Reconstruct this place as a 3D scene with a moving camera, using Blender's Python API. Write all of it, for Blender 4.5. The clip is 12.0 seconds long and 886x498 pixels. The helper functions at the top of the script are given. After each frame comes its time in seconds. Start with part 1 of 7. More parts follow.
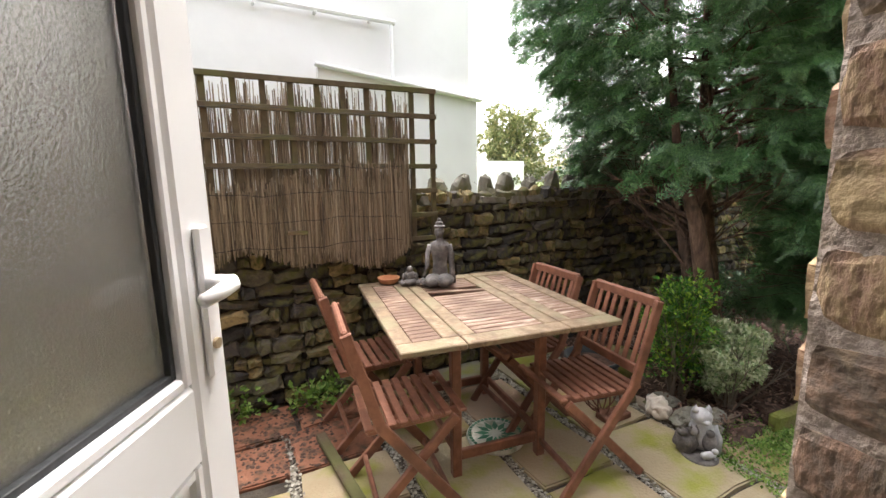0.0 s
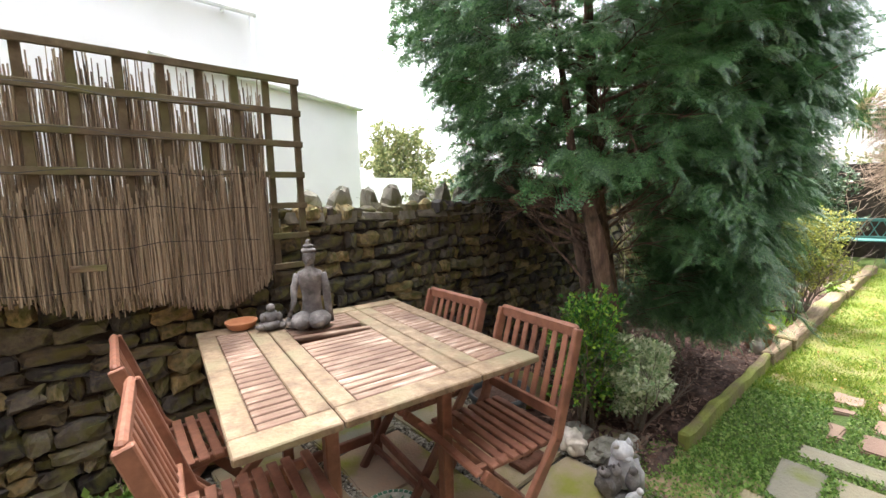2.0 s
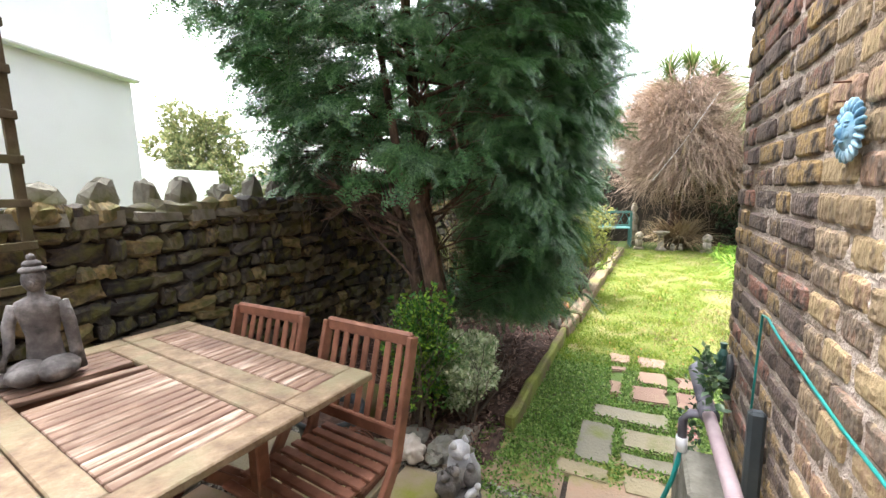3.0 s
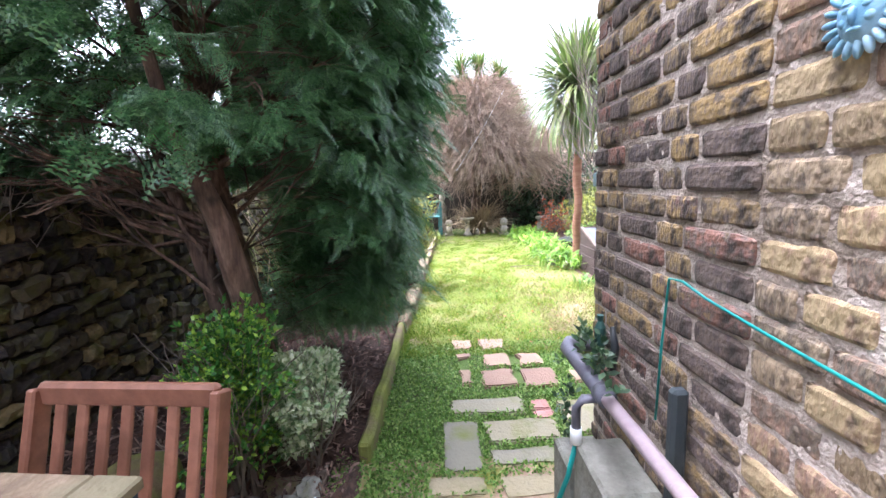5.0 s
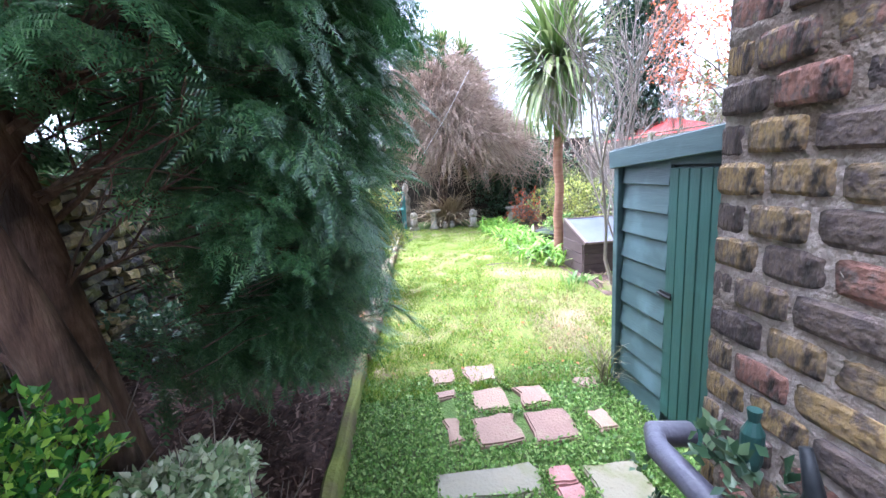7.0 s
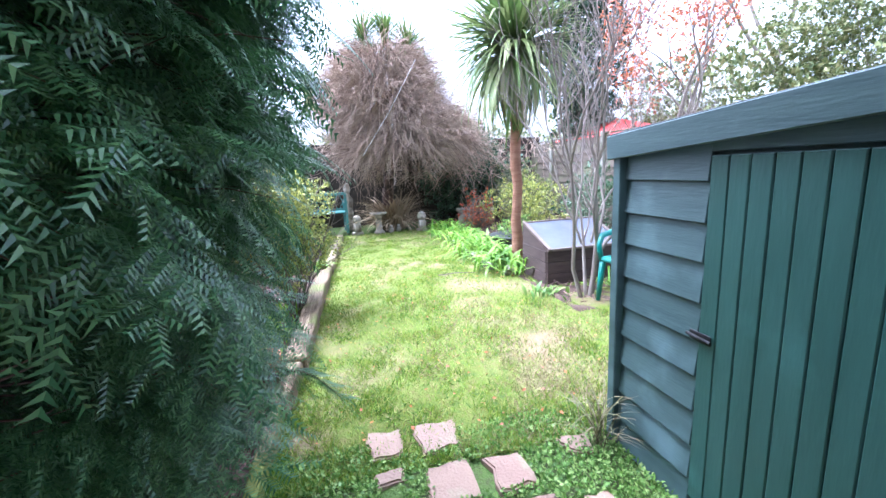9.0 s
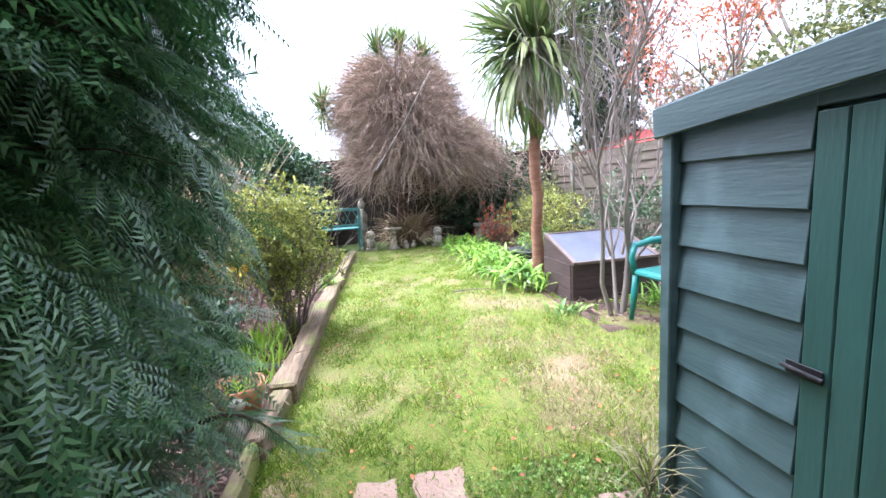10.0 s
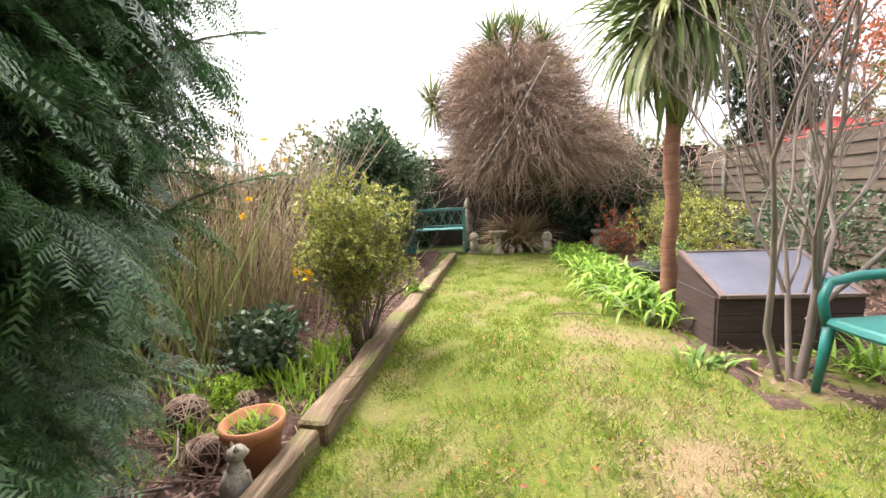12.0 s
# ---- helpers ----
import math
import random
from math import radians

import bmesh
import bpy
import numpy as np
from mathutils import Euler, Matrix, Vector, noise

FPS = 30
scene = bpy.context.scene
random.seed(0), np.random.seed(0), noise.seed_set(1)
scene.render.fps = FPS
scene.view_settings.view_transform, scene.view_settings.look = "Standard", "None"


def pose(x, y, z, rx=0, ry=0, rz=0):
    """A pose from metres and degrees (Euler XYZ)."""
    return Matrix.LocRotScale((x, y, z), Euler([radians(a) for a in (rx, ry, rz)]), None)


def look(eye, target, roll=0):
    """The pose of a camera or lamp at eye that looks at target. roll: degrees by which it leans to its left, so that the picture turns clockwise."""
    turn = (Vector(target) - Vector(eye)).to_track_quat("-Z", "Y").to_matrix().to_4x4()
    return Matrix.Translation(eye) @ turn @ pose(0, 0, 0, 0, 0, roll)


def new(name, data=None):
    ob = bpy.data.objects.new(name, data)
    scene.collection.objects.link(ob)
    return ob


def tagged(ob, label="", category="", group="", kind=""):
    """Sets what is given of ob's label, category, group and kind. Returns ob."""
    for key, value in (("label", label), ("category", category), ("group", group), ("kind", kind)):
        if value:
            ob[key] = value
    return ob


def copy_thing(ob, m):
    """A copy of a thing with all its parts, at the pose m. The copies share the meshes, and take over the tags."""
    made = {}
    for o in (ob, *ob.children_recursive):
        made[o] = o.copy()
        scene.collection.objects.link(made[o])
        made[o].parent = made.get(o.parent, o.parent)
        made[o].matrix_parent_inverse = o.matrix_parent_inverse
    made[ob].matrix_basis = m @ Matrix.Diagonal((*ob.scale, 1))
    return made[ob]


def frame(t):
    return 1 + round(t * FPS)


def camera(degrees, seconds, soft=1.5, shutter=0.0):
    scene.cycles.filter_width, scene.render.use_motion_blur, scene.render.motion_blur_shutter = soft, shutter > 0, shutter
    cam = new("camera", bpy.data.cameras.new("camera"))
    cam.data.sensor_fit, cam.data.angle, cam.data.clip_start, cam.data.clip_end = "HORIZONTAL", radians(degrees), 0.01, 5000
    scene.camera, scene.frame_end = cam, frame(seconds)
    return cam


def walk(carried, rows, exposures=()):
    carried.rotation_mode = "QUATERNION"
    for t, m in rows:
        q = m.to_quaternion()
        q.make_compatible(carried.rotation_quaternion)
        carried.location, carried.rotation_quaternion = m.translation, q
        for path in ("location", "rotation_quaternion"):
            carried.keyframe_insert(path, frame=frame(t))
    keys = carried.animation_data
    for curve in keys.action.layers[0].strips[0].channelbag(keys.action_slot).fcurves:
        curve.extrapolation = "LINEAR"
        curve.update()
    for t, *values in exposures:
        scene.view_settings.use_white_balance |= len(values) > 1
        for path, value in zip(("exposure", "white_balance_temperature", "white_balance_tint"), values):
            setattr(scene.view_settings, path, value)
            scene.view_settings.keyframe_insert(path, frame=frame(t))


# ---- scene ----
cam = camera(94.3, 12.0)
METRES, EYE, TILT, LEAN, TURN = 3.75, 1.42, 0.0, 0.0, -21.1
PATH = [
    (0, (2.071, 1.406, 1.348), (2.922, 3.188, 1.028), -1.0),
    (0.5, (2.138, 1.47, 1.356), (2.926, 3.278, 1.027), -1.4),
    (1, (2.189, 1.512, 1.364), (2.953, 3.331, 1.035), -1.6),
    (1.5, (2.237, 1.6, 1.316), (3.152, 3.354, 1.025), -1.7),
    (2, (2.339, 1.769, 1.31), (3.634, 3.274, 1.067), -1.6),
    (2.5, (2.428, 1.846, 1.321), (4.048, 2.99, 1.057), -1.1),
    (3, (2.503, 1.881, 1.309), (4.289, 2.736, 1.027), -1.3),
    (3.5, (2.608, 1.898, 1.301), (4.495, 2.502, 1.027), -2.7),
    (3.7, (2.634, 1.903, 1.288), (4.553, 2.397, 1.019), -3.0),
    (5.3, (2.97, 2.12, 1.205), (4.94, 2.071, 0.865), -2.5),
    (5.5, (3.036, 2.117, 1.201), (5.004, 2.074, 0.848), -2.5),
    (6, (3.221, 2.142, 1.189), (5.184, 2.069, 0.808), -2.8),
    (6.5, (3.406, 2.172, 1.19), (5.361, 2.013, 0.8), -3.5),
    (7, (3.589, 2.139, 1.176), (5.543, 1.944, 0.799), -3.5),
    (7.2, (3.658, 2.116, 1.175), (5.611, 1.919, 0.793), -3.5),
    (8.8, (4.138, 2.089, 1.133), (6.047, 1.627, 0.756), -2.9),
    (9, (4.208, 2.038, 1.133), (6.12, 1.597, 0.748), -3.0),
    (9.5, (4.322, 1.965, 1.12), (6.249, 1.579, 0.747), -3.5),
    (10, (4.49, 1.923, 1.028), (6.437, 1.566, 0.738), -3.7),
    (10.5, (4.658, 1.892, 1.015), (6.617, 1.571, 0.768), -3.7),
    (11, (4.792, 1.821, 1.01), (6.77, 1.671, 0.75), -3.5),
    (11.5, (4.937, 1.709, 1.025), (6.918, 1.773, 0.758), -2.7),
    (12, (5.021, 1.661, 1.027), (6.993, 1.869, 0.764), -2.5),
]
walk(cam, [(t, look(eye, target, roll)) for t, eye, target, roll in PATH],
     ((0, 2.85, 6700, 12), (2, 3.05, 6450, 11), (3.5, 2.98, 6250, 11), (5.5, 3.12, 5400, 19), (9.5, 2.85, 4950, 17), (10.5, 2.6, 6150, 19), (12, 2.3, 6700, 18)))

# ---- world, sun ----
world = bpy.data.worlds.new("world")
scene.world = world
world.use_nodes = True
wn = world.node_tree.nodes
sky = wn.new("ShaderNodeTexSky")
sky.sky_type, sky.sun_disc = "NISHITA", False
sky.sun_elevation, sky.sun_rotation = radians(65), radians(32)
sky.air_density, sky.dust_density, sky.ozone_density = 1.0, 6.0, 1.0
hsv = wn.new("ShaderNodeHueSaturation")
hsv.inputs["Saturation"].default_value = 0.3
world.node_tree.links.new(sky.outputs[0], hsv.inputs["Color"])
world.node_tree.links.new(hsv.outputs[0], wn["Background"].inputs[0])
wn["Background"].inputs[1].default_value = 0.15
sun = new("sun", bpy.data.lights.new("sun", "SUN"))
sun.data.energy, sun.data.angle, sun.data.color = 0.8, radians(60), (1.0, 0.98, 0.95)
sun.matrix_world = look((2.5, 4.0, 10), (0, 0, 0))

RNG = np.random.default_rng(7)
R = random.Random(11)


# ---- materials ----
def mat(name, colours, rough=0.85, scale=8.0, bump=0.3, bump_scale=60.0, metal=0.0, source="", stain=None, stain_scale=2.0, stain_at=0.55,
        spec=0.3, stretch=(1, 1, 1), transmit=0.0, coat=0.0):
    """colours: two or more base colours mixed by noise, and by object or island where source says so; stain: a third tone in broad patches."""
    m = bpy.data.materials.new(name)
    m.use_nodes = True
    nt, n = m.node_tree, m.node_tree.nodes
    b = n["Principled BSDF"]
    tc, mp = n.new("ShaderNodeTexCoord"), n.new("ShaderNodeMapping")
    mp.inputs["Scale"].default_value = stretch
    nt.links.new(tc.outputs["Object"], mp.inputs[0])
    nz = n.new("ShaderNodeTexNoise")
    nz.inputs["Scale"].default_value, nz.inputs["Detail"].default_value, nz.inputs["Roughness"].default_value = scale, 6, 0.65
    nt.links.new(mp.outputs[0], nz.inputs[0])
    ramp = n.new("ShaderNodeValToRGB")
    while len(ramp.color_ramp.elements) < len(colours):
        ramp.color_ramp.elements.new(0.5)
    for i, c in enumerate(colours):
        ramp.color_ramp.elements[i].position = 0.3 + 0.4 * i / max(1, len(colours) - 1) if not source else i / max(1, len(colours) - 1)
        ramp.color_ramp.elements[i].color = (*c, 1)
    if source:
        if source == "object":
            src = n.new("ShaderNodeObjectInfo").outputs["Random"]
        else:
            src = n.new("ShaderNodeNewGeometry").outputs["Random Per Island"]
        mixv = n.new("ShaderNodeMath")
        mixv.operation = "MULTIPLY_ADD"
        nt.links.new(nz.outputs[0], mixv.inputs[0])
        mixv.inputs[1].default_value = 0.5
        sub = n.new("ShaderNodeMath")
        sub.operation = "SUBTRACT"
        nt.links.new(src, sub.inputs[0])
        sub.inputs[1].default_value = 0.25
        nt.links.new(sub.outputs[0], mixv.inputs[2])
        nt.links.new(mixv.outputs[0], ramp.inputs[0])
    else:
        nt.links.new(nz.outputs[0], ramp.inputs[0])
    colour = ramp.outputs[0]
    if stain:
        st = n.new("ShaderNodeTexNoise")
        st.inputs["Scale"].default_value, st.inputs["Detail"].default_value = stain_scale, 5
        nt.links.new(tc.outputs["Object"], st.inputs[0])
        sr = n.new("ShaderNodeValToRGB")
        sr.color_ramp.elements[0].position, sr.color_ramp.elements[1].position = stain_at - 0.07, stain_at + 0.1
        nt.links.new(st.outputs[0], sr.inputs[0])
        mx = n.new("ShaderNodeMix")
        mx.data_type = "RGBA"
        nt.links.new(sr.outputs[0], mx.inputs["Factor"])
        nt.links.new(colour, mx.inputs[6])
        mx.inputs[7].default_value = (*stain, 1)
        colour = mx.outputs[2]
    nt.links.new(colour, b.inputs["Base Color"])
    b.inputs["Roughness"].default_value, b.inputs["Metallic"].default_value = rough, metal
    b.inputs["Specular IOR Level"].default_value = spec
    b.inputs["Transmission Weight"].default_value = transmit
    b.inputs["Coat Weight"].default_value = coat
    if bump:
        bn, bz = n.new("ShaderNodeBump"), n.new("ShaderNodeTexNoise")
        bz.inputs["Scale"].default_value, bz.inputs["Detail"].default_value = bump_scale, 4
        nt.links.new(mp.outputs[0], bz.inputs[0])
        nt.links.new(bz.outputs[0], bn.inputs["Height"])
        bn.inputs["Strength"].default_value, bn.inputs["Distance"].default_value = bump, 0.01
        nt.links.new(bn.outputs[0], b.inputs["Normal"])
    return m


def leaf_mat(name, colours, rough=0.5, spec=0.4, glow=0.25):
    """A leaf: colour by island, with some light let through."""
    m = mat(name, colours, rough, 3.0, 0.0, source="island", spec=spec)
    nt, n = m.node_tree, m.node_tree.nodes
    tr, mx = n.new("ShaderNodeBsdfTranslucent"), n.new("ShaderNodeMixShader")
    b = n["Principled BSDF"]
    nt.links.new(b.inputs["Base Color"].links[0].from_socket, tr.inputs[0])
    mx.inputs[0].default_value = glow
    nt.links.new(b.outputs[0], mx.inputs[1])
    nt.links.new(tr.outputs[0], mx.inputs[2])
    nt.links.new(mx.outputs[0], n["Material Output"].inputs[0])
    return m


BRICKS = ((0.11, 0.085, 0.08), (0.18, 0.135, 0.11), (0.13, 0.1, 0.095), (0.25, 0.185, 0.12), (0.4, 0.27, 0.12), (0.16, 0.125, 0.11), (0.31, 0.16, 0.12))
M_BRICK = mat("stock_brick", BRICKS, 0.92, 26, 0.8, 75, source="object", stain=(0.06, 0.048, 0.042), stain_scale=15, stain_at=0.55)
M_BUFF = mat("buff_stock_brick", ((0.26, 0.19, 0.12), (0.36, 0.27, 0.16), (0.44, 0.33, 0.19), (0.33, 0.21, 0.15), (0.16, 0.125, 0.1), (0.4, 0.3, 0.2)), 0.92, 22, 1.0, 55, source="object", stain=(0.1, 0.072, 0.055), stain_scale=18, stain_at=0.6)
M_BRICK_I = mat("stock_brick_far", BRICKS, 0.92, 22, 1.0, 55, source="island", stain=(0.06, 0.048, 0.042), stain_scale=15, stain_at=0.55)
for m in (M_BRICK, M_BUFF, M_BRICK_I):
    for nd in m.node_tree.nodes:
        if nd.type == "MATH":
            nd.inputs[1].default_value = 1.3 if nd.operation == "MULTIPLY_ADD" else 0.65
M_MORTAR = mat("lime_mortar", ((0.34, 0.27, 0.22), (0.62, 0.53, 0.47)), 0.95, 30, 0.9, 120, stain=(0.2, 0.15, 0.11), stain_scale=4)
STONES = ((0.03, 0.028, 0.028), (0.065, 0.06, 0.055), (0.14, 0.115, 0.07), (0.045, 0.04, 0.042), (0.3, 0.23, 0.11), (0.15, 0.14, 0.09), (0.075, 0.065, 0.062))
M_STONE = mat("rubble_stone", STONES, 0.88, 26, 1.0, 38, source="object", stain=(0.11, 0.11, 0.035), stain_scale=11, stain_at=0.58)
M_STONE_I = mat("rubble_stone_far", STONES, 0.88, 26, 1.0, 38, source="island", stain=(0.11, 0.11, 0.035), stain_scale=11, stain_at=0.58)
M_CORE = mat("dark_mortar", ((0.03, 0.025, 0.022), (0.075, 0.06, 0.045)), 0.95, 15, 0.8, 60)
M_COPE = mat("weathered_cope", ((0.16, 0.15, 0.12), (0.3, 0.29, 0.25)), 0.9, 12, 0.8, 50, stain=(0.12, 0.12, 0.05), stain_scale=5)
M_WHITE = mat("white_render", ((0.78, 0.78, 0.78), (0.84, 0.84, 0.84)), 0.8, 2, 0.15, 90, stain=(0.74, 0.74, 0.73), stain_scale=1)
M_UPVC = mat("white_upvc", ((0.78, 0.79, 0.8), (0.82, 0.82, 0.83)), 0.28, 3, 0.0, spec=0.5)
M_WOODRED = mat("stained_hardwood", ((0.15, 0.062, 0.038), (0.26, 0.115, 0.072)), 0.5, 18, 0.25, 40, stretch=(1, 1, 1), stain=(0.12, 0.05, 0.03), stain_scale=6, spec=0.4)
M_TABLE = mat("peeling_tabletop", ((0.12, 0.065, 0.045), (0.22, 0.14, 0.1), (0.52, 0.43, 0.35)), 0.6, 34, 0.5, 60, stretch=(0.15, 1, 1), stain=(0.14, 0.085, 0.06), stain_scale=5.0, stain_at=0.5)
M_TABLERAIL = mat("green_tinged_table_rail", ((0.11, 0.073, 0.046), (0.18, 0.128, 0.08), (0.28, 0.215, 0.145)), 0.65, 18, 0.4, 60, stretch=(1, 1, 1), stain=(0.19, 0.165, 0.1), stain_scale=6.0, stain_at=0.55)
M_TRELLIS = mat("mossy_trellis_wood", ((0.075, 0.055, 0.035), (0.14, 0.115, 0.07)), 0.9, 12, 0.4, 60, stain=(0.1, 0.1, 0.04), stain_scale=4)
M_REED = mat("dried_reed", ((0.1, 0.075, 0.05), (0.24, 0.185, 0.125), (0.38, 0.31, 0.22), (0.08, 0.06, 0.045)), 0.8, 9, 0.2, 60, source="island")
M_PAVER = mat("sandstone_paver", ((0.3, 0.22, 0.14), (0.34, 0.29, 0.19), (0.25, 0.24, 0.19), (0.38, 0.25, 0.17)), 0.85, 6, 0.5, 70, source="object", stain=(0.24, 0.25, 0.05), stain_scale=4, stain_at=0.56)
M_STEP = mat("pink_stepping_stone", ((0.24, 0.15, 0.115), (0.31, 0.21, 0.15), (0.26, 0.175, 0.135)), 0.88, 10, 0.5, 80, source="object", stain=(0.3, 0.25, 0.16), stain_scale=8, stain_at=0.62)
M_GREYSLAB = mat("grey_slab", ((0.19, 0.18, 0.145), (0.26, 0.235, 0.17), (0.34, 0.28, 0.17)), 0.85, 7, 0.5, 70, source="object", stain=(0.17, 0.18, 0.06), stain_scale=5, stain_at=0.6)
M_TERRA = mat("terracotta_tile", ((0.17, 0.07, 0.04), (0.28, 0.13, 0.08)), 0.85, 9, 0.5, 60, stain=(0.06, 0.045, 0.03), stain_scale=13, stain_at=0.56)
M_POT = mat("terracotta_pot", ((0.38, 0.15, 0.07), (0.5, 0.24, 0.12)), 0.8, 9, 0.3, 70)
M_SOIL = mat("bark_mulch_soil", ((0.03, 0.019, 0.014), (0.075, 0.046, 0.035), (0.14, 0.085, 0.065)), 0.95, 30, 1.0, 45)
M_TURF = mat("turf_ground", ((0.045, 0.085, 0.01), (0.12, 0.15, 0.02), (0.17, 0.14, 0.05)), 0.95, 16, 1.0, 90, stain=(0.22, 0.16, 0.09), stain_scale=1.6, stain_at=0.58)
M_MOSSGROUND = mat("moss_and_weeds", ((0.05, 0.09, 0.02), (0.09, 0.14, 0.03), (0.07, 0.06, 0.035)), 0.95, 14, 1.0, 90)
M_SLEEPER = mat("weathered_sleeper", ((0.07, 0.05, 0.035), (0.18, 0.13, 0.08), (0.31, 0.235, 0.155)), 0.85, 9, 1.0, 30, stretch=(0.3, 3, 3), stain=(0.15, 0.16, 0.05), stain_scale=4, stain_at=0.57)
M_SHED = mat("blue_green_shed_paint", ((0.04, 0.072, 0.073), (0.07, 0.113, 0.113)), 0.5, 3, 0.12, 30, stretch=(0.5, 1, 5), stain=(0.11, 0.17, 0.18), stain_scale=3.5, stain_at=0.6, spec=0.45)
M_SHEDDOOR = mat("green_shed_paint", ((0.026, 0.075, 0.062), (0.038, 0.1, 0.085)), 0.45, 3, 0.1, 30, stretch=(4, 1, 0.6), stain=(0.05, 0.13, 0.115), stain_scale=4, stain_at=0.66, spec=0.45)
M_FELT = mat("roof_felt", ((0.05, 0.055, 0.055), (0.09, 0.09, 0.09)), 0.9, 12, 0.5, 120)
M_BARK = mat("flaking_yew_bark", ((0.05, 0.03, 0.022), (0.13, 0.08, 0.055), (0.24, 0.16, 0.11)), 0.9, 14, 1.0, 22, stretch=(2.5, 2.5, 0.4), stain=(0.04, 0.028, 0.02), stain_scale=7)
M_TWIG = mat("grey_brown_twig", ((0.13, 0.1, 0.08), (0.24, 0.2, 0.165)), 0.85, 10, 0.4, 60)
M_VINE = mat("bare_brown_vine", ((0.2, 0.135, 0.1), (0.5, 0.38, 0.29), (0.34, 0.235, 0.175)), 0.9, 10, 0.0, source="island")
M_PALMBARK = mat("reddish_palm_bark", ((0.2, 0.09, 0.055), (0.32, 0.17, 0.11)), 0.9, 6, 0.9, 30, stretch=(1, 1, 5))
M_GREYTRUNK = mat("grey_smooth_bark", ((0.15, 0.12, 0.105), (0.3, 0.25, 0.215)), 0.8, 8, 0.4, 40, stretch=(1, 1, 0.5))
M_PLASTIC = mat("green_chair_plastic", ((0.01, 0.15, 0.13), (0.02, 0.19, 0.16)), 0.38, 4, 0.0, spec=0.5)
M_TEALWOOD = mat("faded_teal_paint", ((0.06, 0.2, 0.19), (0.1, 0.26, 0.25)), 0.7, 6, 0.2, 50)
M_STATUE = mat("grey_carved_stone", ((0.05, 0.046, 0.046), (0.14, 0.13, 0.125), (0.32, 0.3, 0.29)), 0.8, 12, 0.6, 60)
M_PALESTONE = mat("pale_cast_stone", ((0.3, 0.27, 0.22), (0.45, 0.41, 0.34)), 0.85, 14, 0.5, 70, stain=(0.2, 0.18, 0.12), stain_scale=8)
M_IVORY = mat("ivory_shell", ((0.5, 0.43, 0.35), (0.68, 0.62, 0.54)), 0.6, 12, 0.5, 40)
M_FRAMEWOOD = mat("dark_cold_frame_wood", ((0.045, 0.03, 0.026), (0.085, 0.058, 0.05)), 0.8, 6, 0.4, 40, stretch=(0.5, 0.5, 4))
M_FRAMERAIL = mat("grey_brown_rail", ((0.14, 0.1, 0.085), (0.22, 0.17, 0.14)), 0.8, 8, 0.3, 50)
M_POLY = mat("cloudy_glazing", ((0.1, 0.11, 0.14), (0.15, 0.16, 0.2)), 0.25, 4, 0.05, 20, spec=0.6)
M_FENCE = mat("old_fence_panel", ((0.065, 0.05, 0.04), (0.14, 0.11, 0.08)), 0.9, 6, 0.5, 40, stretch=(0.5, 1, 4), stain=(0.11, 0.11, 0.06), stain_scale=2)
M_IRON = mat("black_iron", ((0.02, 0.02, 0.022), (0.04, 0.038, 0.038)), 0.5, 20, 0.3, 80, metal=0.5)
M_RUST = mat("rusty_iron", ((0.1, 0.045, 0.03), (0.18, 0.08, 0.05)), 0.8, 25, 0.4, 90)
M_PIPE = mat("grey_metal_pipe", ((0.1, 0.1, 0.13), (0.2, 0.19, 0.22)), 0.5, 14, 0.3, 60, metal=0.2)
M_PIPELILAC = mat("faded_lilac_pipe", ((0.32, 0.24, 0.26), (0.45, 0.36, 0.38)), 0.5, 10, 0.3, 60)
M_HOSE = mat("turquoise_hose", ((0.012, 0.2, 0.18), (0.02, 0.27, 0.25)), 0.45, 8, 0.0)
M_BLACKPLASTIC = mat("black_plastic", ((0.018, 0.02, 0.022), (0.035, 0.038, 0.04)), 0.45, 6, 0.2, 50)
M_RUBBERGREY = mat("dark_grey_plastic", ((0.03, 0.04, 0.045), (0.06, 0.07, 0.075)), 0.5, 6, 0.2, 50)
M_REDROOF = mat("red_canvas", ((0.4, 0.035, 0.03), (0.5, 0.06, 0.05)), 0.8, 3, 0.1, 60)
M_BROWNROOF = mat("brown_roof_tile", ((0.1, 0.06, 0.05), (0.16, 0.1, 0.08)), 0.9, 10, 0.4, 30)
M_PEBBLE = mat("pebble", ((0.09, 0.085, 0.07), (0.25, 0.23, 0.19), (0.42, 0.4, 0.35), (0.15, 0.14, 0.1)), 0.7, 9, 0.2, 90, source="island")
M_CHIP = mat("bark_chip", ((0.045, 0.026, 0.02), (0.12, 0.07, 0.052), (0.3, 0.2, 0.15), (0.07, 0.042, 0.032)), 0.9, 9, 0.3, 60, source="island")
M_GLASS = mat("stippled_glass", ((0.5, 0.49, 0.46), (0.6, 0.59, 0.56)), 0.2, 3, 0.3, 230, transmit=0.88, spec=0.8, coat=0.6)
M_GLASS.node_tree.nodes["Principled BSDF"].inputs["IOR"].default_value = 1.45
M_PALEMETAL = mat("worn_brass", ((0.5, 0.42, 0.28), (0.6, 0.52, 0.36)), 0.35, 20, 0.1, 50, metal=0.9)
M_MOSSLOG = mat("mossy_log", ((0.14, 0.15, 0.04), (0.24, 0.26, 0.06)), 0.9, 7, 0.8, 50, stain=(0.16, 0.12, 0.07), stain_scale=4)
M_REDBRICK = mat("red_path_brick", ((0.36, 0.17, 0.15), (0.46, 0.25, 0.22)), 0.85, 12, 0.5, 80)
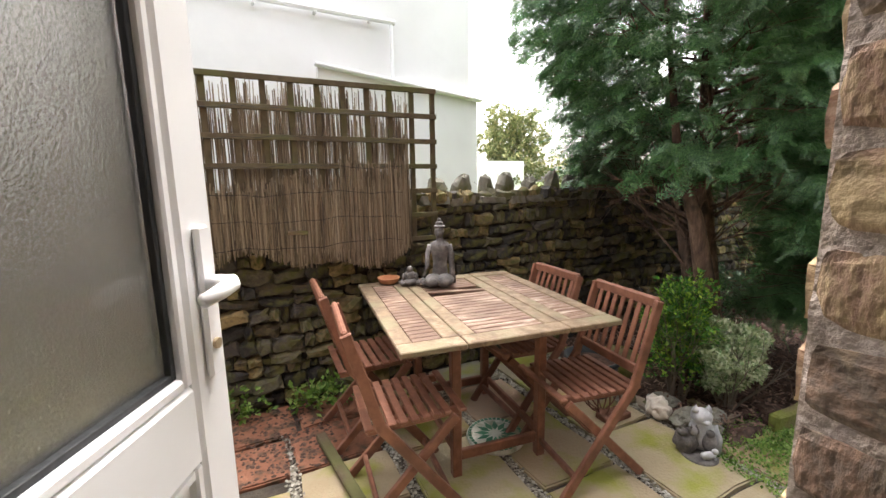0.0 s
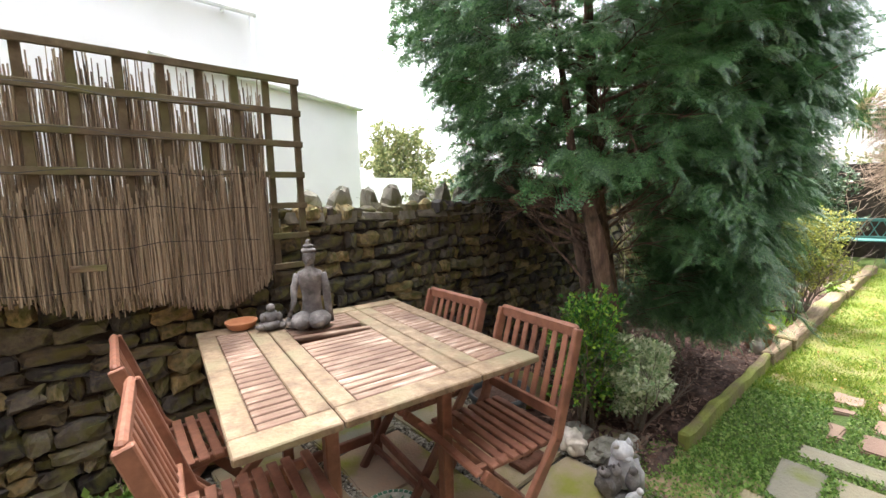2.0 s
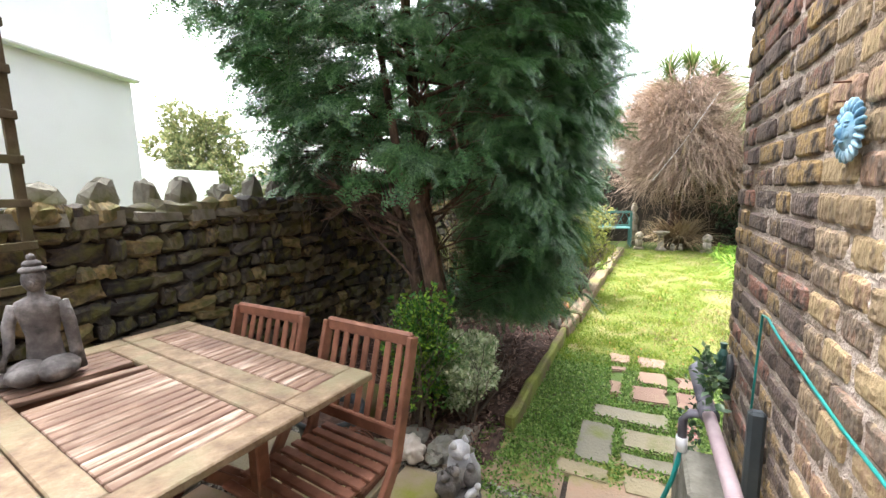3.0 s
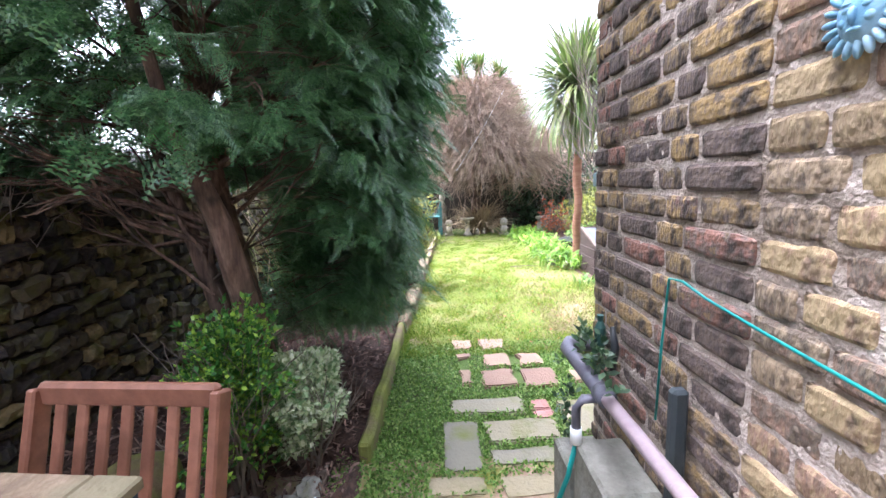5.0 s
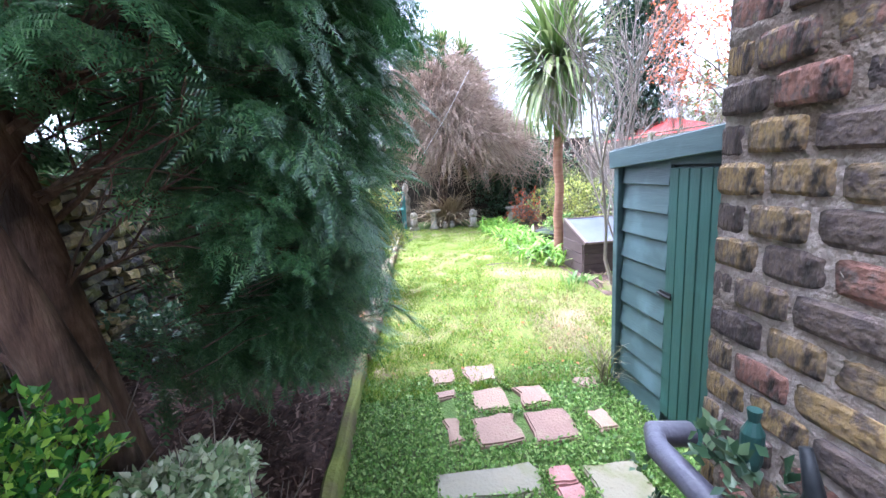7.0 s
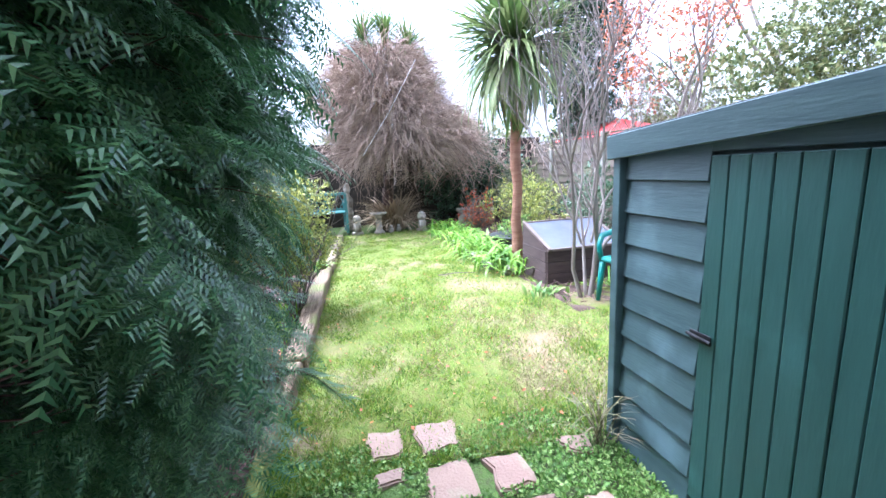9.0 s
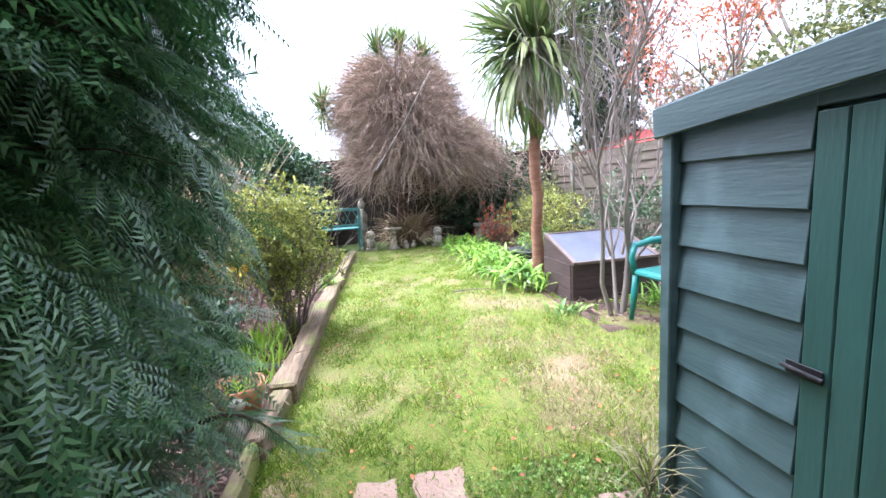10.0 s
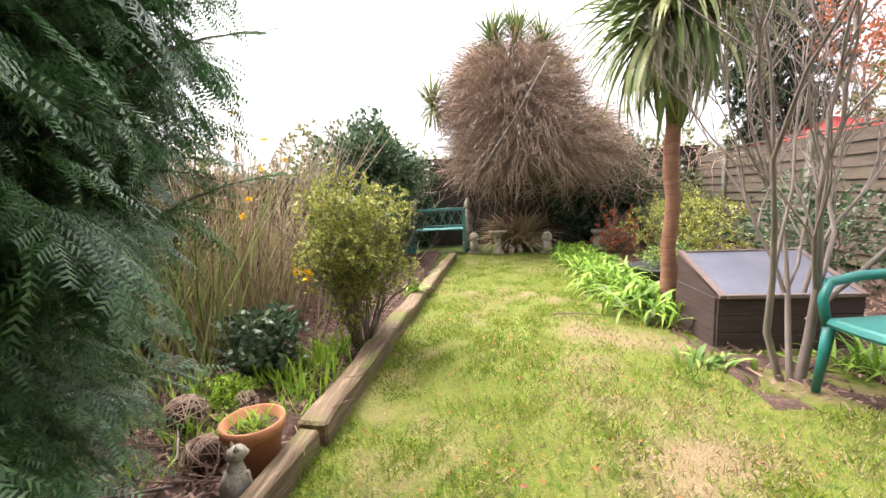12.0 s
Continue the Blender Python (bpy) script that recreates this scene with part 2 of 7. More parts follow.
M_STRAWWOOD = mat("splintered_wood", ((0.24, 0.15, 0.09), (0.38, 0.26, 0.17)), 0.85, 10, 0.6, 40)

L_YEW = leaf_mat("yew_needles", ((0.03, 0.105, 0.035), (0.07, 0.175, 0.06), (0.16, 0.3, 0.11), (0.045, 0.125, 0.04)), 0.3, 0.7, 0.3)
L_YEWNEW = leaf_mat("yew_light_tips", ((0.05, 0.14, 0.04), (0.08, 0.2, 0.05)), 0.45, 0.4, 0.3)
L_EUON = leaf_mat("glossy_evergreen_leaf", ((0.03, 0.12, 0.02), (0.08, 0.25, 0.035), (0.42, 0.62, 0.08)), 0.3, 0.5)
L_VARI = leaf_mat("variegated_leaf", ((0.18, 0.3, 0.12), (0.5, 0.57, 0.33), (0.75, 0.77, 0.58)), 0.4, 0.5)
L_OLIVE = leaf_mat("small_yellow_green_leaf", ((0.1, 0.14, 0.04), (0.24, 0.27, 0.07), (0.5, 0.5, 0.1), (0.17, 0.2, 0.06)), 0.5)
L_PALM = leaf_mat("cordyline_blade", ((0.07, 0.12, 0.035), (0.15, 0.22, 0.06), (0.3, 0.33, 0.13)), 0.45)
L_IVY = leaf_mat("ivy_leaf", ((0.025, 0.06, 0.028), (0.06, 0.12, 0.055), (0.14, 0.2, 0.1)), 0.4, 0.5)
L_GRASS = leaf_mat("grass_blade", ((0.05, 0.14, 0.01), (0.15, 0.26, 0.018), (0.26, 0.35, 0.03), (0.42, 0.4, 0.12)), 0.6)
L_DRYGRASS = leaf_mat("dry_grass_blade", ((0.1, 0.12, 0.03), (0.3, 0.24, 0.11), (0.5, 0.4, 0.24), (0.2, 0.13, 0.08)), 0.7)
L_WEED = leaf_mat("low_weed_leaf", ((0.07, 0.15, 0.02), (0.16, 0.29, 0.05), (0.32, 0.42, 0.12)), 0.5)
L_BULB = leaf_mat("bulb_leaf", ((0.07, 0.18, 0.015), (0.18, 0.33, 0.03), (0.34, 0.47, 0.08)), 0.4)
L_TWIGGY = leaf_mat("brown_green_twig", ((0.1, 0.075, 0.045), (0.2, 0.17, 0.09), (0.15, 0.15, 0.06)), 0.7, 0.3, 0.0)
L_SHOOT = leaf_mat("young_shoot", ((0.14, 0.3, 0.02), (0.28, 0.45, 0.04), (0.42, 0.55, 0.09)), 0.45)
L_STEM = leaf_mat("green_cane", ((0.15, 0.2, 0.05), (0.32, 0.38, 0.12), (0.45, 0.4, 0.24), (0.16, 0.1, 0.06)), 0.6, 0.3, 0.0)
L_STRAW = leaf_mat("dry_straw_blade", ((0.25, 0.17, 0.09), (0.5, 0.4, 0.26), (0.36, 0.27, 0.15)), 0.7)
L_YELLOW = leaf_mat("yellow_flower", ((0.75, 0.42, 0.01), (0.85, 0.55, 0.02)), 0.6)
L_RUSSET = leaf_mat("russet_leaf", ((0.35, 0.08, 0.04), (0.5, 0.17, 0.05), (0.4, 0.12, 0.1)), 0.6)
L_FAR = leaf_mat("distant_leaf", ((0.08, 0.11, 0.04), (0.17, 0.19, 0.07), (0.25, 0.24, 0.1)), 0.7)
L_CONIFER = leaf_mat("conifer_spray", ((0.015, 0.04, 0.02), (0.04, 0.075, 0.035)), 0.6)


# ---- mesh kit ----
def part(name, bm, material, parent=None, label="", smooth=False):
    me = bpy.data.meshes.new(name)
    if smooth:
        for fc in bm.faces:
            fc.smooth = True
    bm.to_mesh(me)
    bm.free()
    me.materials.append(material)
    ob = new(name, me)
    if parent:
        ob.parent = parent
    return tagged(ob, label)


def empty(name, at, rz=0, label="", category="", group=""):
    ob = new(name)
    ob.matrix_basis = pose(*at, 0, 0, rz)
    return tagged(ob, label, category, group)


def box(bm, lo, hi, bevel=0.0, m=None):
    """A box from corner to corner into bm, with slightly rounded edges; m turns and moves it."""
    tmp = bmesh.new()
    bmesh.ops.create_cube(tmp, size=1)
    for v in tmp.verts:
        v.co = Vector([(lo[i] + hi[i]) / 2 + v.co[i] * (hi[i] - lo[i]) for i in range(3)])
    if bevel:
        bmesh.ops.bevel(tmp, geom=tmp.edges[:], offset=bevel, segments=1, affect="EDGES")
    if m is not None:
        tmp.transform(m)
    me = bpy.data.meshes.new("t")
    tmp.to_mesh(me)
    tmp.free()
    bm.from_mesh(me)
    bpy.data.meshes.remove(me)
    return bm


def bar(bm, a, b, w, h, bevel=0.003, up=(0, 0, 1)):
    """A rectangular bar from a to b, w wide and h deep along up."""
    a, b, up = Vector(a), Vector(b), Vector(up)
    d = (b - a).normalized()
    s = d.cross(up).normalized()
    u = s.cross(d)
    m = Matrix((s, d, u)).transposed().to_4x4()
    m.translation = a
    return box(bm, (-w / 2, 0, -h / 2), (w / 2, (b - a).length, h / 2), bevel, m)


def tube(bm, pts, radii, n=8, cap=True):
    rings = []
    pts = [Vector(p) for p in pts]
    for i, p in enumerate(pts):
        d = (pts[min(i + 1, len(pts) - 1)] - pts[max(i - 1, 0)]).normalized()
        s = d.cross(Vector((0, 0, 1)) if abs(d.z) < 0.9 else Vector((1, 0, 0))).normalized()
        u = s.cross(d)
        r = radii[i] if hasattr(radii, "__len__") else radii
        rings.append([bm.verts.new(p + r * (s * math.cos(6.2832 * k / n) + u * math.sin(6.2832 * k / n))) for k in range(n)])
    for a, b in zip(rings, rings[1:]):
        for k in range(n):
            bm.faces.new((a[k], a[(k + 1) % n], b[(k + 1) % n], b[k]))
    if cap:
        bm.faces.new(rings[0][::-1])
        bm.faces.new(rings[-1])
    return bm


def lathe(bm, prof, at=(0, 0, 0), n=20, sx=1.0, sy=1.0, cap=True):
    """Turns a list of (radius, height) round the z axis."""
    rings = [[bm.verts.new((at[0] + sx * r * math.cos(6.2832 * k / n), at[1] + sy * r * math.sin(6.2832 * k / n), at[2] + z)) for k in range(n)] for r, z in prof]
    for a, b in zip(rings, rings[1:]):
        for k in range(n):
            bm.faces.new((a[k], a[(k + 1) % n], b[(k + 1) % n], b[k]))
    if cap:
        bm.faces.new(rings[0][::-1])
        bm.faces.new(rings[-1])
    return bm


def lump(bm, at, size, rough=0.0, sub=2, m=None, seed=0.0):
    """A rounded body with a noisy skin."""
    tmp = bmesh.new()
    bmesh.ops.create_icosphere(tmp, subdivisions=sub, radius=1)
    for v in tmp.verts:
        k = 1 + rough * noise.noise(v.co * 2.2 + Vector((seed, seed * 1.7, at[0] * 3)))
        v.co = Vector((v.co.x * size[0] * k, v.co.y * size[1] * k, v.co.z * size[2] * k))
    if m is not None:
        tmp.transform(m)
    bmesh.ops.translate(tmp, verts=tmp.verts, vec=at)
    me = bpy.data.meshes.new("t")
    tmp.to_mesh(me)
    tmp.free()
    bm.from_mesh(me)
    bpy.data.meshes.remove(me)
    return bm


def from_arrays(name, co, faces, material, parent=None, smooth=False):
    """co: N x 3; faces: F x k, all with k corners."""
    me = bpy.data.meshes.new(name)
    co, faces = np.asarray(co, np.float32), np.asarray(faces, np.int32)
    k = faces.shape[1]
    me.vertices.add(len(co))
    me.vertices.foreach_set("co", co.ravel())
    me.loops.add(faces.size)
    me.loops.foreach_set("vertex_index", faces.ravel())
    me.polygons.add(len(faces))
    me.polygons.foreach_set("loop_start", np.arange(0, faces.size, k, dtype=np.int32))
    me.update(calc_edges=True)
    me.materials.append(material)
    if smooth:
        me.polygons.foreach_set("use_smooth", np.ones(len(faces), bool))
    ob = new(name, me)
    if parent:
        ob.parent = parent
    return ob


def frames_of(dirs, ups):
    """Side, along and normal for arrays of directions."""
    d = dirs / np.linalg.norm(dirs, axis=1, keepdims=True)
    s = np.cross(d, ups)
    s /= np.linalg.norm(s, axis=1, keepdims=True) + 1e-9
    return np.stack([s, d, np.cross(s, d)], axis=2)


def strew(name, shape, at, dirs, ups, sizes, material, parent=None):
    """Lays many copies of a small shape (verts, faces; it grows along +y) into one mesh."""
    v, f = np.asarray(shape[0], float), np.asarray(shape[1])
    rot = frames_of(np.asarray(dirs, float), np.asarray(ups, float))
    sz = np.asarray(sizes, float)
    sz = sz[:, None] * np.ones(3) if sz.ndim == 1 else sz
    co = np.einsum("nij,nkj->nki", rot, v[None] * sz[:, None, :]) + np.asarray(at)[:, None, :]
    faces = f[None] + (np.arange(len(at)) * len(v))[:, None, None]
    return from_arrays(name, co.reshape(-1, 3), faces.reshape(-1, f.shape[1]), material, parent)


def unit(n, up=0.0):
    d = RNG.normal(size=(n, 3))
    d /= np.linalg.norm(d, axis=1, keepdims=True)
    d[:, 2] += up
    return d


LEAF = ([(0, 0, 0), (-0.3, 0.45, 0.06), (0, 1, -0.05), (0.3, 0.45, 0.06), (0, 0.5, -0.04)], [(0, 1, 4), (1, 2, 4), (2, 3, 4), (3, 0, 4)])
BLADE = ([(-0.5, 0, 0), (0.5, 0, 0), (0.3, 0.55, 0.03), (-0.3, 0.55, 0.03), (0, 1, 0.12)], [(0, 1, 2), (0, 2, 3), (3, 2, 4)])


def sprig(pairs, droop, reach=0.26, wide=0.07):
    """A twig with needles in two ranks, 1 long."""
    v, f = [], []
    for i in range(pairs):
        y = 0.08 + 0.86 * i / (pairs - 1)
        z = -droop * y * y
        ln = reach * (1 - 0.55 * y) + 0.04
        for s in (-1, 1):
            b = len(v)
            v += [(0, y, z), (0.02 * s, y + wide, z), (s * ln, y + 0.1 + 0.3 * ln, z - 0.06 - 0.12 * ln)]
            f.append((b, b + 1, b + 2))
    b = len(v)
    v += [(-0.012, 0, 0), (0.012, 0, 0), (0, 1, -droop)]
    f.append((b, b + 1, b + 2))
    return v, f


def strap(n, bend, width=0.035, curl=1.0):
    """A long strap leaf, 1 long, that arches over by bend (radians in all)."""
    v, f = [], []
    y = z = 0.0
    for i in range(n + 1):
        u = i / n
        w = width * (0.5 + 1.2 * u * (1 - u) * 2) * (1 - u ** 4) + 0.002
        v += [(-w, y, z + 0.3 * w), (0, y, z), (w, y, z + 0.3 * w)]
        a = -bend * u ** curl
        y += math.cos(a) / n
        z += math.sin(a) / n
    for i in range(n):
        b = 3 * i
        f += [(b, b + 1, b + 4, b + 3), (b + 1, b + 2, b + 5, b + 4)]
    return v, f


def ribbon(n, kind, width=0.006):
    """A thin three-sided crooked twig, 1 long along +y, falling or wandering."""
    r = random.Random(kind)
    v, f, p, d = [], [], Vector((0, 0, 0)), Vector((0, 1, 0))
    for i in range(n + 1):
        w = width * (1 - 0.75 * i / n)
        for k in range(3):
            v.append((p.x + w * math.cos(2.1 * k), p.y, p.z + w * math.sin(2.1 * k)))
        d = (d + Vector((r.uniform(-0.35, 0.35), 0, r.uniform(-0.35, 0.35)))).normalized()
        p = p + d / n
    for i in range(n):
        for k in range(3):
            a, b = 3 * i + k, 3 * i + (k + 1) % 3
            f.append((a, b, b + 3, a + 3))
    return v, f


def branches(bm, start, direction, length, radius, depth, rnd, spread=0.6, lift=0.1, tips=None, kids=3, shrink=0.68):
    """A crooked limb with side limbs; tips gathers the ends."""
    pts, d, p = [Vector(start)], Vector(direction).normalized(), Vector(start)
    n = 4
    for i in range(n):
        d = (d + Vector((rnd.uniform(-1, 1), rnd.uniform(-1, 1), rnd.uniform(-1, 1) + lift)) * 0.22).normalized()
        p = p + d * length / n
        pts.append(p.copy())
    tube(bm, pts, [radius * (1 - 0.5 * i / n) for i in range(n + 1)], 6 if radius > 0.012 else 4, cap=False)
    if tips is not None:
        tips.append((pts[-1], d.copy(), depth))
        if depth <= 1:
            tips.append((pts[2], d.copy(), depth))
    if depth > 0:
        for k in range(kids):
            i = n if k == 0 else rnd.choice((2, 3, 4))
            dd = (d + Vector((rnd.uniform(-1, 1), rnd.uniform(-1, 1), rnd.uniform(-0.7, 1) + lift)) * spread).normalized()
            branches(bm, pts[i], dd, length * rnd.uniform(shrink - 0.1, shrink + 0.1), radius * 0.5, depth - 1, rnd, spread, lift, tips, kids, shrink)


# ---- ground and walls ----
def plate(name, x0, x1, y0, y1, z, material, step=0.0, rough=0.0, label=""):
    """A level sheet with a little relief."""
    nx, ny = (max(1, int((x1 - x0) / step)), max(1, int((y1 - y0) / step))) if step else (1, 1)
    co = []
    for j in range(ny + 1):
        for i in range(nx + 1):
            x, y = x0 + (x1 - x0) * i / nx, y0 + (y1 - y0) * j / ny
            edge = i in (0, nx) or j in (0, ny)
            co.append((x, y, -0.03 if edge and step else z + rough * noise.noise(Vector((x * 4, y * 4, 0))) + 0.4 * rough * noise.noise(Vector((x * 19, y * 19, 3)))))
    fs = [(j * (nx + 1) + i, j * (nx + 1) + i + 1, (j + 1) * (nx + 1) + i + 1, (j + 1) * (nx + 1) + i) for j in range(ny) for i in range(nx)]
    return tagged(from_arrays(name, co, fs, material, smooth=True), label, kind="structure")


plate("ground", -400, 400, -400, 400, -0.035, M_MOSSGROUND, label="low green ground that goes on beyond the garden")
plate("lawn", 5.62, 11.95, -0.35, 2.42, 0.0, M_TURF, 0.06, 0.02, "patchy green and straw coloured lawn turf")
plate("weedy_ground", 4.25, 5.75, 1.2, 2.5, -0.012, M_MOSSGROUND, 0.04, 0.02, "mossy weedy ground between the stepping stones")
plate("planting_bed", 4.15, 12.2, 2.45, 4.15, 0.02, M_SOIL, 0.05, 0.07, "dark bark-mulched soil of the planting bed")
plate("side_bed", 6.85, 13.2, -2.5, 0.42, 0.0, M_SOIL, 0.05, 0.06, "dark soil bed beside the lawn")
plate("patio_base", 0.6, 4.35, 1.4, 4.15, -0.02, M_CORE, 0.05, 0.01, "dark gritty bedding between the patio stones")


def wall_box(name, lo, hi, material, label="", bevel=0.0):
    return tagged(part(name, box(bmesh.new(), lo, hi, bevel), material, None, label), kind="structure")


BRICK_Y, CORNER_X = 1.56, 4.285
wall_house = wall_box("wall_house", (2.47, 1.36, -0.03), (CORNER_X - 0.004, BRICK_Y - 0.003, 4.6), M_MORTAR, "old multicoloured stock brick house wall with lime mortar")
wall_return = wall_box("wall_house_end", (CORNER_X - 0.2, -1.5, -0.03), (CORNER_X - 0.004, 1.36, 4.6), M_MORTAR, "stock brick end wall of the house")
wall_box("wall_house_west", (-2.5, 1.36, -0.03), (1.66, BRICK_Y, 4.6), M_BRICK_I, "brick house wall beside the back door")
wall_box("wall_house_lintel", (1.66, 1.36, 2.2), (2.47, BRICK_Y, 4.6), M_BRICK_I, "brickwork over the back door")
wall_box("wall_room", (0.3, -1.6, -0.03), (CORNER_X - 0.2, -1.5, 2.5), M_WHITE, "plain inner wall of the room behind the door")
wall_box("wall_room_west", (0.2, -1.5, -0.03), (0.3, 1.36, 2.5), M_WHITE, "plain inner side wall of the room")
wall_box("ceiling_room", (0.3, -1.5, 2.4), (CORNER_X - 0.2, 1.36, 2.5), M_WHITE, "plain ceiling of the room behind the door")
wall_box("floor_room", (0.3, -1.5, -0.02), (CORNER_X - 0.2, 1.5, 0.05), M_GREYSLAB, "plain floor behind the back door")

STONE_Y = 4.0
wall_stone = wall_box("wall_garden", (-2.0, STONE_Y + 0.03, -0.03), (11.8, STONE_Y + 0.42, 1.2), M_CORE, "dark rubble stone garden wall")
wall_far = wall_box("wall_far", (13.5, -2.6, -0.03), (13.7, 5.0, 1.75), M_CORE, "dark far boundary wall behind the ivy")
wall_box("wall_side_west", (-2.0, 1.56, -0.03), (-1.85, 4.0, 1.7), M_CORE, "dark side boundary wall")

# neighbouring white house
wall_box("house_white_tall", (1.5, 6.3, -0.03), (4.83, 9.0, 7.0), M_WHITE, "plain white rendered wall of the neighbouring house")
wall_box("house_white_wing", (-2.5, 5.0, -0.03), (1.5, 9.0, 7.0), M_WHITE, "white rendered side wing of the neighbouring house")
bm = bmesh.new()
v = [bm.verts.new(c) for c in ((2.9, 6.2, -0.03), (4.88, 6.2, -0.03), (4.88, 6.2, 2.36), (2.9, 6.2, 2.6), (2.9, 8.2, -0.03), (4.88, 8.2, -0.03), (4.88, 8.2, 2.36), (2.9, 8.2, 2.6))]
for q in ((0, 1, 2, 3), (5, 4, 7, 6), (1, 5, 6, 2), (4, 0, 3, 7), (3, 2, 6, 7), (4, 5, 1, 0)):
    bm.faces.new([v[i] for i in q])
tagged(part("house_white_lean_to", bm, M_WHITE, None, "low white rendered lean-to with a sloping coping"), kind="structure")
tagged(part("coping", bar(bmesh.new(), (2.87, 6.17, 2.62), (4.93, 6.17, 2.375), 0.1, 0.035, 0.01), M_WHITE, None, "white coping along the lean-to roof"), kind="structure")
bm = bmesh.new()
tube(bm, [(1.6, 6.22, 3.22), (3.8, 6.22, 3.17)], 0.03)
tube(bm, [(3.76, 6.23, 3.17), (3.76, 6.23, 2.5)], 0.022)
for x in (2.3, 2.9, 3.5):
    box(bm, (x, 6.2, 3.15), (x + 0.03, 6.3, 3.21), 0.004)
tagged(part("waste_pipe", bm, M_UPVC, None, "white plastic waste pipe fixed to the white wall"), category="pipe")
bm = bmesh.new()
bar(bm, (1.53, 5.05, 3.1), (1.53, 6.0, 3.1), 0.06, 0.05, 0.005)
tagged(part("wall_trim", bm, M_UPVC, None, "white trim on the side wing"), kind="structure")


# ---- yew ----
YC = (5.12, 3.42)


def yew_radius(a, z):
    """How far the crown reaches from its middle in the direction a at height z."""
    open_side = np.interp(z, [0.3, 0.55, 0.8, 1.0, 1.3, 1.7, 2.2, 3.4, 4.4, 5.2, 5.8], [0.76, 1.14, 1.22, 1.27, 1.36, 1.43, 1.49, 1.45, 1.2, 0.8, 0.25])
    wall_side = np.interp(z, [1.2, 1.6, 1.85, 2.1, 2.35, 2.6, 3.4, 4.4, 5.2, 5.8], [0.8, 0.88, 0.97, 1.14, 1.32, 1.44, 1.5, 1.3, 0.8, 0.25])
    w = 0.5 + 0.5 * np.cos(a - 2.5)
    k = 1 + 0.03 * np.sin(3 * a + 1.3 * z) + 0.025 * np.sin(7 * a - 4 * z)
    return (open_side * (1 - w) + wall_side * w) * k


def frond(step, width, reach, droop, side=0.5, pairs=3):
    """A flat fan of needle-covered twigs, 1 long."""
    v, f = [], []
    def feather(p, d, length):
        n = max(3, int(length / step))
        for i in range(n):
            u = (i + 0.5) / n
            q = p + d * length * u
            for sgn in (-1, 1):
                w = Vector((-d.y, d.x)) * sgn
                tip = q + (w * 0.86 + d * 0.5) * reach * (0.55 + 0.9 * u - 0.85 * u * u)
                e = q + d * width
                b = len(v)
                for c, drop in ((q, 0.0), (e, 0.0), (tip, 0.025)):
                    v.append((c.x, c.y, -droop * (c.x * c.x + c.y * c.y) - drop))
                f.append((b, b + 1, b + 2) if sgn > 0 else (b, b + 2, b + 1))
        b = len(v)
        for c, off in ((p, -0.006), (p, 0.006), (p + d * length, 0.0)):
            v.append((c.x - d.y * off, c.y + d.x * off, -droop * (c.x * c.x + c.y * c.y)))
        f.append((b, b + 1, b + 2))
    feather(Vector((0, 0)), Vector((0, 1)), 1.0)
    for i in range(pairs):
        for sgn in (-1, 1):
            y = 0.12 + 0.62 * (i + 0.25 * (sgn + 1)) / pairs
            feather(Vector((0, y)), Vector((0.68 * sgn, 0.73)), side * (1 - 0.28 * i))
    return v, f


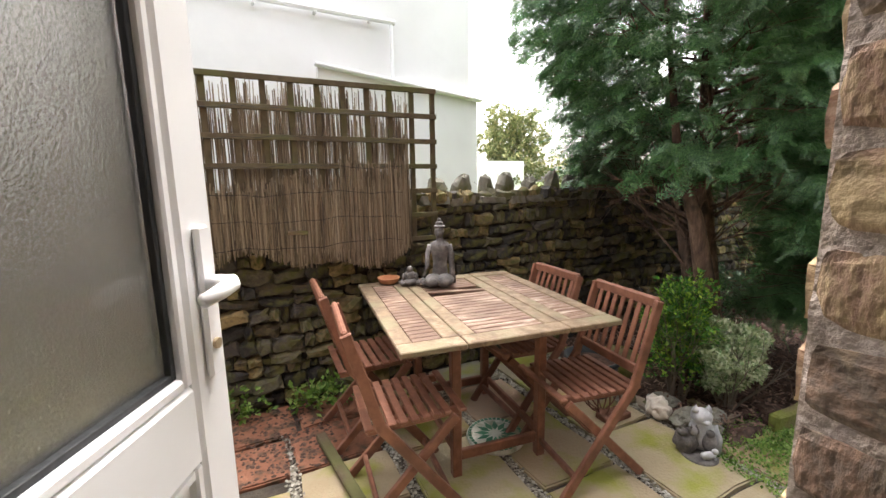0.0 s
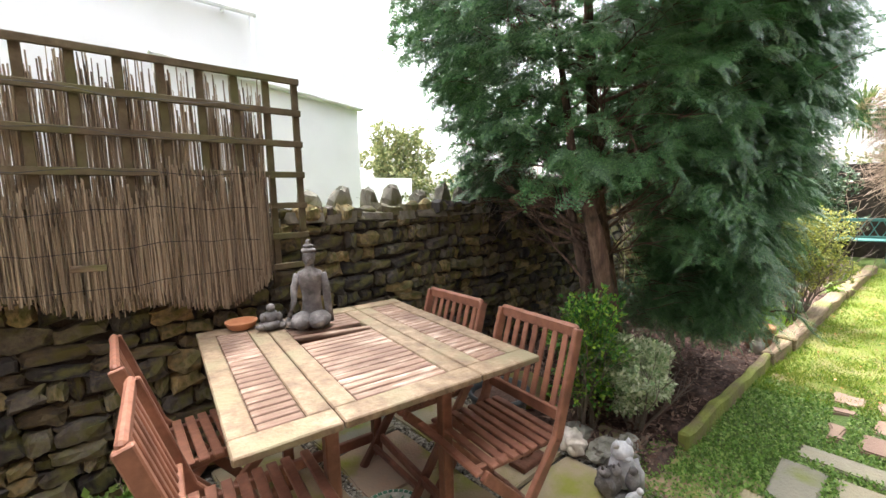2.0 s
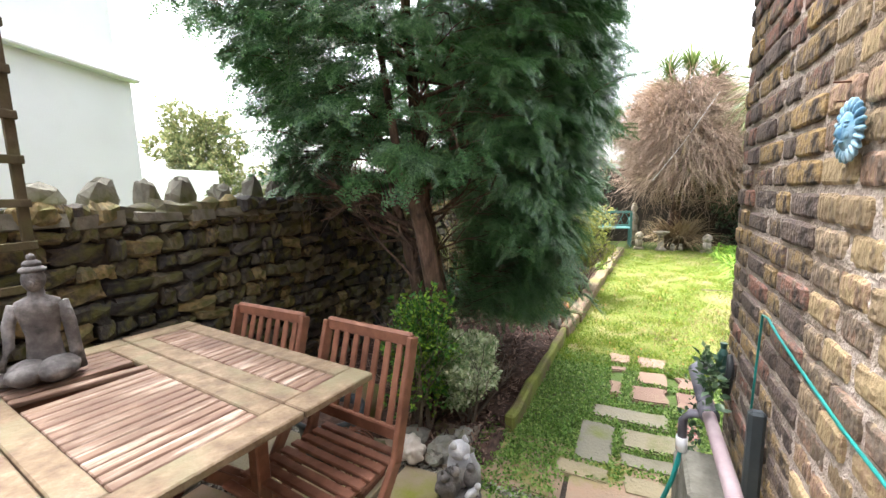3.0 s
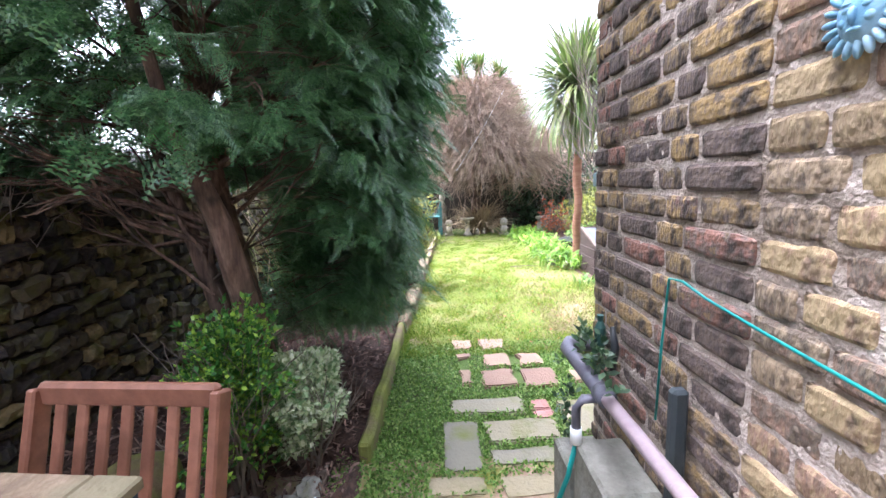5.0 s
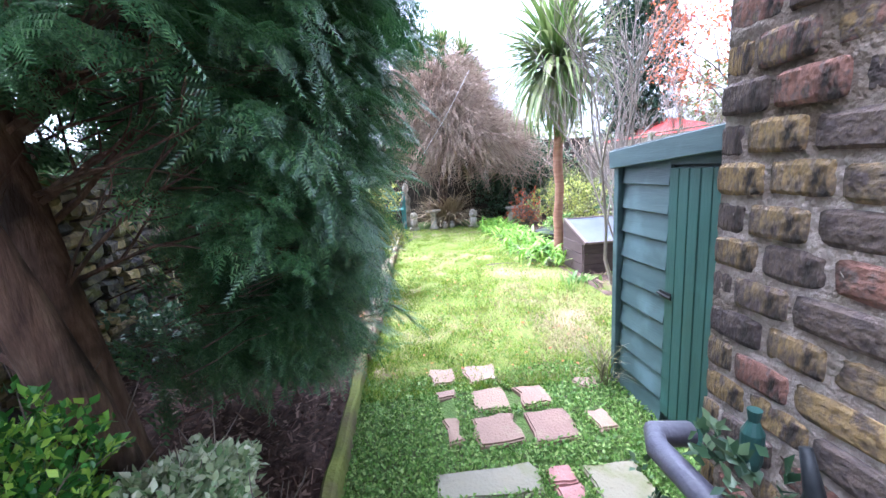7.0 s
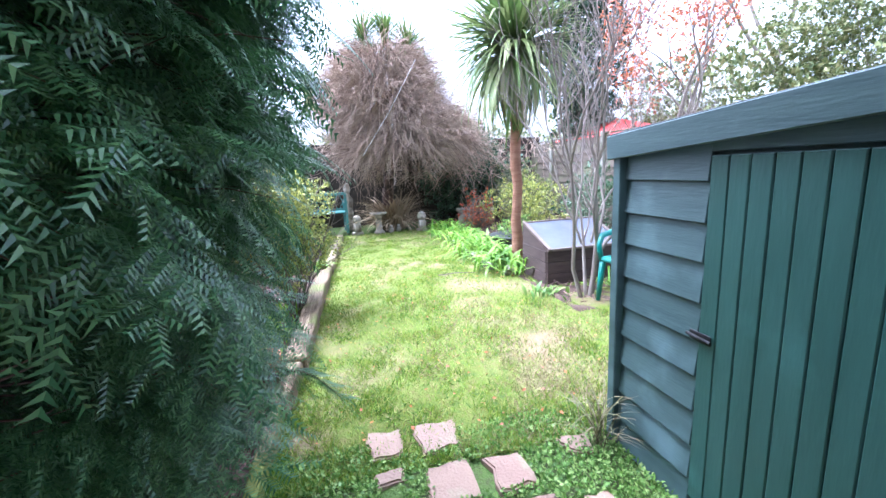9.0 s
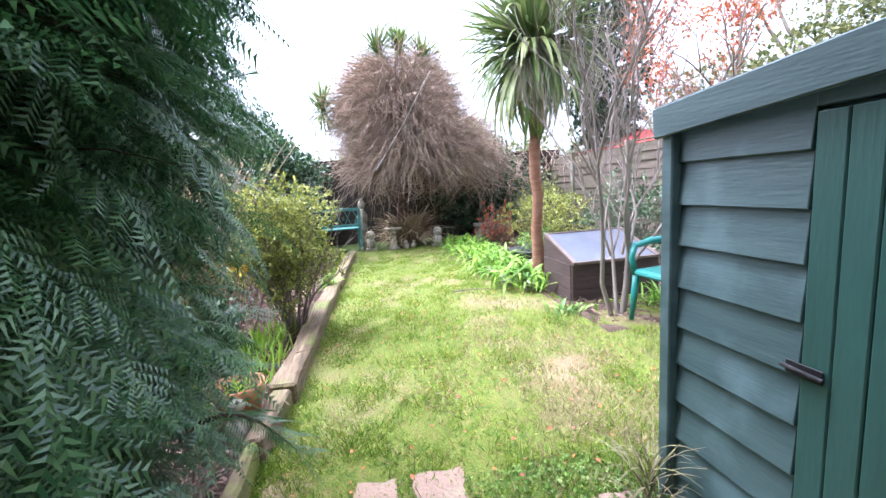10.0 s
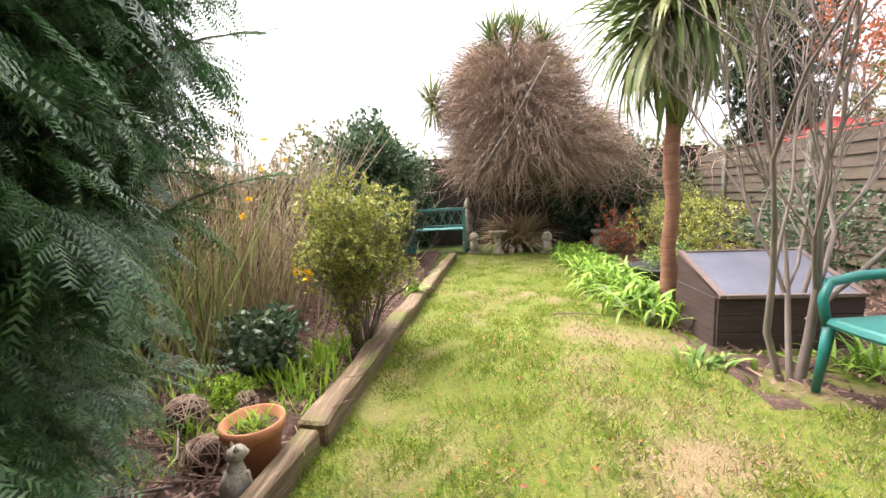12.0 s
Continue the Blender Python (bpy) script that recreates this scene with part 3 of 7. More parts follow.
def build_yew():
    yew = empty("yew_tree", (4.75, 3.1, 0.0), 0, "large dark green yew tree with a reddish flaking trunk", "tree")
    foot = np.array([4.75, 3.1, 0])
    inv = Matrix.Translation((-4.75, -3.1, 0))
    r = random.Random(5)
    bm = bmesh.new()
    tube(bm, [(4.7, 2.9, -0.05), (4.64, 2.9, 0.25), (4.52, 2.89, 0.7), (4.43, 2.92, 1.1), (4.36, 3.02, 1.5), (4.3, 3.15, 2.6)], [0.11, 0.076, 0.058, 0.042, 0.024, 0.01], 14)
    tube(bm, [(4.74, 2.95, -0.05), (4.7, 2.94, 0.3), (4.64, 2.96, 0.8), (4.68, 3.05, 1.3), (4.9, 3.25, 2.4), (5.1, 3.4, 4.6)], [0.11, 0.076, 0.054, 0.042, 0.032, 0.01], 14)
    tube(bm, [(4.7, 3.02, 0.0), (4.7, 3.1, 0.7), (4.75, 3.35, 1.5)], [0.08, 0.05, 0.012], 10)
    for vv in bm.verts:
        k = 0.022 * noise.noise(Vector((vv.co.x * 16, vv.co.y * 16, vv.co.z * 2.5)))
        vv.co.x += k
        vv.co.y += k
    bm.transform(inv)
    part("trunk", bm, M_BARK, yew, "reddish brown flaking trunk", smooth=True)
    for i in range(64):
        low = i < 34
        z = r.uniform(1.15, 1.9) if low else r.uniform(1.0, 4.4)
        a = r.uniform(2.0, 4.5) if low else r.uniform(0, 6.28)
        rad = float(yew_radius(np.array(a), np.array(z))) * r.uniform(0.7, 1.0)
        s = Vector((4.55 + 0.12 * z + r.uniform(-0.08, 0.08), 3.0 + 0.08 * z, z - 0.25))
        e = Vector((YC[0] + rad * math.cos(a), YC[1] + rad * math.sin(a), z + r.uniform(-0.1, 0.35)))
        d = e - s
        bm = bmesh.new()
        branches(bm, s, d, d.length * 0.5, r.uniform(0.008, 0.015), 2, r, 0.5, 0.05, None, 3, 0.62)
        bm.transform(inv)
        part("branch", bm, M_BARK, yew)
    # boughs that reach the skin of the crown, each with fans of needles along its outer part
    n = 4900
    z, a = RNG.uniform(0.38, 5.5, n), RNG.uniform(0, 2 * np.pi, n)
    z[4200:], a[4200:] = RNG.uniform(0.42, 2.6, n - 4200), RNG.uniform(-2.1, 0.1, n - 4200)
    deep = RNG.uniform(0, 1, n) < 0.3
    rad = yew_radius(a, z) * np.where(deep, RNG.uniform(0.55, 0.85, n), RNG.uniform(0.9, 1.03, n))
    ex, ey = YC[0] + rad * np.cos(a), YC[1] + rad * np.sin(a)
    west = (ex < 4.75) & (ey > 2.45)
    keep = ~(west & (z < 1.42 + 0.12 * np.sin(6 * ey)))
    keep &= ~(west & (z < 2.0) & (RNG.uniform(0, 1, n) < 0.3))
    keep &= ~((ex < 4.35) & (RNG.uniform(0, 1, n) < 0.25))
    keep &= ~((ey > 3.2) & (z < 1.3)) & ~((ex < 4.95) & (z < 1.02)) & ~((ex < 5.12) & (z < 0.5)) & ~((z > 3.3) & (RNG.uniform(0, 1, n) < 0.5))
    keep &= ~((ey > 3.9) & (RNG.uniform(0, 1, n) < 0.4))
    z, a, rad, ex, ey = z[keep], a[keep], rad[keep], ex[keep], ey[keep]
    m = len(z)
    out = np.stack([np.cos(a + RNG.normal(size=m) * 0.35), np.sin(a + RNG.normal(size=m) * 0.35), RNG.uniform(-0.25, 0.3, m)], 1)
    end = np.stack([ex, ey, z], 1)
    length = RNG.uniform(0.3, 0.5, m)
    start = end - out * length[:, None]
    tagged(strew("twigwork", ribbon(5, 3, 0.009), start - foot, out, unit(m, 1.0), length * 0.95, M_BARK, yew), "thin crooked twigs", kind="stuff")
    pts, dirs, ups, size = [], [], [], []
    for k in range(9):
        u = 0.3 + 0.7 * k / 8
        side = (-1) ** k * (0.85 if k < 8 else 0.0)
        across = np.stack([-out[:, 1], out[:, 0], 0 * a], 1)
        p = start + out * (length * u)[:, None] + np.stack([0 * a, 0 * a, 0.12 * length * (u - u * u) * 4 + RNG.normal(size=m) * 0.012], 1)
        d = out * 0.75 + across * side + RNG.normal(size=(m, 3)) * 0.16 + np.array([0, 0, -0.28])
        up = np.array([0, 0, 0.75]) + out * 0.6 + RNG.normal(size=(m, 3)) * 0.25
        pts.append(p)
        dirs.append(d + RNG.normal(size=(m, 3)) * 0.12)
        ups.append(up)
        size.append(RNG.uniform(0.11, 0.19, m) * (1.0 if k < 8 else 1.1))
    pts, dirs, ups, size = np.concatenate(pts), np.concatenate(dirs), np.concatenate(ups), np.concatenate(size)
    kind = RNG.uniform(0, 1, len(pts))
    near = (pts[:, 1] < 2.95) & (pts[:, 2] < 2.5)
    young = (kind > 0.95) & (pts[:, 2] > 1.2)
    for nm, q, shape, material, lab in (("foliage", near & (kind < 0.5), frond(0.044, 0.029, 0.125, 0.3), L_YEW, "dark green drooping needle fans"),
                                        ("foliage", near & (kind >= 0.5) & ~young, frond(0.046, 0.03, 0.135, 0.6, 0.42), L_YEW, "dark green drooping needle fans"),
                                        ("foliage", ~near & ~young, frond(0.1, 0.07, 0.16, 0.35), L_YEW, "dark green drooping needle fans"),
                                        ("young_foliage", young, frond(0.06, 0.045, 0.13, 0.3), L_YEWNEW, "lighter green young fans")):
        tagged(strew(nm, shape, pts[q] - foot, dirs[q], ups[q], size[q], material, yew), lab, kind="stuff")
    # thin shoots that stand out of the crown
    for s, e in (((5.7, 2.45, 1.15), (6.2, 2.27, 1.5)), ((5.8, 2.6, 0.85), (6.4, 2.35, 1.12)), ((5.3, 2.3, 0.6), (5.33, 2.1, 0.5)), ((4.9, 2.25, 1.7), (5.25, 1.86, 1.95)),
                 ((5.2, 2.3, 1.9), (5.65, 1.8, 2.2)), ((4.5, 3.7, 1.6), (4.05, 3.85, 1.62)), ((4.5, 3.4, 1.5), (4.15, 3.3, 1.55))):
        s, e = Vector(s), Vector(e)
        line = [s + (e - s) * k / 6 + Vector((0, 0, 0.06 * math.sin(3.14 * k / 6))) for k in range(7)]
        bm = tube(bmesh.new(), line, [0.006 - 0.0008 * k for k in range(7)], 5)
        bm.transform(inv)
        shoot = part("shoot", bm, M_BARK, yew)
        us = np.linspace(0.1, 1, 34)
        p = np.array([tuple(s + (e - s) * u + Vector((0, 0, 0.06 * math.sin(3.14 * u)))) for u in us]) - foot
        way = np.array(tuple((e - s).normalized()))
        cross = np.array([-way[1], way[0], 0.0])
        sgn = np.where(np.arange(34) % 2, 1.0, -1.0)[:, None]
        tagged(strew("needles", sprig(15, 0.3, 0.2, 0.04), p, way + cross * sgn * 0.9 + RNG.normal(size=(34, 3)) * 0.15, np.array([0, 0, 1.0]) + RNG.normal(size=(34, 3)) * 0.2, RNG.uniform(0.05, 0.1, 34), L_YEW, shoot), kind="stuff")


build_yew()


def leafy_bush(name, at, radii, count, leaf, material, label, category="shrub", stem=M_TWIG, stems=14, hollow=0.35, lumps=0.18, shape=LEAF, seed=1, cluster=6):
    """A shrub: stems from one base and leaves in small rosettes round an uneven outline."""
    top = empty(name, (at[0], at[1], 0), 0, label, category)
    r = random.Random(seed)
    rx, ry, rz = radii
    cz = at[2]
    bm = bmesh.new()
    for i in range(stems):
        a, e = r.uniform(0, 6.28), r.uniform(0.2, 1.0)
        end = Vector((rx * 0.8 * math.cos(a) * e, ry * 0.8 * math.sin(a) * e, cz + rz * r.uniform(-0.2, 0.7)))
        branches(bm, (0.03 * math.cos(a), 0.03 * math.sin(a), -0.02), end, end.length * 0.6, 0.009, 2, r, 0.6, 0.15)
    if stems:
        tagged(part("stemwork", bm, stem, top, "thin woody stems"), kind="stuff")
    else:
        bm.free()
    n = count // cluster
    d = unit(n)
    k = RNG.uniform(0, 1, n) ** hollow
    wob = 1 + lumps * np.sin(5 * d[:, 0] + seed) * np.sin(4 * d[:, 1] + 2 * seed) + lumps * np.sin(7 * d[:, 2] + 3 * d[:, 0] + seed)
    c = d * (k * wob)[:, None] * np.array([rx, ry, rz]) + np.array([0, 0, cz])
    c = c[c[:, 2] > 0.03]
    dd = c - np.array([0, 0, cz])
    dd = dd / (np.linalg.norm(dd, axis=1, keepdims=True) + 1e-6) + np.array([0, 0, 0.5])
    p = np.repeat(c, cluster, 0) + RNG.normal(size=(len(c) * cluster, 3)) * leaf * 0.25
    q = np.repeat(dd, cluster, 0) * 0.7 + RNG.normal(size=(len(p), 3)) * 0.75
    tagged(strew("leaves", shape, p, q, unit(len(p), 1.2), RNG.uniform(0.6, 1.15, len(p)) * leaf, material, top), kind="stuff")
    return top


leafy_bush("evergreen_shrub", (4.33, 2.9, 0.5), (0.2, 0.19, 0.27), 9500, 0.027, L_EUON, "glossy bright green shrub under the yew tree", seed=2, lumps=0.28, hollow=0.7)
leafy_bush("variegated_shrub", (4.5, 2.7, 0.35), (0.22, 0.16, 0.19), 9000, 0.03, L_VARI, "low cream-edged variegated shrub in the mulch", seed=3, lumps=0.15)
leafy_bush("yellow_green_bush", (7.62, 2.52, 0.72), (0.36, 0.35, 0.46), 15000, 0.03, L_OLIVE, "round yellow-green small-leaved bush in the planting bed", seed=4, stems=26, lumps=0.2)
leafy_bush("skimmia", (7.15, 2.95, 0.25), (0.22, 0.2, 0.2), 1100, 0.06, L_IVY, "low dark leathery shrub with pinkish buds in the bed", seed=5)
leafy_bush("ivy_mound", (11.2, 3.4, 1.15), (0.9, 0.8, 1.05), 17000, 0.085, L_IVY, "tall mound of dark ivy over the garden wall", seed=6, stems=8)
leafy_bush("ivy_hedge", (13.1, -0.7, 0.9), (0.5, 1.2, 1.0), 13000, 0.075, L_IVY, "dark ivy hanging over the far wall", seed=7, stems=5)
leafy_bush("ivy_bank", (13.2, 3.6, 0.7), (0.4, 1.1, 0.95), 9000, 0.075, L_IVY, "dark ivy along the far wall", seed=8, stems=5)


# ---- palms and bare trees ----
def blades(parent, name, centre, count, length, material, low=-1.2, high=1.3, seed=1, width=0.03, bend=1.5, curl=1.6, label=""):
    """A head of strap leaves: stiff ones above, hanging ones below."""
    for j, bd in enumerate((0.25 * bend, 0.7 * bend, bend)):
        n = count // 3
        el = RNG.uniform(low if j else min(0.3, 0.5 * (low + high)), high, n)
        a = RNG.uniform(0, 6.283, n)
        d = np.stack([np.cos(a) * np.cos(el), np.sin(a) * np.cos(el), np.sin(el)], 1)
        p = np.array(centre) + d * 0.03 + np.stack([0 * a, 0 * a, RNG.uniform(-0.12, 0.05, n)], 1)
        tagged(strew(name, strap(8, bd, width, curl), p, d, np.array([0, 0, 1.0]) + RNG.normal(size=(n, 3)) * 0.05, RNG.uniform(0.7, 1.05, n) * length, material, parent), label, kind="stuff")


def cordyline():
    at = (8.4, 0.22, 0)
    palm = empty("cordyline_palm", at, 0, "tall cordyline palm with a slender reddish trunk beside the lawn", "palm tree")
    bm = bmesh.new()
    pts = [(0.015 * math.sin(k), 0.012 * math.cos(2 * k), -0.03 + 0.19 * k) for k in range(13)]
    tube(bm, pts, [0.075, 0.066, 0.06] + [0.054 + 0.003 * math.sin(5 * k) for k in range(10)], 12)
    part("trunk", bm, M_PALMBARK, palm, "rough reddish trunk", smooth=True)
    blades(palm, "crown", (0, 0, 2.3), 620, 0.95, L_PALM, -1.1, 1.45, 1, 0.021, 1.6, 1.1, "long arching strap leaves")
    blades(palm, "dead_leaves", (0, 0, 2.15), 45, 0.62, L_STRAW, -1.5, -0.9, 1, 0.014, 0.4, 1.0, "hanging dry leaves")


cordyline()


def vine_palm():
    at = (12.3, 1.25, 0)
    t = empty("vine_covered_palm", at, 0, "old cordyline smothered in a bare brown climber above the far wall", "tree")
    bm = bmesh.new()
    tube(bm, [(0, 0, -0.03), (0.02, -0.04, 0.6), (-0.02, -0.12, 1.3), (0, -0.05, 2.2), (0.02, 0.1, 3.4)], [0.13, 0.1, 0.09, 0.08, 0.05], 10)
    tube(bm, [(0, -0.05, 2.2), (-0.1, -0.4, 3.0), (-0.1, -0.55, 3.5)], [0.07, 0.05, 0.04], 8)
    tube(bm, [(0, -0.05, 2.0), (0.0, 0.7, 2.35), (0.0, 1.1, 2.55)], [0.06, 0.05, 0.04], 8)
    part("trunk", bm, M_BARK, t, "grey-brown leaning trunk", smooth=True)
    for c in ((0.0, 0.2, 3.5), (-0.1, -0.6, 3.35), (0.0, -0.2, 3.55), (0.0, 1.25, 2.55)):
        blades(t, "crown", c, 190, 0.6, L_PALM, -0.8, 1.4, 1, 0.02, 1.2, 1.3, "grey-green strap leaves")
    for kind in range(5):
        n = 2300
        a, u = RNG.uniform(0, 6.283, n), RNG.uniform(0, 1, n) ** 0.6
        z = RNG.uniform(1.5, 3.35, n)
        rad = np.interp(z, [1.5, 2.0, 2.6, 3.1, 3.35], [1.15, 1.2, 0.95, 0.72, 0.5]) * (0.35 + 0.65 * u)
        p = np.stack([rad * np.cos(a) * 0.75, rad * np.sin(a) - 0.1 - 0.35 * (z < 2.3), z], 1)
        d = np.stack([np.cos(a), np.sin(a), RNG.uniform(-1.8, 0.5, n)], 1)
        tagged(strew("vine", ribbon(6, kind, 0.012), p, d, unit(n, 0.3), RNG.uniform(0.35, 0.8, n), M_VINE, t), "dense bare hanging stems", kind="stuff")
    n = 900
    a = RNG.uniform(0, 6.283, n)
    p = np.stack([0.3 * np.cos(a), -0.9 + 1.1 * RNG.normal(size=n), 1.4 + 0.4 * RNG.uniform(-1, 1, n)], 1)
    tagged(strew("vine", ribbon(7, 9, 0.009), p, unit(n, -0.3), unit(n, 0.3), RNG.uniform(0.4, 0.9, n), M_VINE, t), "dense bare hanging stems", kind="stuff")


vine_palm()


def bare_tree(name, at, stems, label, seed, leaves=0, depth=4, material=M_GREYTRUNK, leafmat=None, leafsize=0.05, spread=0.6, kids=3):
    t = empty(name, (at[0], at[1], 0), 0, label, "tree")
    r = random.Random(seed)
    bm, tips = bmesh.new(), []
    for base, d, ln, rad in stems:
        branches(bm, base, d, ln, rad, depth, r, spread, 0.25, tips, kids, 0.66)
    part("trunk", bm, material, t, "grey bare stems", smooth=True)
    if leaves:
        pick = [tips[r.randrange(len(tips))] for _ in range(leaves)]
        p = np.array([tuple(q[0]) for q in pick]) + RNG.normal(size=(leaves, 3)) * 0.05
        tagged(strew("leaves", LEAF, p, unit(leaves, -0.2), unit(leaves), RNG.uniform(0.6, 1.2, leaves) * leafsize, leafmat, t), kind="stuff")
    return t


bare_tree("magnolia", (7.2, 0.12), [((0.02, 0.03, -0.03), (-0.05, 0.3, 1), 1.2, 0.021), ((0.0, 0.0, -0.03), (0.1, 0.12, 1), 1.0, 0.018), ((0.0, -0.04, -0.03), (0.1, -0.2, 1), 1.0, 0.028), ((0.05, -0.1, 0.3), (0.1, -0.6, 1), 0.7, 0.016), ((0.05, -0.07, 0.45), (0.2, -0.4, 0.9), 0.7, 0.013), ((0.05, 0.02, 0.45), (0.3, 0.25, 1), 0.7, 0.012)],
          "multi-stemmed bare grey tree beside the plastic chair", 12, 0, 4, spread=0.55, kids=4)
bare_tree("russet_tree", (9.3, -2.9), [((0, 0, 0), (0, 0.1, 1), 1.6, 0.06), ((0.1, -0.2, 0), (0.2, -0.3, 1), 1.7, 0.05), ((0.5, 0, 0), (0.4, 0.1, 1), 1.6, 0.04)], "slender tree with sparse russet leaves beyond the fence", 14, 3200, 4, M_TWIG, L_RUSSET, 0.06)
bare_tree("distant_bare_tree", (12.5, -9), [((0, 0, 0), (0, 0, 1), 3.6, 0.13)], "bare tree beyond the gardens", 15, 0, 4, M_TWIG)
leafy_bush("conifer", (13.2, -3.6, 3.4), (0.85, 0.85, 2.7), 15000, 0.12, L_CONIFER, "tall dark conifer beyond the fence", "tree", seed=9, lumps=0.12, cluster=10)
leafy_bush("distant_hedge", (11.5, -6.2, 1.9), (3.6, 1.2, 1.7), 12000, 0.13, L_FAR, "green hedge behind the next garden", "hedge", seed=21, stems=4)
leafy_bush("distant_laurel", (9.9, -6.4, 3.3), (1.0, 1.0, 1.6), 16000, 0.06, L_FAR, "tall green shrub beyond the fence", "shrub", seed=22, stems=4)
leafy_bush("distant_tree", (10.6, 13.6, 2.6), (1.3, 1.0, 1.3), 12000, 0.12, L_FAR, "round yellow-green tree beyond the neighbouring gardens", "tree", seed=10, stems=10)
leafy_bush("distant_hedge", (14.5, 12.5, 1.3), (6.0, 0.8, 0.95), 12000, 0.13, L_FAR, "olive green hedge beyond the stone wall", "hedge", seed=11, stems=4)
leafy_bush("distant_shrubbery", (19, 6.5, 1.5), (3.5, 2.5, 1.6), 9000, 0.16, L_FAR, "shrubbery beyond the far wall", "hedge", seed=23, stems=4)
leafy_bush("distant_shrubbery", (18, -1.0, 1.5), (2.0, 5.5, 1.3), 9000, 0.16, L_FAR, "shrubbery beyond the far wall", "hedge", seed=24, stems=4)
bare_tree("distant_bare_tree", (14.5, 11.0), [((0, 0, 0), (0.1, 0, 1), 1.6, 0.06), ((0.4, 0, 0), (0.3, 0, 1), 1.5, 0.05)], "bare tree beyond the stone wall", 16, 0, 4, M_TWIG)
wall_box("outbuilding", (8.2, 12.0, -0.03), (9.95, 14.0, 1.95), M_WHITE, "low white outbuilding beyond the wall")


# ---- garden furniture ----
def folding_chair():
    """A slatted folding chair that faces +x, its middle over its origin."""
    c = empty("folding_chair", (0, 0, 0), 0, "red-brown slatted hardwood folding chair at the weathered table", "folding chair", "folding chairs round the table")
    for s in (-0.2, 0.2):
        bm = bmesh.new()
        bar(bm, (-0.235, s, 0.83), (-0.12, s, 0.44), 0.022, 0.042, 0.004, (1, 0, 0.2))
        bar(bm, (-0.125, s, 0.455), (0.22, s, 0.0), 0.022, 0.042, 0.004, (1, 0, 0.6))
        part("back_leg", bm, M_WOODRED, c)
    for s in (-0.172, 0.172):
        part("front_leg", bar(bmesh.new(), (0.19, s, 0.42), (-0.22, s, 0.0), 0.022, 0.04, 0.004, (1, 0, -0.6)), M_WOODRED, c)
        part("seat_rail", bar(bmesh.new(), (-0.17, s * 0.86, 0.415), (0.21, s * 0.86, 0.43), 0.022, 0.034, 0.004), M_WOODRED, c)
    seat = part("seat", bar(bmesh.new(), (0.215, -0.185, 0.443), (0.215, 0.185, 0.443), 0.032, 0.016, 0.004), M_WOODRED, c)
    for k in range(8):
        x = -0.165 + 0.045 * k
        part("slat", bar(bmesh.new(), (x, -0.185, 0.437 + 0.0008 * k), (x, 0.185, 0.437 + 0.0008 * k), 0.032, 0.014, 0.003), M_WOODRED, seat)
    back = part("backrest", bar(bmesh.new(), (-0.236, -0.2, 0.818), (-0.236, 0.2, 0.818), 0.024, 0.05, 0.008), M_WOODRED, c)
    part("rail", bar(bmesh.new(), (-0.148, -0.19, 0.525), (-0.148, 0.19, 0.525), 0.02, 0.045, 0.004), M_WOODRED, back)
    for k in range(7):
        y = -0.15 + 0.05 * k
        part("slat", bar(bmesh.new(), (-0.15, y, 0.53), (-0.232, y, 0.805), 0.026, 0.01, 0.003, (1, 0, 0.3)), M_WOODRED, back)
    part("stretcher", bar(bmesh.new(), (-0.14, -0.17, 0.09), (-0.14, 0.17, 0.09), 0.02, 0.03, 0.004), M_WOODRED, c)
    part("foot_rail", bar(bmesh.new(), (0.155, -0.2, 0.085), (0.155, 0.2, 0.085), 0.02, 0.03, 0.004), M_WOODRED, c)
    return c


chair = folding_chair()
chair.matrix_basis = pose(2.6, 2.96, 0, 0, 0, -6)
copy_thing(chair, pose(2.6, 3.5, 0, 0, 0, -2))
copy_thing(chair, pose(3.43, 2.77, 0, 0, 0, 173))
copy_thing(chair, pose(3.46, 3.27, 0, 0, 0, 177))


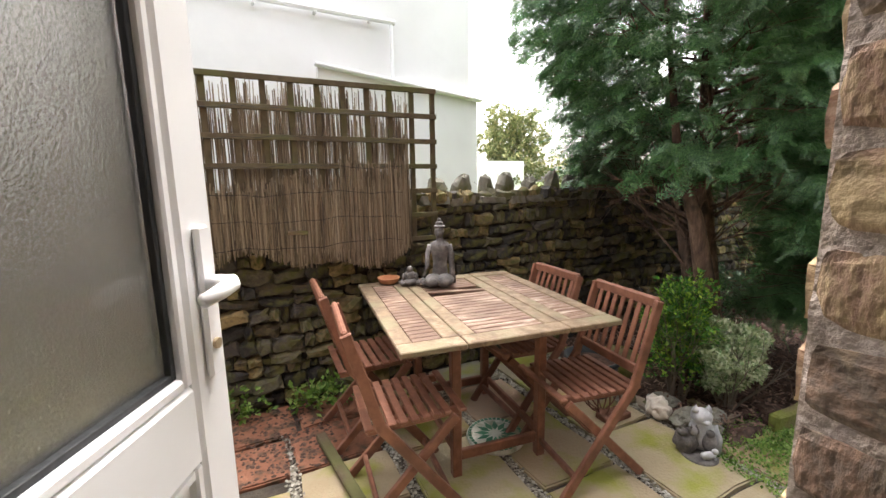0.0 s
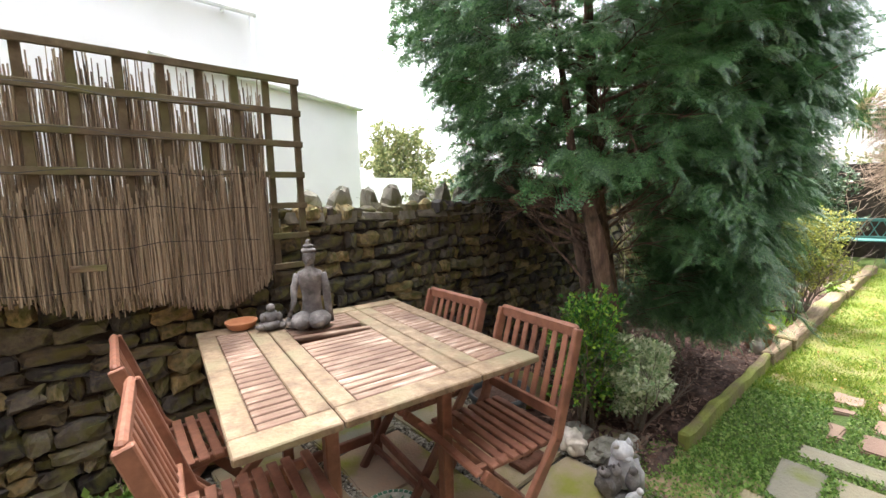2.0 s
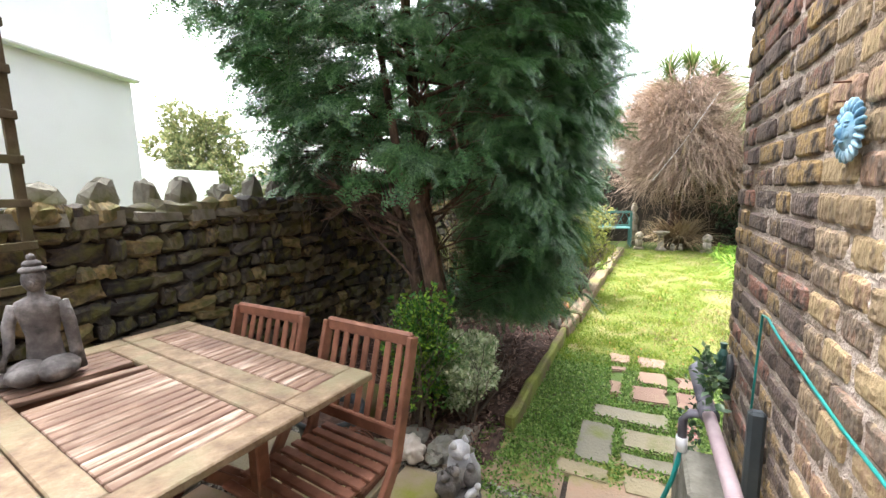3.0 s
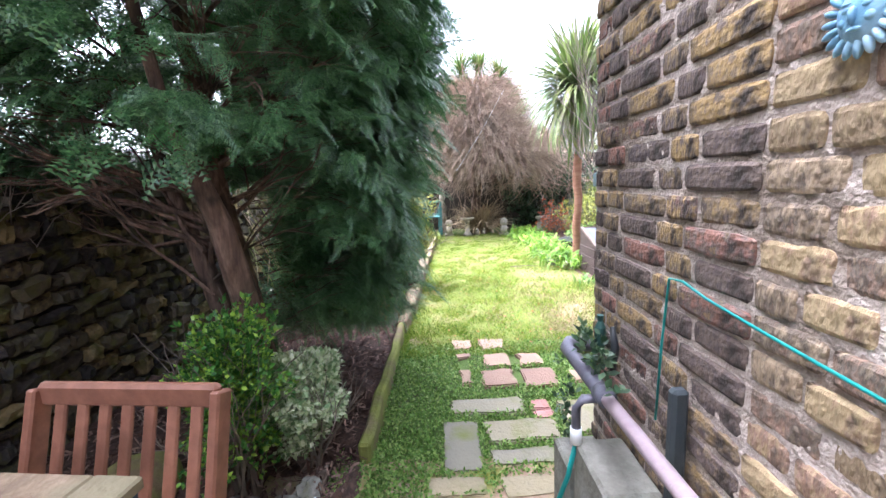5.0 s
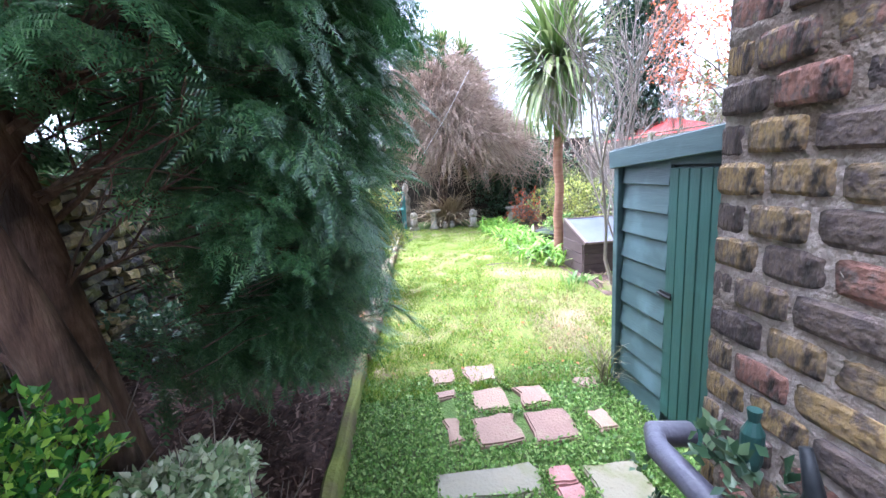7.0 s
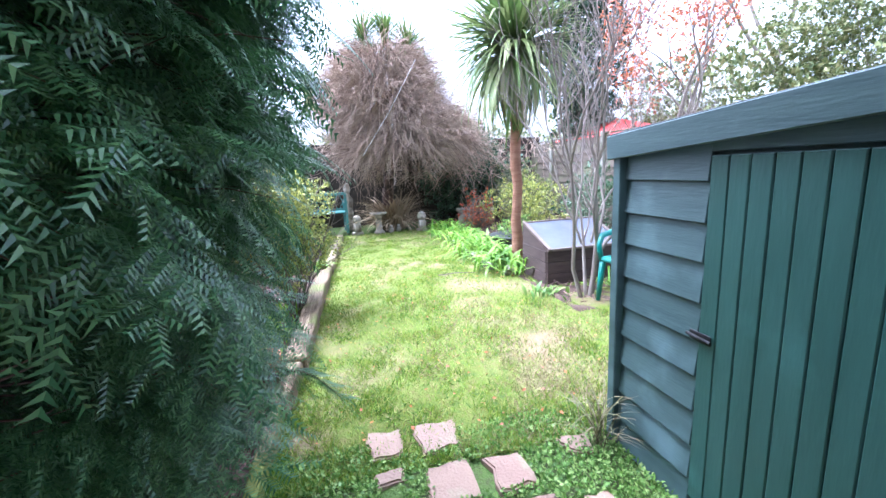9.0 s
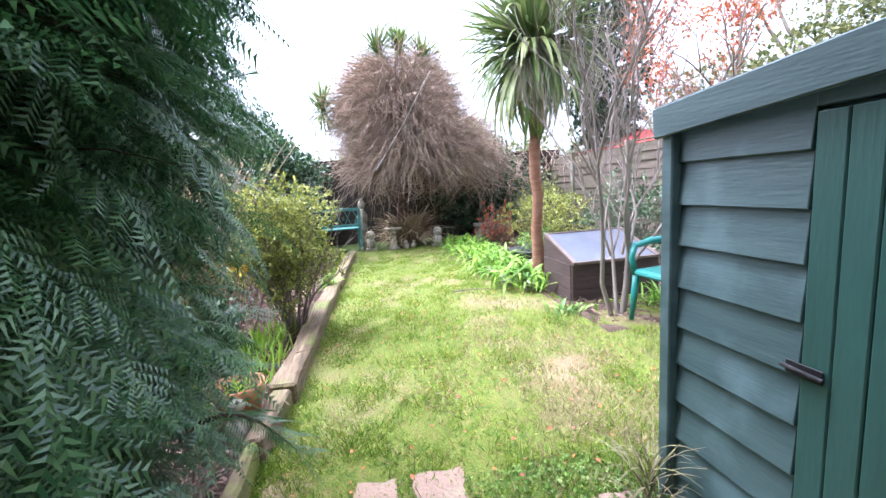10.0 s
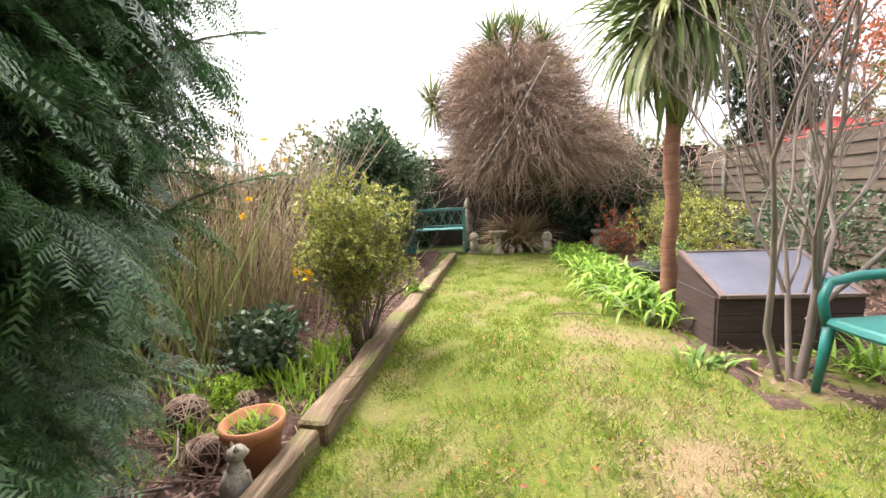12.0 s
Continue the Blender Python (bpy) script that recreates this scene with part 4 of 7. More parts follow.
def table():
    t = empty("garden_table", (3.09, 3.24, 0), -6.5, "weathered drop-leaf hardwood table with a peeling slatted top", "table")
    X, Y, Z = 0.5, 0.56, 0.74
    for x0, x1, nm in ((-X, -0.235, "side_leaf"), (-0.231, 0.231, "centre_panel"), (0.235, X, "side_leaf")):
        leaf = part(nm, bar(bmesh.new(), (x0, -Y + 0.045, Z - 0.012), (x1, -Y + 0.045, Z - 0.012), 0.09, 0.024, 0.004), M_TABLERAIL, t)
        part("end_rail", bar(bmesh.new(), (x0, Y - 0.045, Z - 0.012), (x1, Y - 0.045, Z - 0.012), 0.09, 0.024, 0.004), M_TABLERAIL, leaf)
        sides = [x0 + 0.035, x1 - 0.035]
        for x in sides:
            part("side_rail", bar(bmesh.new(), (x, -Y + 0.092, Z - 0.012), (x, Y - 0.092, Z - 0.012), 0.07, 0.022, 0.004), M_TABLERAIL, leaf)
        n = 22
        for k in range(n):
            y = -Y + 0.115 + (2 * Y - 0.23) * k / (n - 1)
            if nm == "centre_panel" and k in (14, 15, 16):
                continue
            part("slat", bar(bmesh.new(), (x0 + 0.072, y, Z - 0.012), (x1 - 0.072, y, Z - 0.012), 0.036, 0.018, 0.003), M_TABLE, leaf)
        if nm == "centre_panel":
            part("split_slat", bar(bmesh.new(), (x0 + 0.07, 0.232, Z - 0.012), (x1 - 0.07, 0.152, Z - 0.006), 0.036, 0.016, 0.003), M_TABLE, leaf, "warped broken slat")
    for x, y in ((-0.2, -0.32), (0.24, -0.32), (-0.2, 0.32), (0.24, 0.32)):
        part("leg", box(bmesh.new(), (x - 0.022, y - 0.022, 0), (x + 0.022, y + 0.022, Z - 0.025), 0.004), M_WOODRED, t)
    for y in (-0.32, 0.32):
        part("stretcher", bar(bmesh.new(), (-0.178, y, 0.1), (0.218, y, 0.1), 0.024, 0.05, 0.004), M_WOODRED, t)
        part("apron", bar(bmesh.new(), (-0.178, y, 0.68), (0.218, y, 0.68), 0.022, 0.06, 0.004), M_WOODRED, t)
    for x in (-0.2, 0.24):
        part("side_stretcher", bar(bmesh.new(), (x, -0.298, 0.12), (x, 0.298, 0.12), 0.022, 0.04, 0.004), M_WOODRED, t)
        part("side_apron", bar(bmesh.new(), (x, -0.298, 0.68), (x, 0.298, 0.68), 0.022, 0.06, 0.004), M_WOODRED, t)


table()

# things on the table
bm = bmesh.new()
m = pose(3.09, 3.585, 0.742, 0, 0, -32) @ Matrix.Scale(1.08, 4)
lump(bm, (-0.035, -0.035, 0.034), (0.05, 0.07, 0.036), 0.1, 3)
lump(bm, (0.03, -0.035, 0.034), (0.05, 0.07, 0.036), 0.1, 3)
lump(bm, (-0.075, -0.02, 0.026), (0.035, 0.045, 0.027), 0.15, 3)
lathe(bm, [(0.05, 0.02), (0.042, 0.08), (0.038, 0.13), (0.047, 0.18), (0.056, 0.215), (0.05, 0.235), (0.02, 0.25), (0.018, 0.275)], n=18, sy=0.62)
tube(bm, [(-0.05, 0, 0.225), (-0.068, -0.005, 0.17), (-0.07, -0.02, 0.11), (-0.085, -0.055, 0.055)], [0.017, 0.015, 0.012, 0.012], 10)
tube(bm, [(0.05, 0, 0.225), (0.062, 0.005, 0.16), (0.065, 0.01, 0.09), (0.07, 0.01, 0.01)], [0.018, 0.017, 0.016, 0.018], 10)
lump(bm, (0, -0.005, 0.298), (0.027, 0.031, 0.037), 0.04, 3)
lump(bm, (0, -0.033, 0.29), (0.006, 0.008, 0.01), 0, 2)
lump(bm, (0, 0.0, 0.325), (0.031, 0.034, 0.014), 0.04, 3)
lump(bm, (0, 0.002, 0.342), (0.022, 0.024, 0.014), 0.05, 2)
lump(bm, (0, 0.002, 0.36), (0.011, 0.011, 0.013), 0.05, 2)
bm.transform(m)
tagged(part("seated_statue", bm, M_STATUE, None, "grey carved stone statue of a slender seated figure on the table", True), category="statue")
bm = bmesh.new()
lump(bm, (0, 0, 0.022), (0.055, 0.045, 0.026), 0.2, 3)
lump(bm, (0, 0, 0.055), (0.036, 0.032, 0.034), 0.15, 3)
lump(bm, (0, -0.004, 0.098), (0.02, 0.02, 0.02), 0.1, 2)
for s in (-1, 1):
    lump(bm, (s * 0.035, -0.012, 0.055), (0.014, 0.016, 0.024), 0.2, 2)
    lump(bm, (s * 0.045, -0.02, 0.018), (0.022, 0.02, 0.014), 0.2, 2)
bm.transform(pose(2.93, 3.67, 0.742, 0, 0, -20))
tagged(part("laughing_figurine", bm, M_STATUE, None, "small round grey stone figurine on the table", True), category="figurine")
bm = lathe(bmesh.new(), [(0.045, 0), (0.058, 0.01), (0.068, 0.03), (0.07, 0.036), (0.063, 0.036), (0.055, 0.018), (0.03, 0.012), (0.001, 0.012)], (2.83, 3.78, 0.742), 24, cap=False)
tagged(part("terracotta_saucer", bm, M_POT, None, "shallow round terracotta saucer on the table", True), category="saucer")


# ---- trellis with reed screen ----
def trellis():
    t = empty("trellis", (3.2, 3.9, 0), 0, "weathered mossy square wooden trellis against the stone wall", "trellis")
    x0, z0, z1, sp = -1.93, 0.98, 1.93, 0.142
    xs = [0 - sp * k for k in range(int(-x0 / sp) + 2)]
    for x in xs:
        part("upright", bar(bmesh.new(), (x, 0.0, z0), (x, 0.0, z1), 0.032, 0.018, 0.002, (0, 1, 0)), M_TRELLIS, t)
    for k in range(7):
        z = z0 + 0.01 + 0.154 * k
        part("crossbar", bar(bmesh.new(), (xs[-1] - 0.02, -0.019, z), (0.018, -0.019, z), 0.018, 0.03, 0.002), M_TRELLIS, t)
    part("post", box(bmesh.new(), (xs[-1] - 0.12, -0.03, 0), (xs[-1] - 0.04, 0.05, 2.0), 0.006), M_TRELLIS, t, "mossy square post")
    return t


trellis()
screen = empty("reed_screen", (3.0, 3.86, 0), 0, "ragged brown reed screen wired to the trellis", "reed screen")
n = 2500
x = RNG.uniform(-1.85, 0.02, n)
u = RNG.uniform(0, 1, n)
droop = 0.045 * np.sin(5 * x) + 0.03 * np.sin(13 * x + 1)
z0 = 0.93 + droop + RNG.uniform(-0.045, 0.06, n)
tall = u > 0.66
z1 = np.where(tall, RNG.uniform(1.62, 1.92, n), RNG.uniform(1.2, 1.4, n) + 0.03 * np.sin(8 * x) + 0.12 * (x > -0.42))
d = np.stack([RNG.normal(size=n) * 0.018, RNG.normal(size=n) * 0.006, np.ones(n)], 1)
p = np.stack([x, RNG.uniform(-0.012, 0.004, n) + 0.06 * tall, z0], 1)
REED = ([(-1, 0, 0), (0, 0, -0.9), (1, 0, 0), (0.1, 0, 0.9), (-1, 1, 0), (0, 1, -0.9), (1, 1, 0), (0.1, 1, 0.9)], [(0, 1, 5, 4), (1, 2, 6, 5), (2, 3, 7, 6), (3, 0, 4, 7)])
wd = RNG.uniform(0.0016, 0.0034, n)
tagged(strew("reeds", REED, p, d, np.tile([0.0, 1.0, 0.0], (n, 1)), np.stack([wd, z1 - z0, wd], 1), M_REED, screen), kind="stuff")
bm = bmesh.new()
for k in range(6):
    z = 1.0 + 0.15 * k
    line = [(-1.84 + 0.1 * i, -0.018, z + 0.009 * math.sin(0.9 * i + k) + 0.006 * math.sin(2.3 * i)) for i in range(19)]
    tube(bm, line, 0.0013, 4)
part("binding_wire", bm, M_IRON, screen, "thin dark binding wires")
bm = bar(bmesh.new(), (2.27, 3.825, 1.085), (2.38, 3.825, 1.08), 0.006, 0.025, 0.002)
tagged(part("wooden_tag", bm, M_SLEEPER, None, "small yellowish wooden tag tied to the reed screen"), category="tag")


# ---- back door ----
def back_door():
    d = empty("door_1", (1.7, 1.58, 0.08), 0, "open white plastic back door with textured glass", "door")
    d["kind"] = "structure"
    d.matrix_basis = pose(1.7, 1.58, 0.08, 0, 0, 64.5)
    W, T, H = 0.68, 0.06, 2.0
    def member(nm, lo, hi, lab=""):
        return part(nm, box(bmesh.new(), lo, hi, 0.007), M_UPVC, d, lab)
    member("stile", (0, -T / 2, 0), (0.1, T / 2, H))
    member("stile", (W - 0.09, -T / 2, 0), (W, T / 2, H))
    member("bottom_rail", (0.1, -T / 2 + 0.001, 0), (W - 0.09, T / 2 - 0.001, 0.14))
    member("middle_rail", (0.1, -T / 2 + 0.001, 0.84), (W - 0.09, T / 2 - 0.001, 0.97))
    member("top_rail", (0.1, -T / 2 + 0.001, 1.9), (W - 0.09, T / 2 - 0.001, H))
    member("lower_panel", (0.1, -0.012, 0.14), (W - 0.09, 0.012, 0.84))
    for z0, z1 in ((0.97, 1.9), (0.14, 0.84)):
        for lo, hi in (((0.1, z0), (0.118, z1)), ((W - 0.108, z0), (W - 0.09, z1)), ((0.118, z0), (W - 0.108, z0 + 0.018)), ((0.118, z1 - 0.018), (W - 0.108, z1))):
            part("glazing_bead", box(bmesh.new(), (lo[0], -0.026, lo[1]), (hi[0], 0.026, hi[1]), 0.004), M_UPVC, d)
    for lo, hi in (((0.118, 0.988), (0.128, 1.882)), ((W - 0.118, 0.988), (W - 0.108, 1.882)), ((0.128, 0.988), (W - 0.118, 0.998)), ((0.128, 1.872), (W - 0.118, 1.882))):
        part("gasket", box(bmesh.new(), (lo[0], -0.014, lo[1]), (hi[0], 0.014, hi[1]), 0.001), M_BLACKPLASTIC, d, "black rubber gasket")
    part("glass", box(bmesh.new(), (0.128, -0.004, 0.998), (W - 0.118, 0.004, 1.872)), M_GLASS, d, "stippled translucent glass pane")
    x = W - 0.048
    plate_ob = part("handle_plate", box(bmesh.new(), (x - 0.016, -T / 2 - 0.012, 0.965), (x + 0.016, -T / 2, 1.21), 0.005), M_UPVC, d, "white handle plate")
    bm = tube(bmesh.new(), [(x, -T / 2 - 0.01, 1.12), (x, -T / 2 - 0.05, 1.12), (x - 0.015, -T / 2 - 0.056, 1.12), (x - 0.045, -T / 2 - 0.056, 1.117), (x - 0.078, -T / 2 - 0.046, 1.11)], [0.012, 0.012, 0.0125, 0.012, 0.01], 10)
    part("lever", bm, M_UPVC, plate_ob, "white lever handle", True)
    part("lock_cylinder", tube(bmesh.new(), [(x, -T / 2 - 0.018, 1.02), (x, -T / 2 - 0.008, 1.02)], 0.009, 10), M_PALEMETAL, plate_ob, "brass-toned lock cylinder")


back_door()


# ---- shed ----
def shed():
    x0, x1, y0, y1 = 4.36, 5.56, -0.75, 1.04
    s = empty("garden_shed", (x0, y1, 0), 0, "small blue-green painted timber shed with overlapping boards", "shed")
    def roof_z(x):
        return 1.297 - 0.092 * (x - x0) / (x1 - x0)
    def at(x, y, z):
        return (x - x0, y - y1, z)
    dx0, dx1, dz = 4.44, 5.17, 1.13
    body = bmesh.new()
    v = [body.verts.new(at(*c)) for c in ((x0 + 0.02, y0, -0.03), (x1 - 0.02, y0, -0.03), (x1 - 0.02, y1 - 0.03, -0.03), (x0 + 0.02, y1 - 0.03, -0.03),
                                         (x0 + 0.02, y0, roof_z(x0) - 0.02), (x1 - 0.02, y0, roof_z(x1) - 0.02), (x1 - 0.02, y1 - 0.03, roof_z(x1) - 0.02), (x0 + 0.02, y1 - 0.03, roof_z(x0) - 0.02))]
    for q in ((0, 1, 2, 3), (7, 6, 5, 4), (0, 4, 5, 1), (1, 5, 6, 2), (2, 6, 7, 3), (3, 7, 4, 0)):
        body.faces.new([v[i] for i in q])
    part("carcass", body, M_SHED, s)
    rr = random.Random(3)
    k, z = 0, -0.02
    while z < 1.17:
        h = min(0.12, 1.17 - z)
        wob = rr.uniform(-0.003, 0.003)
        bm = bmesh.new()
        m = Matrix.Translation(at(0, y1, z + wob)) @ pose(0, 0, 0, 6.5, 0, 0)
        box(bm, (dx1 + 0.004, -0.018, 0), (x1 - 0.03, 0.0, h + 0.012), 0.002, m)
        part("cladding_board", bm, M_SHED, s)
        bm = bmesh.new()
        m = Matrix.Translation(at(x1 - 0.018, 0, z + wob)) @ pose(0, 0, 0, 0, -6.5, 0)
        box(bm, (0, y0, 0), (0.018, y1 - 0.03, h + 0.012), 0.002, m)
        part("cladding_board", bm, M_SHED, s)
        z += 0.12
    part("board_over_door", box(bmesh.new(), at(dx0, y1 - 0.02, dz + 0.01), at(dx1 + 0.003, y1 - 0.004, 1.215), 0.002), M_SHED, s)
    part("corner_post", box(bmesh.new(), at(x1 - 0.03, y1 - 0.03, -0.02), at(x1 + 0.012, y1 + 0.02, roof_z(x1) - 0.03), 0.004), M_SHED, s)
    part("corner_post", box(bmesh.new(), at(x0, y1 - 0.03, -0.02), at(dx0, y1 + 0.012, roof_z(x0) - 0.07), 0.004), M_SHED, s)
    part("fascia", bar(bmesh.new(), at(x1 + 0.03, y1 + 0.028, roof_z(x1) - 0.032), at(x0 - 0.02, y1 + 0.028, roof_z(x0) - 0.032), 0.018, 0.085, 0.003), M_SHED, s, "blue-green fascia board")
    roof = part("roof", bar(bmesh.new(), at(x1 + 0.05, (y0 + y1) / 2, roof_z(x1) + 0.012), at(x0 - 0.05, (y0 + y1) / 2, roof_z(x0) + 0.008), y1 - y0 + 0.03, 0.014, 0.002), M_FELT, s, "dark roofing felt")
    door = part("door", box(bmesh.new(), at(dx0 + 0.006, y1 - 0.024, 0.05), at(dx1 - 0.004, y1 - 0.008, dz), 0.001), M_SHEDDOOR, s, "green boarded shed door")
    n = 12
    for i in range(n):
        a = dx0 + 0.008 + (dx1 - dx0 - 0.014) * i / n
        b = dx0 + 0.008 + (dx1 - dx0 - 0.014) * (i + 1) / n
        part("door_board", box(bmesh.new(), at(a + 0.0015, y1 - 0.007, 0.05), at(b - 0.0015, y1 + 0.008 + rr.uniform(-0.0015, 0.0015), dz), 0.003), M_SHEDDOOR, door)
    bolt = part("bolt", box(bmesh.new(), at(5.115, y1 + 0.0085, 0.585), at(5.19, y1 + 0.0125, 0.615), 0.001), M_IRON, door, "dark rusty sliding bolt")
    part("bolt_rod", tube(bmesh.new(), [at(5.11, y1 + 0.018, 0.598), at(5.195, y1 + 0.018, 0.602)], 0.005, 8), M_IRON, bolt)
    part("hinge", box(bmesh.new(), at(4.44, y1 + 0.01, 0.88), at(4.62, y1 + 0.014, 0.905), 0.001), M_RUST, door, "dull strap hinge")
    part("hinge", box(bmesh.new(), at(4.44, y1 + 0.01, 0.25), at(4.62, y1 + 0.014, 0.275), 0.001), M_RUST, door, "dull strap hinge")


shed()


# ---- cold frame, plastic chair, fence ----
def cold_frame():
    x0, x1, y0, y1 = 7.63, 8.15, -0.56, 0.26
    c = empty("cold_frame", (x0, y1, 0), 0, "dark brown timber cold frame with a sloping glazed lid", "cold frame")
    def side(y):
        bm = bmesh.new()
        pr = [(0, 0), (x1 - x0, 0), (x1 - x0, 0.52), (0, 0.35)]
        a = [bm.verts.new((p[0], y, p[1])) for p in pr]
        b = [bm.verts.new((p[0], y - 0.018, p[1])) for p in pr]
        bm.faces.new(a)
        bm.faces.new(b[::-1])
        for i in range(4):
            bm.faces.new((a[i], b[i], b[(i + 1) % 4], a[(i + 1) % 4]))
        return bm
    part("side", side(0.0), M_FRAMEWOOD, c)
    part("side", side(y0 - y1 + 0.018), M_FRAMEWOOD, c)
    for k in range(3):
        part("front_board", box(bmesh.new(), (-0.012, y0 - y1, 0.11 * k), (0.004, 0, 0.11 * k + 0.106), 0.003), M_FRAMEWOOD, c)
    for k in range(4):
        part("side_board", box(bmesh.new(), (0.006, 0.0, 0.11 * k), (x1 - x0, 0.01, 0.11 * k + 0.104 - 0.05 * (k == 3)), 0.003), M_FRAMEWOOD, c) if k < 3 else None
    part("back_board", box(bmesh.new(), (x1 - x0, y0 - y1, 0), (x1 - x0 + 0.016, 0, 0.52), 0.003), M_FRAMEWOOD, c)
    lid = part("lid", bar(bmesh.new(), (-0.03, -0.02, 0.335), (x1 - x0 + 0.02, -0.02, 0.535), 0.04, 0.028, 0.004), M_FRAMERAIL, c, "sloping glazed lid")
    w = y0 - y1
    part("lid_rail", bar(bmesh.new(), (-0.03, w + 0.02, 0.335), (x1 - x0 + 0.02, w + 0.02, 0.535), 0.04, 0.028, 0.004), M_FRAMERAIL, lid)
    part("lid_rail", bar(bmesh.new(), (-0.02, w + 0.04, 0.337), (-0.02, -0.04, 0.337), 0.03, 0.026, 0.004), M_FRAMERAIL, lid)
    part("lid_rail", bar(bmesh.new(), (x1 - x0, w + 0.04, 0.529), (x1 - x0, -0.04, 0.529), 0.03, 0.026, 0.004), M_FRAMERAIL, lid)
    part("pane", bar(bmesh.new(), (-0.005, w / 2, 0.345), (x1 - x0 - 0.01, w / 2, 0.528), abs(w) - 0.08, 0.006, 0.0), M_POLY, lid, "cloudy grey-blue glazing sheet")


cold_frame()


def plastic_chair():
    """A stacking armchair that faces +x with its middle over the origin."""
    c = empty("plastic_armchair", (0, 0, 0), 0, "green moulded plastic garden armchair on the lawn edge", "armchair")
    for x, y in ((0.22, 0.23), (0.22, -0.23), (-0.2, 0.21), (-0.2, -0.21)):
        bm = bmesh.new()
        tube(bm, [(x * 1.12, y * 1.1, 0), (x, y, 0.38)], [0.019, 0.03], 8)
        part("leg", bm, M_PLASTIC, c, smooth=True)
    bm = bmesh.new()
    box(bm, (-0.22, -0.23, 0.375), (0.25, 0.23, 0.41), 0.015)
    tube(bm, [(0.25, -0.2, 0.388), (0.262, 0, 0.385), (0.25, 0.2, 0.388)], 0.02, 8)
    part("seat", bm, M_PLASTIC, c)
    bm = bmesh.new()
    pts = [(-0.2, -0.22, 0.4), (-0.27, -0.21, 0.6), (-0.32, -0.17, 0.76), (-0.335, 0, 0.8), (-0.32, 0.17, 0.76), (-0.27, 0.21, 0.6), (-0.2, 0.22, 0.4)]
    tube(bm, pts, 0.021, 8)
    back = part("backrest", bm, M_PLASTIC, c, smooth=True)
    for k in range(5):
        y = -0.13 + 0.065 * k
        part("back_slat", bar(bmesh.new(), (-0.205, y, 0.41), (-0.328, y, 0.785), 0.036, 0.012, 0.004, (1, 0, 0)), M_PLASTIC, back)
    for s in (-1, 1):
        bm = tube(bmesh.new(), [(0.235, s * 0.235, 0.37), (0.25, s * 0.25, 0.5), (0.21, s * 0.262, 0.585), (0.05, s * 0.265, 0.61), (-0.15, s * 0.25, 0.62), (-0.28, s * 0.21, 0.66)], [0.024, 0.022, 0.026, 0.028, 0.026, 0.02], 8)
        part("armrest", bm, M_PLASTIC, c, smooth=True)
    return c


pc = plastic_chair()
pc.matrix_basis = pose(6.88, -0.17, 0, 0, 0, 98) @ Matrix.Scale(0.92, 4)

fence = empty("fence", (7, -2.4, 0), 0, "old weathered timber fence with concrete posts along the side bed", "fence")
for k in range(5):
    x = 1.83 * k
    part("post", box(bmesh.new(), (x - 0.05, -0.05, 0), (x + 0.05, 0.05, 1.62), 0.008), M_COPE, fence, "grey concrete post")
    if k < 4:
        for j in range(11):
            z = 0.06 + 0.135 * j
            rail = 0.004 * ((j * 7 + k) % 3)
            part("fence_board", bar(bmesh.new(), (x + 0.05, 0.0 + rail, z + 0.065), (x + 1.78, 0.0 + rail, z + 0.065), 0.014, 0.142, 0.003, (0, -0.12, 1)), M_FENCE, fence)
        part("capping", bar(bmesh.new(), (x + 0.05, 0, 1.585), (x + 1.78, 0, 1.585), 0.06, 0.025, 0.004), M_FENCE, fence)
wall_box("wall_side_east", (4.3, -2.7, -0.03), (14.0, -2.6, 1.2), M_CORE, "dark boundary behind the fence")
bm = bmesh.new()
v = [bm.verts.new(c) for c in ((11.2, -2.9, 1.5), (14.2, -2.9, 1.5), (14.2, -5.4, 1.5), (11.2, -5.4, 1.5), (12.7, -4.1, 2.05))]
for q in ((0, 1, 4), (1, 2, 4), (2, 3, 4), (3, 0, 4), (3, 2, 1, 0)):
    bm.faces.new([v[i] for i in q])
gz = empty("gazebo", (0, 0, 0), 0, "red canvas gazebo in the next garden", "gazebo")
part("canopy", bm, M_REDROOF, gz)
for x, y in ((11.3, -3.0), (14.1, -3.0), (14.1, -5.3), (11.3, -5.3)):
    part("pole", tube(bmesh.new(), [(x, y, -0.03), (x, y, 1.52)], 0.03), M_PIPE, gz)


# ---- timber edging ----
def sleeper(p, q, w, h, label, material=M_SLEEPER, name="timber_sleeper"):
    a, b = Vector(p), Vector(q)
    bm = bmesh.new()
    tmp = bar(bm, (a.x, a.y, h / 2 - 0.02), (b.x, b.y, h / 2 - 0.02), w, h + 0.04, 0.012)
    bmesh.ops.subdivide_edges(bm, edges=[e for e in bm.edges if e.calc_length() > 0.5], cuts=20, use_grid_fill=True)
    for vv in bm.verts:
        vv.co += Vector((0, 1, 1)) * 0.012 * noise.noise(vv.co * 5)
    return tagged(part(name, bm, material, None, label), category="edging")


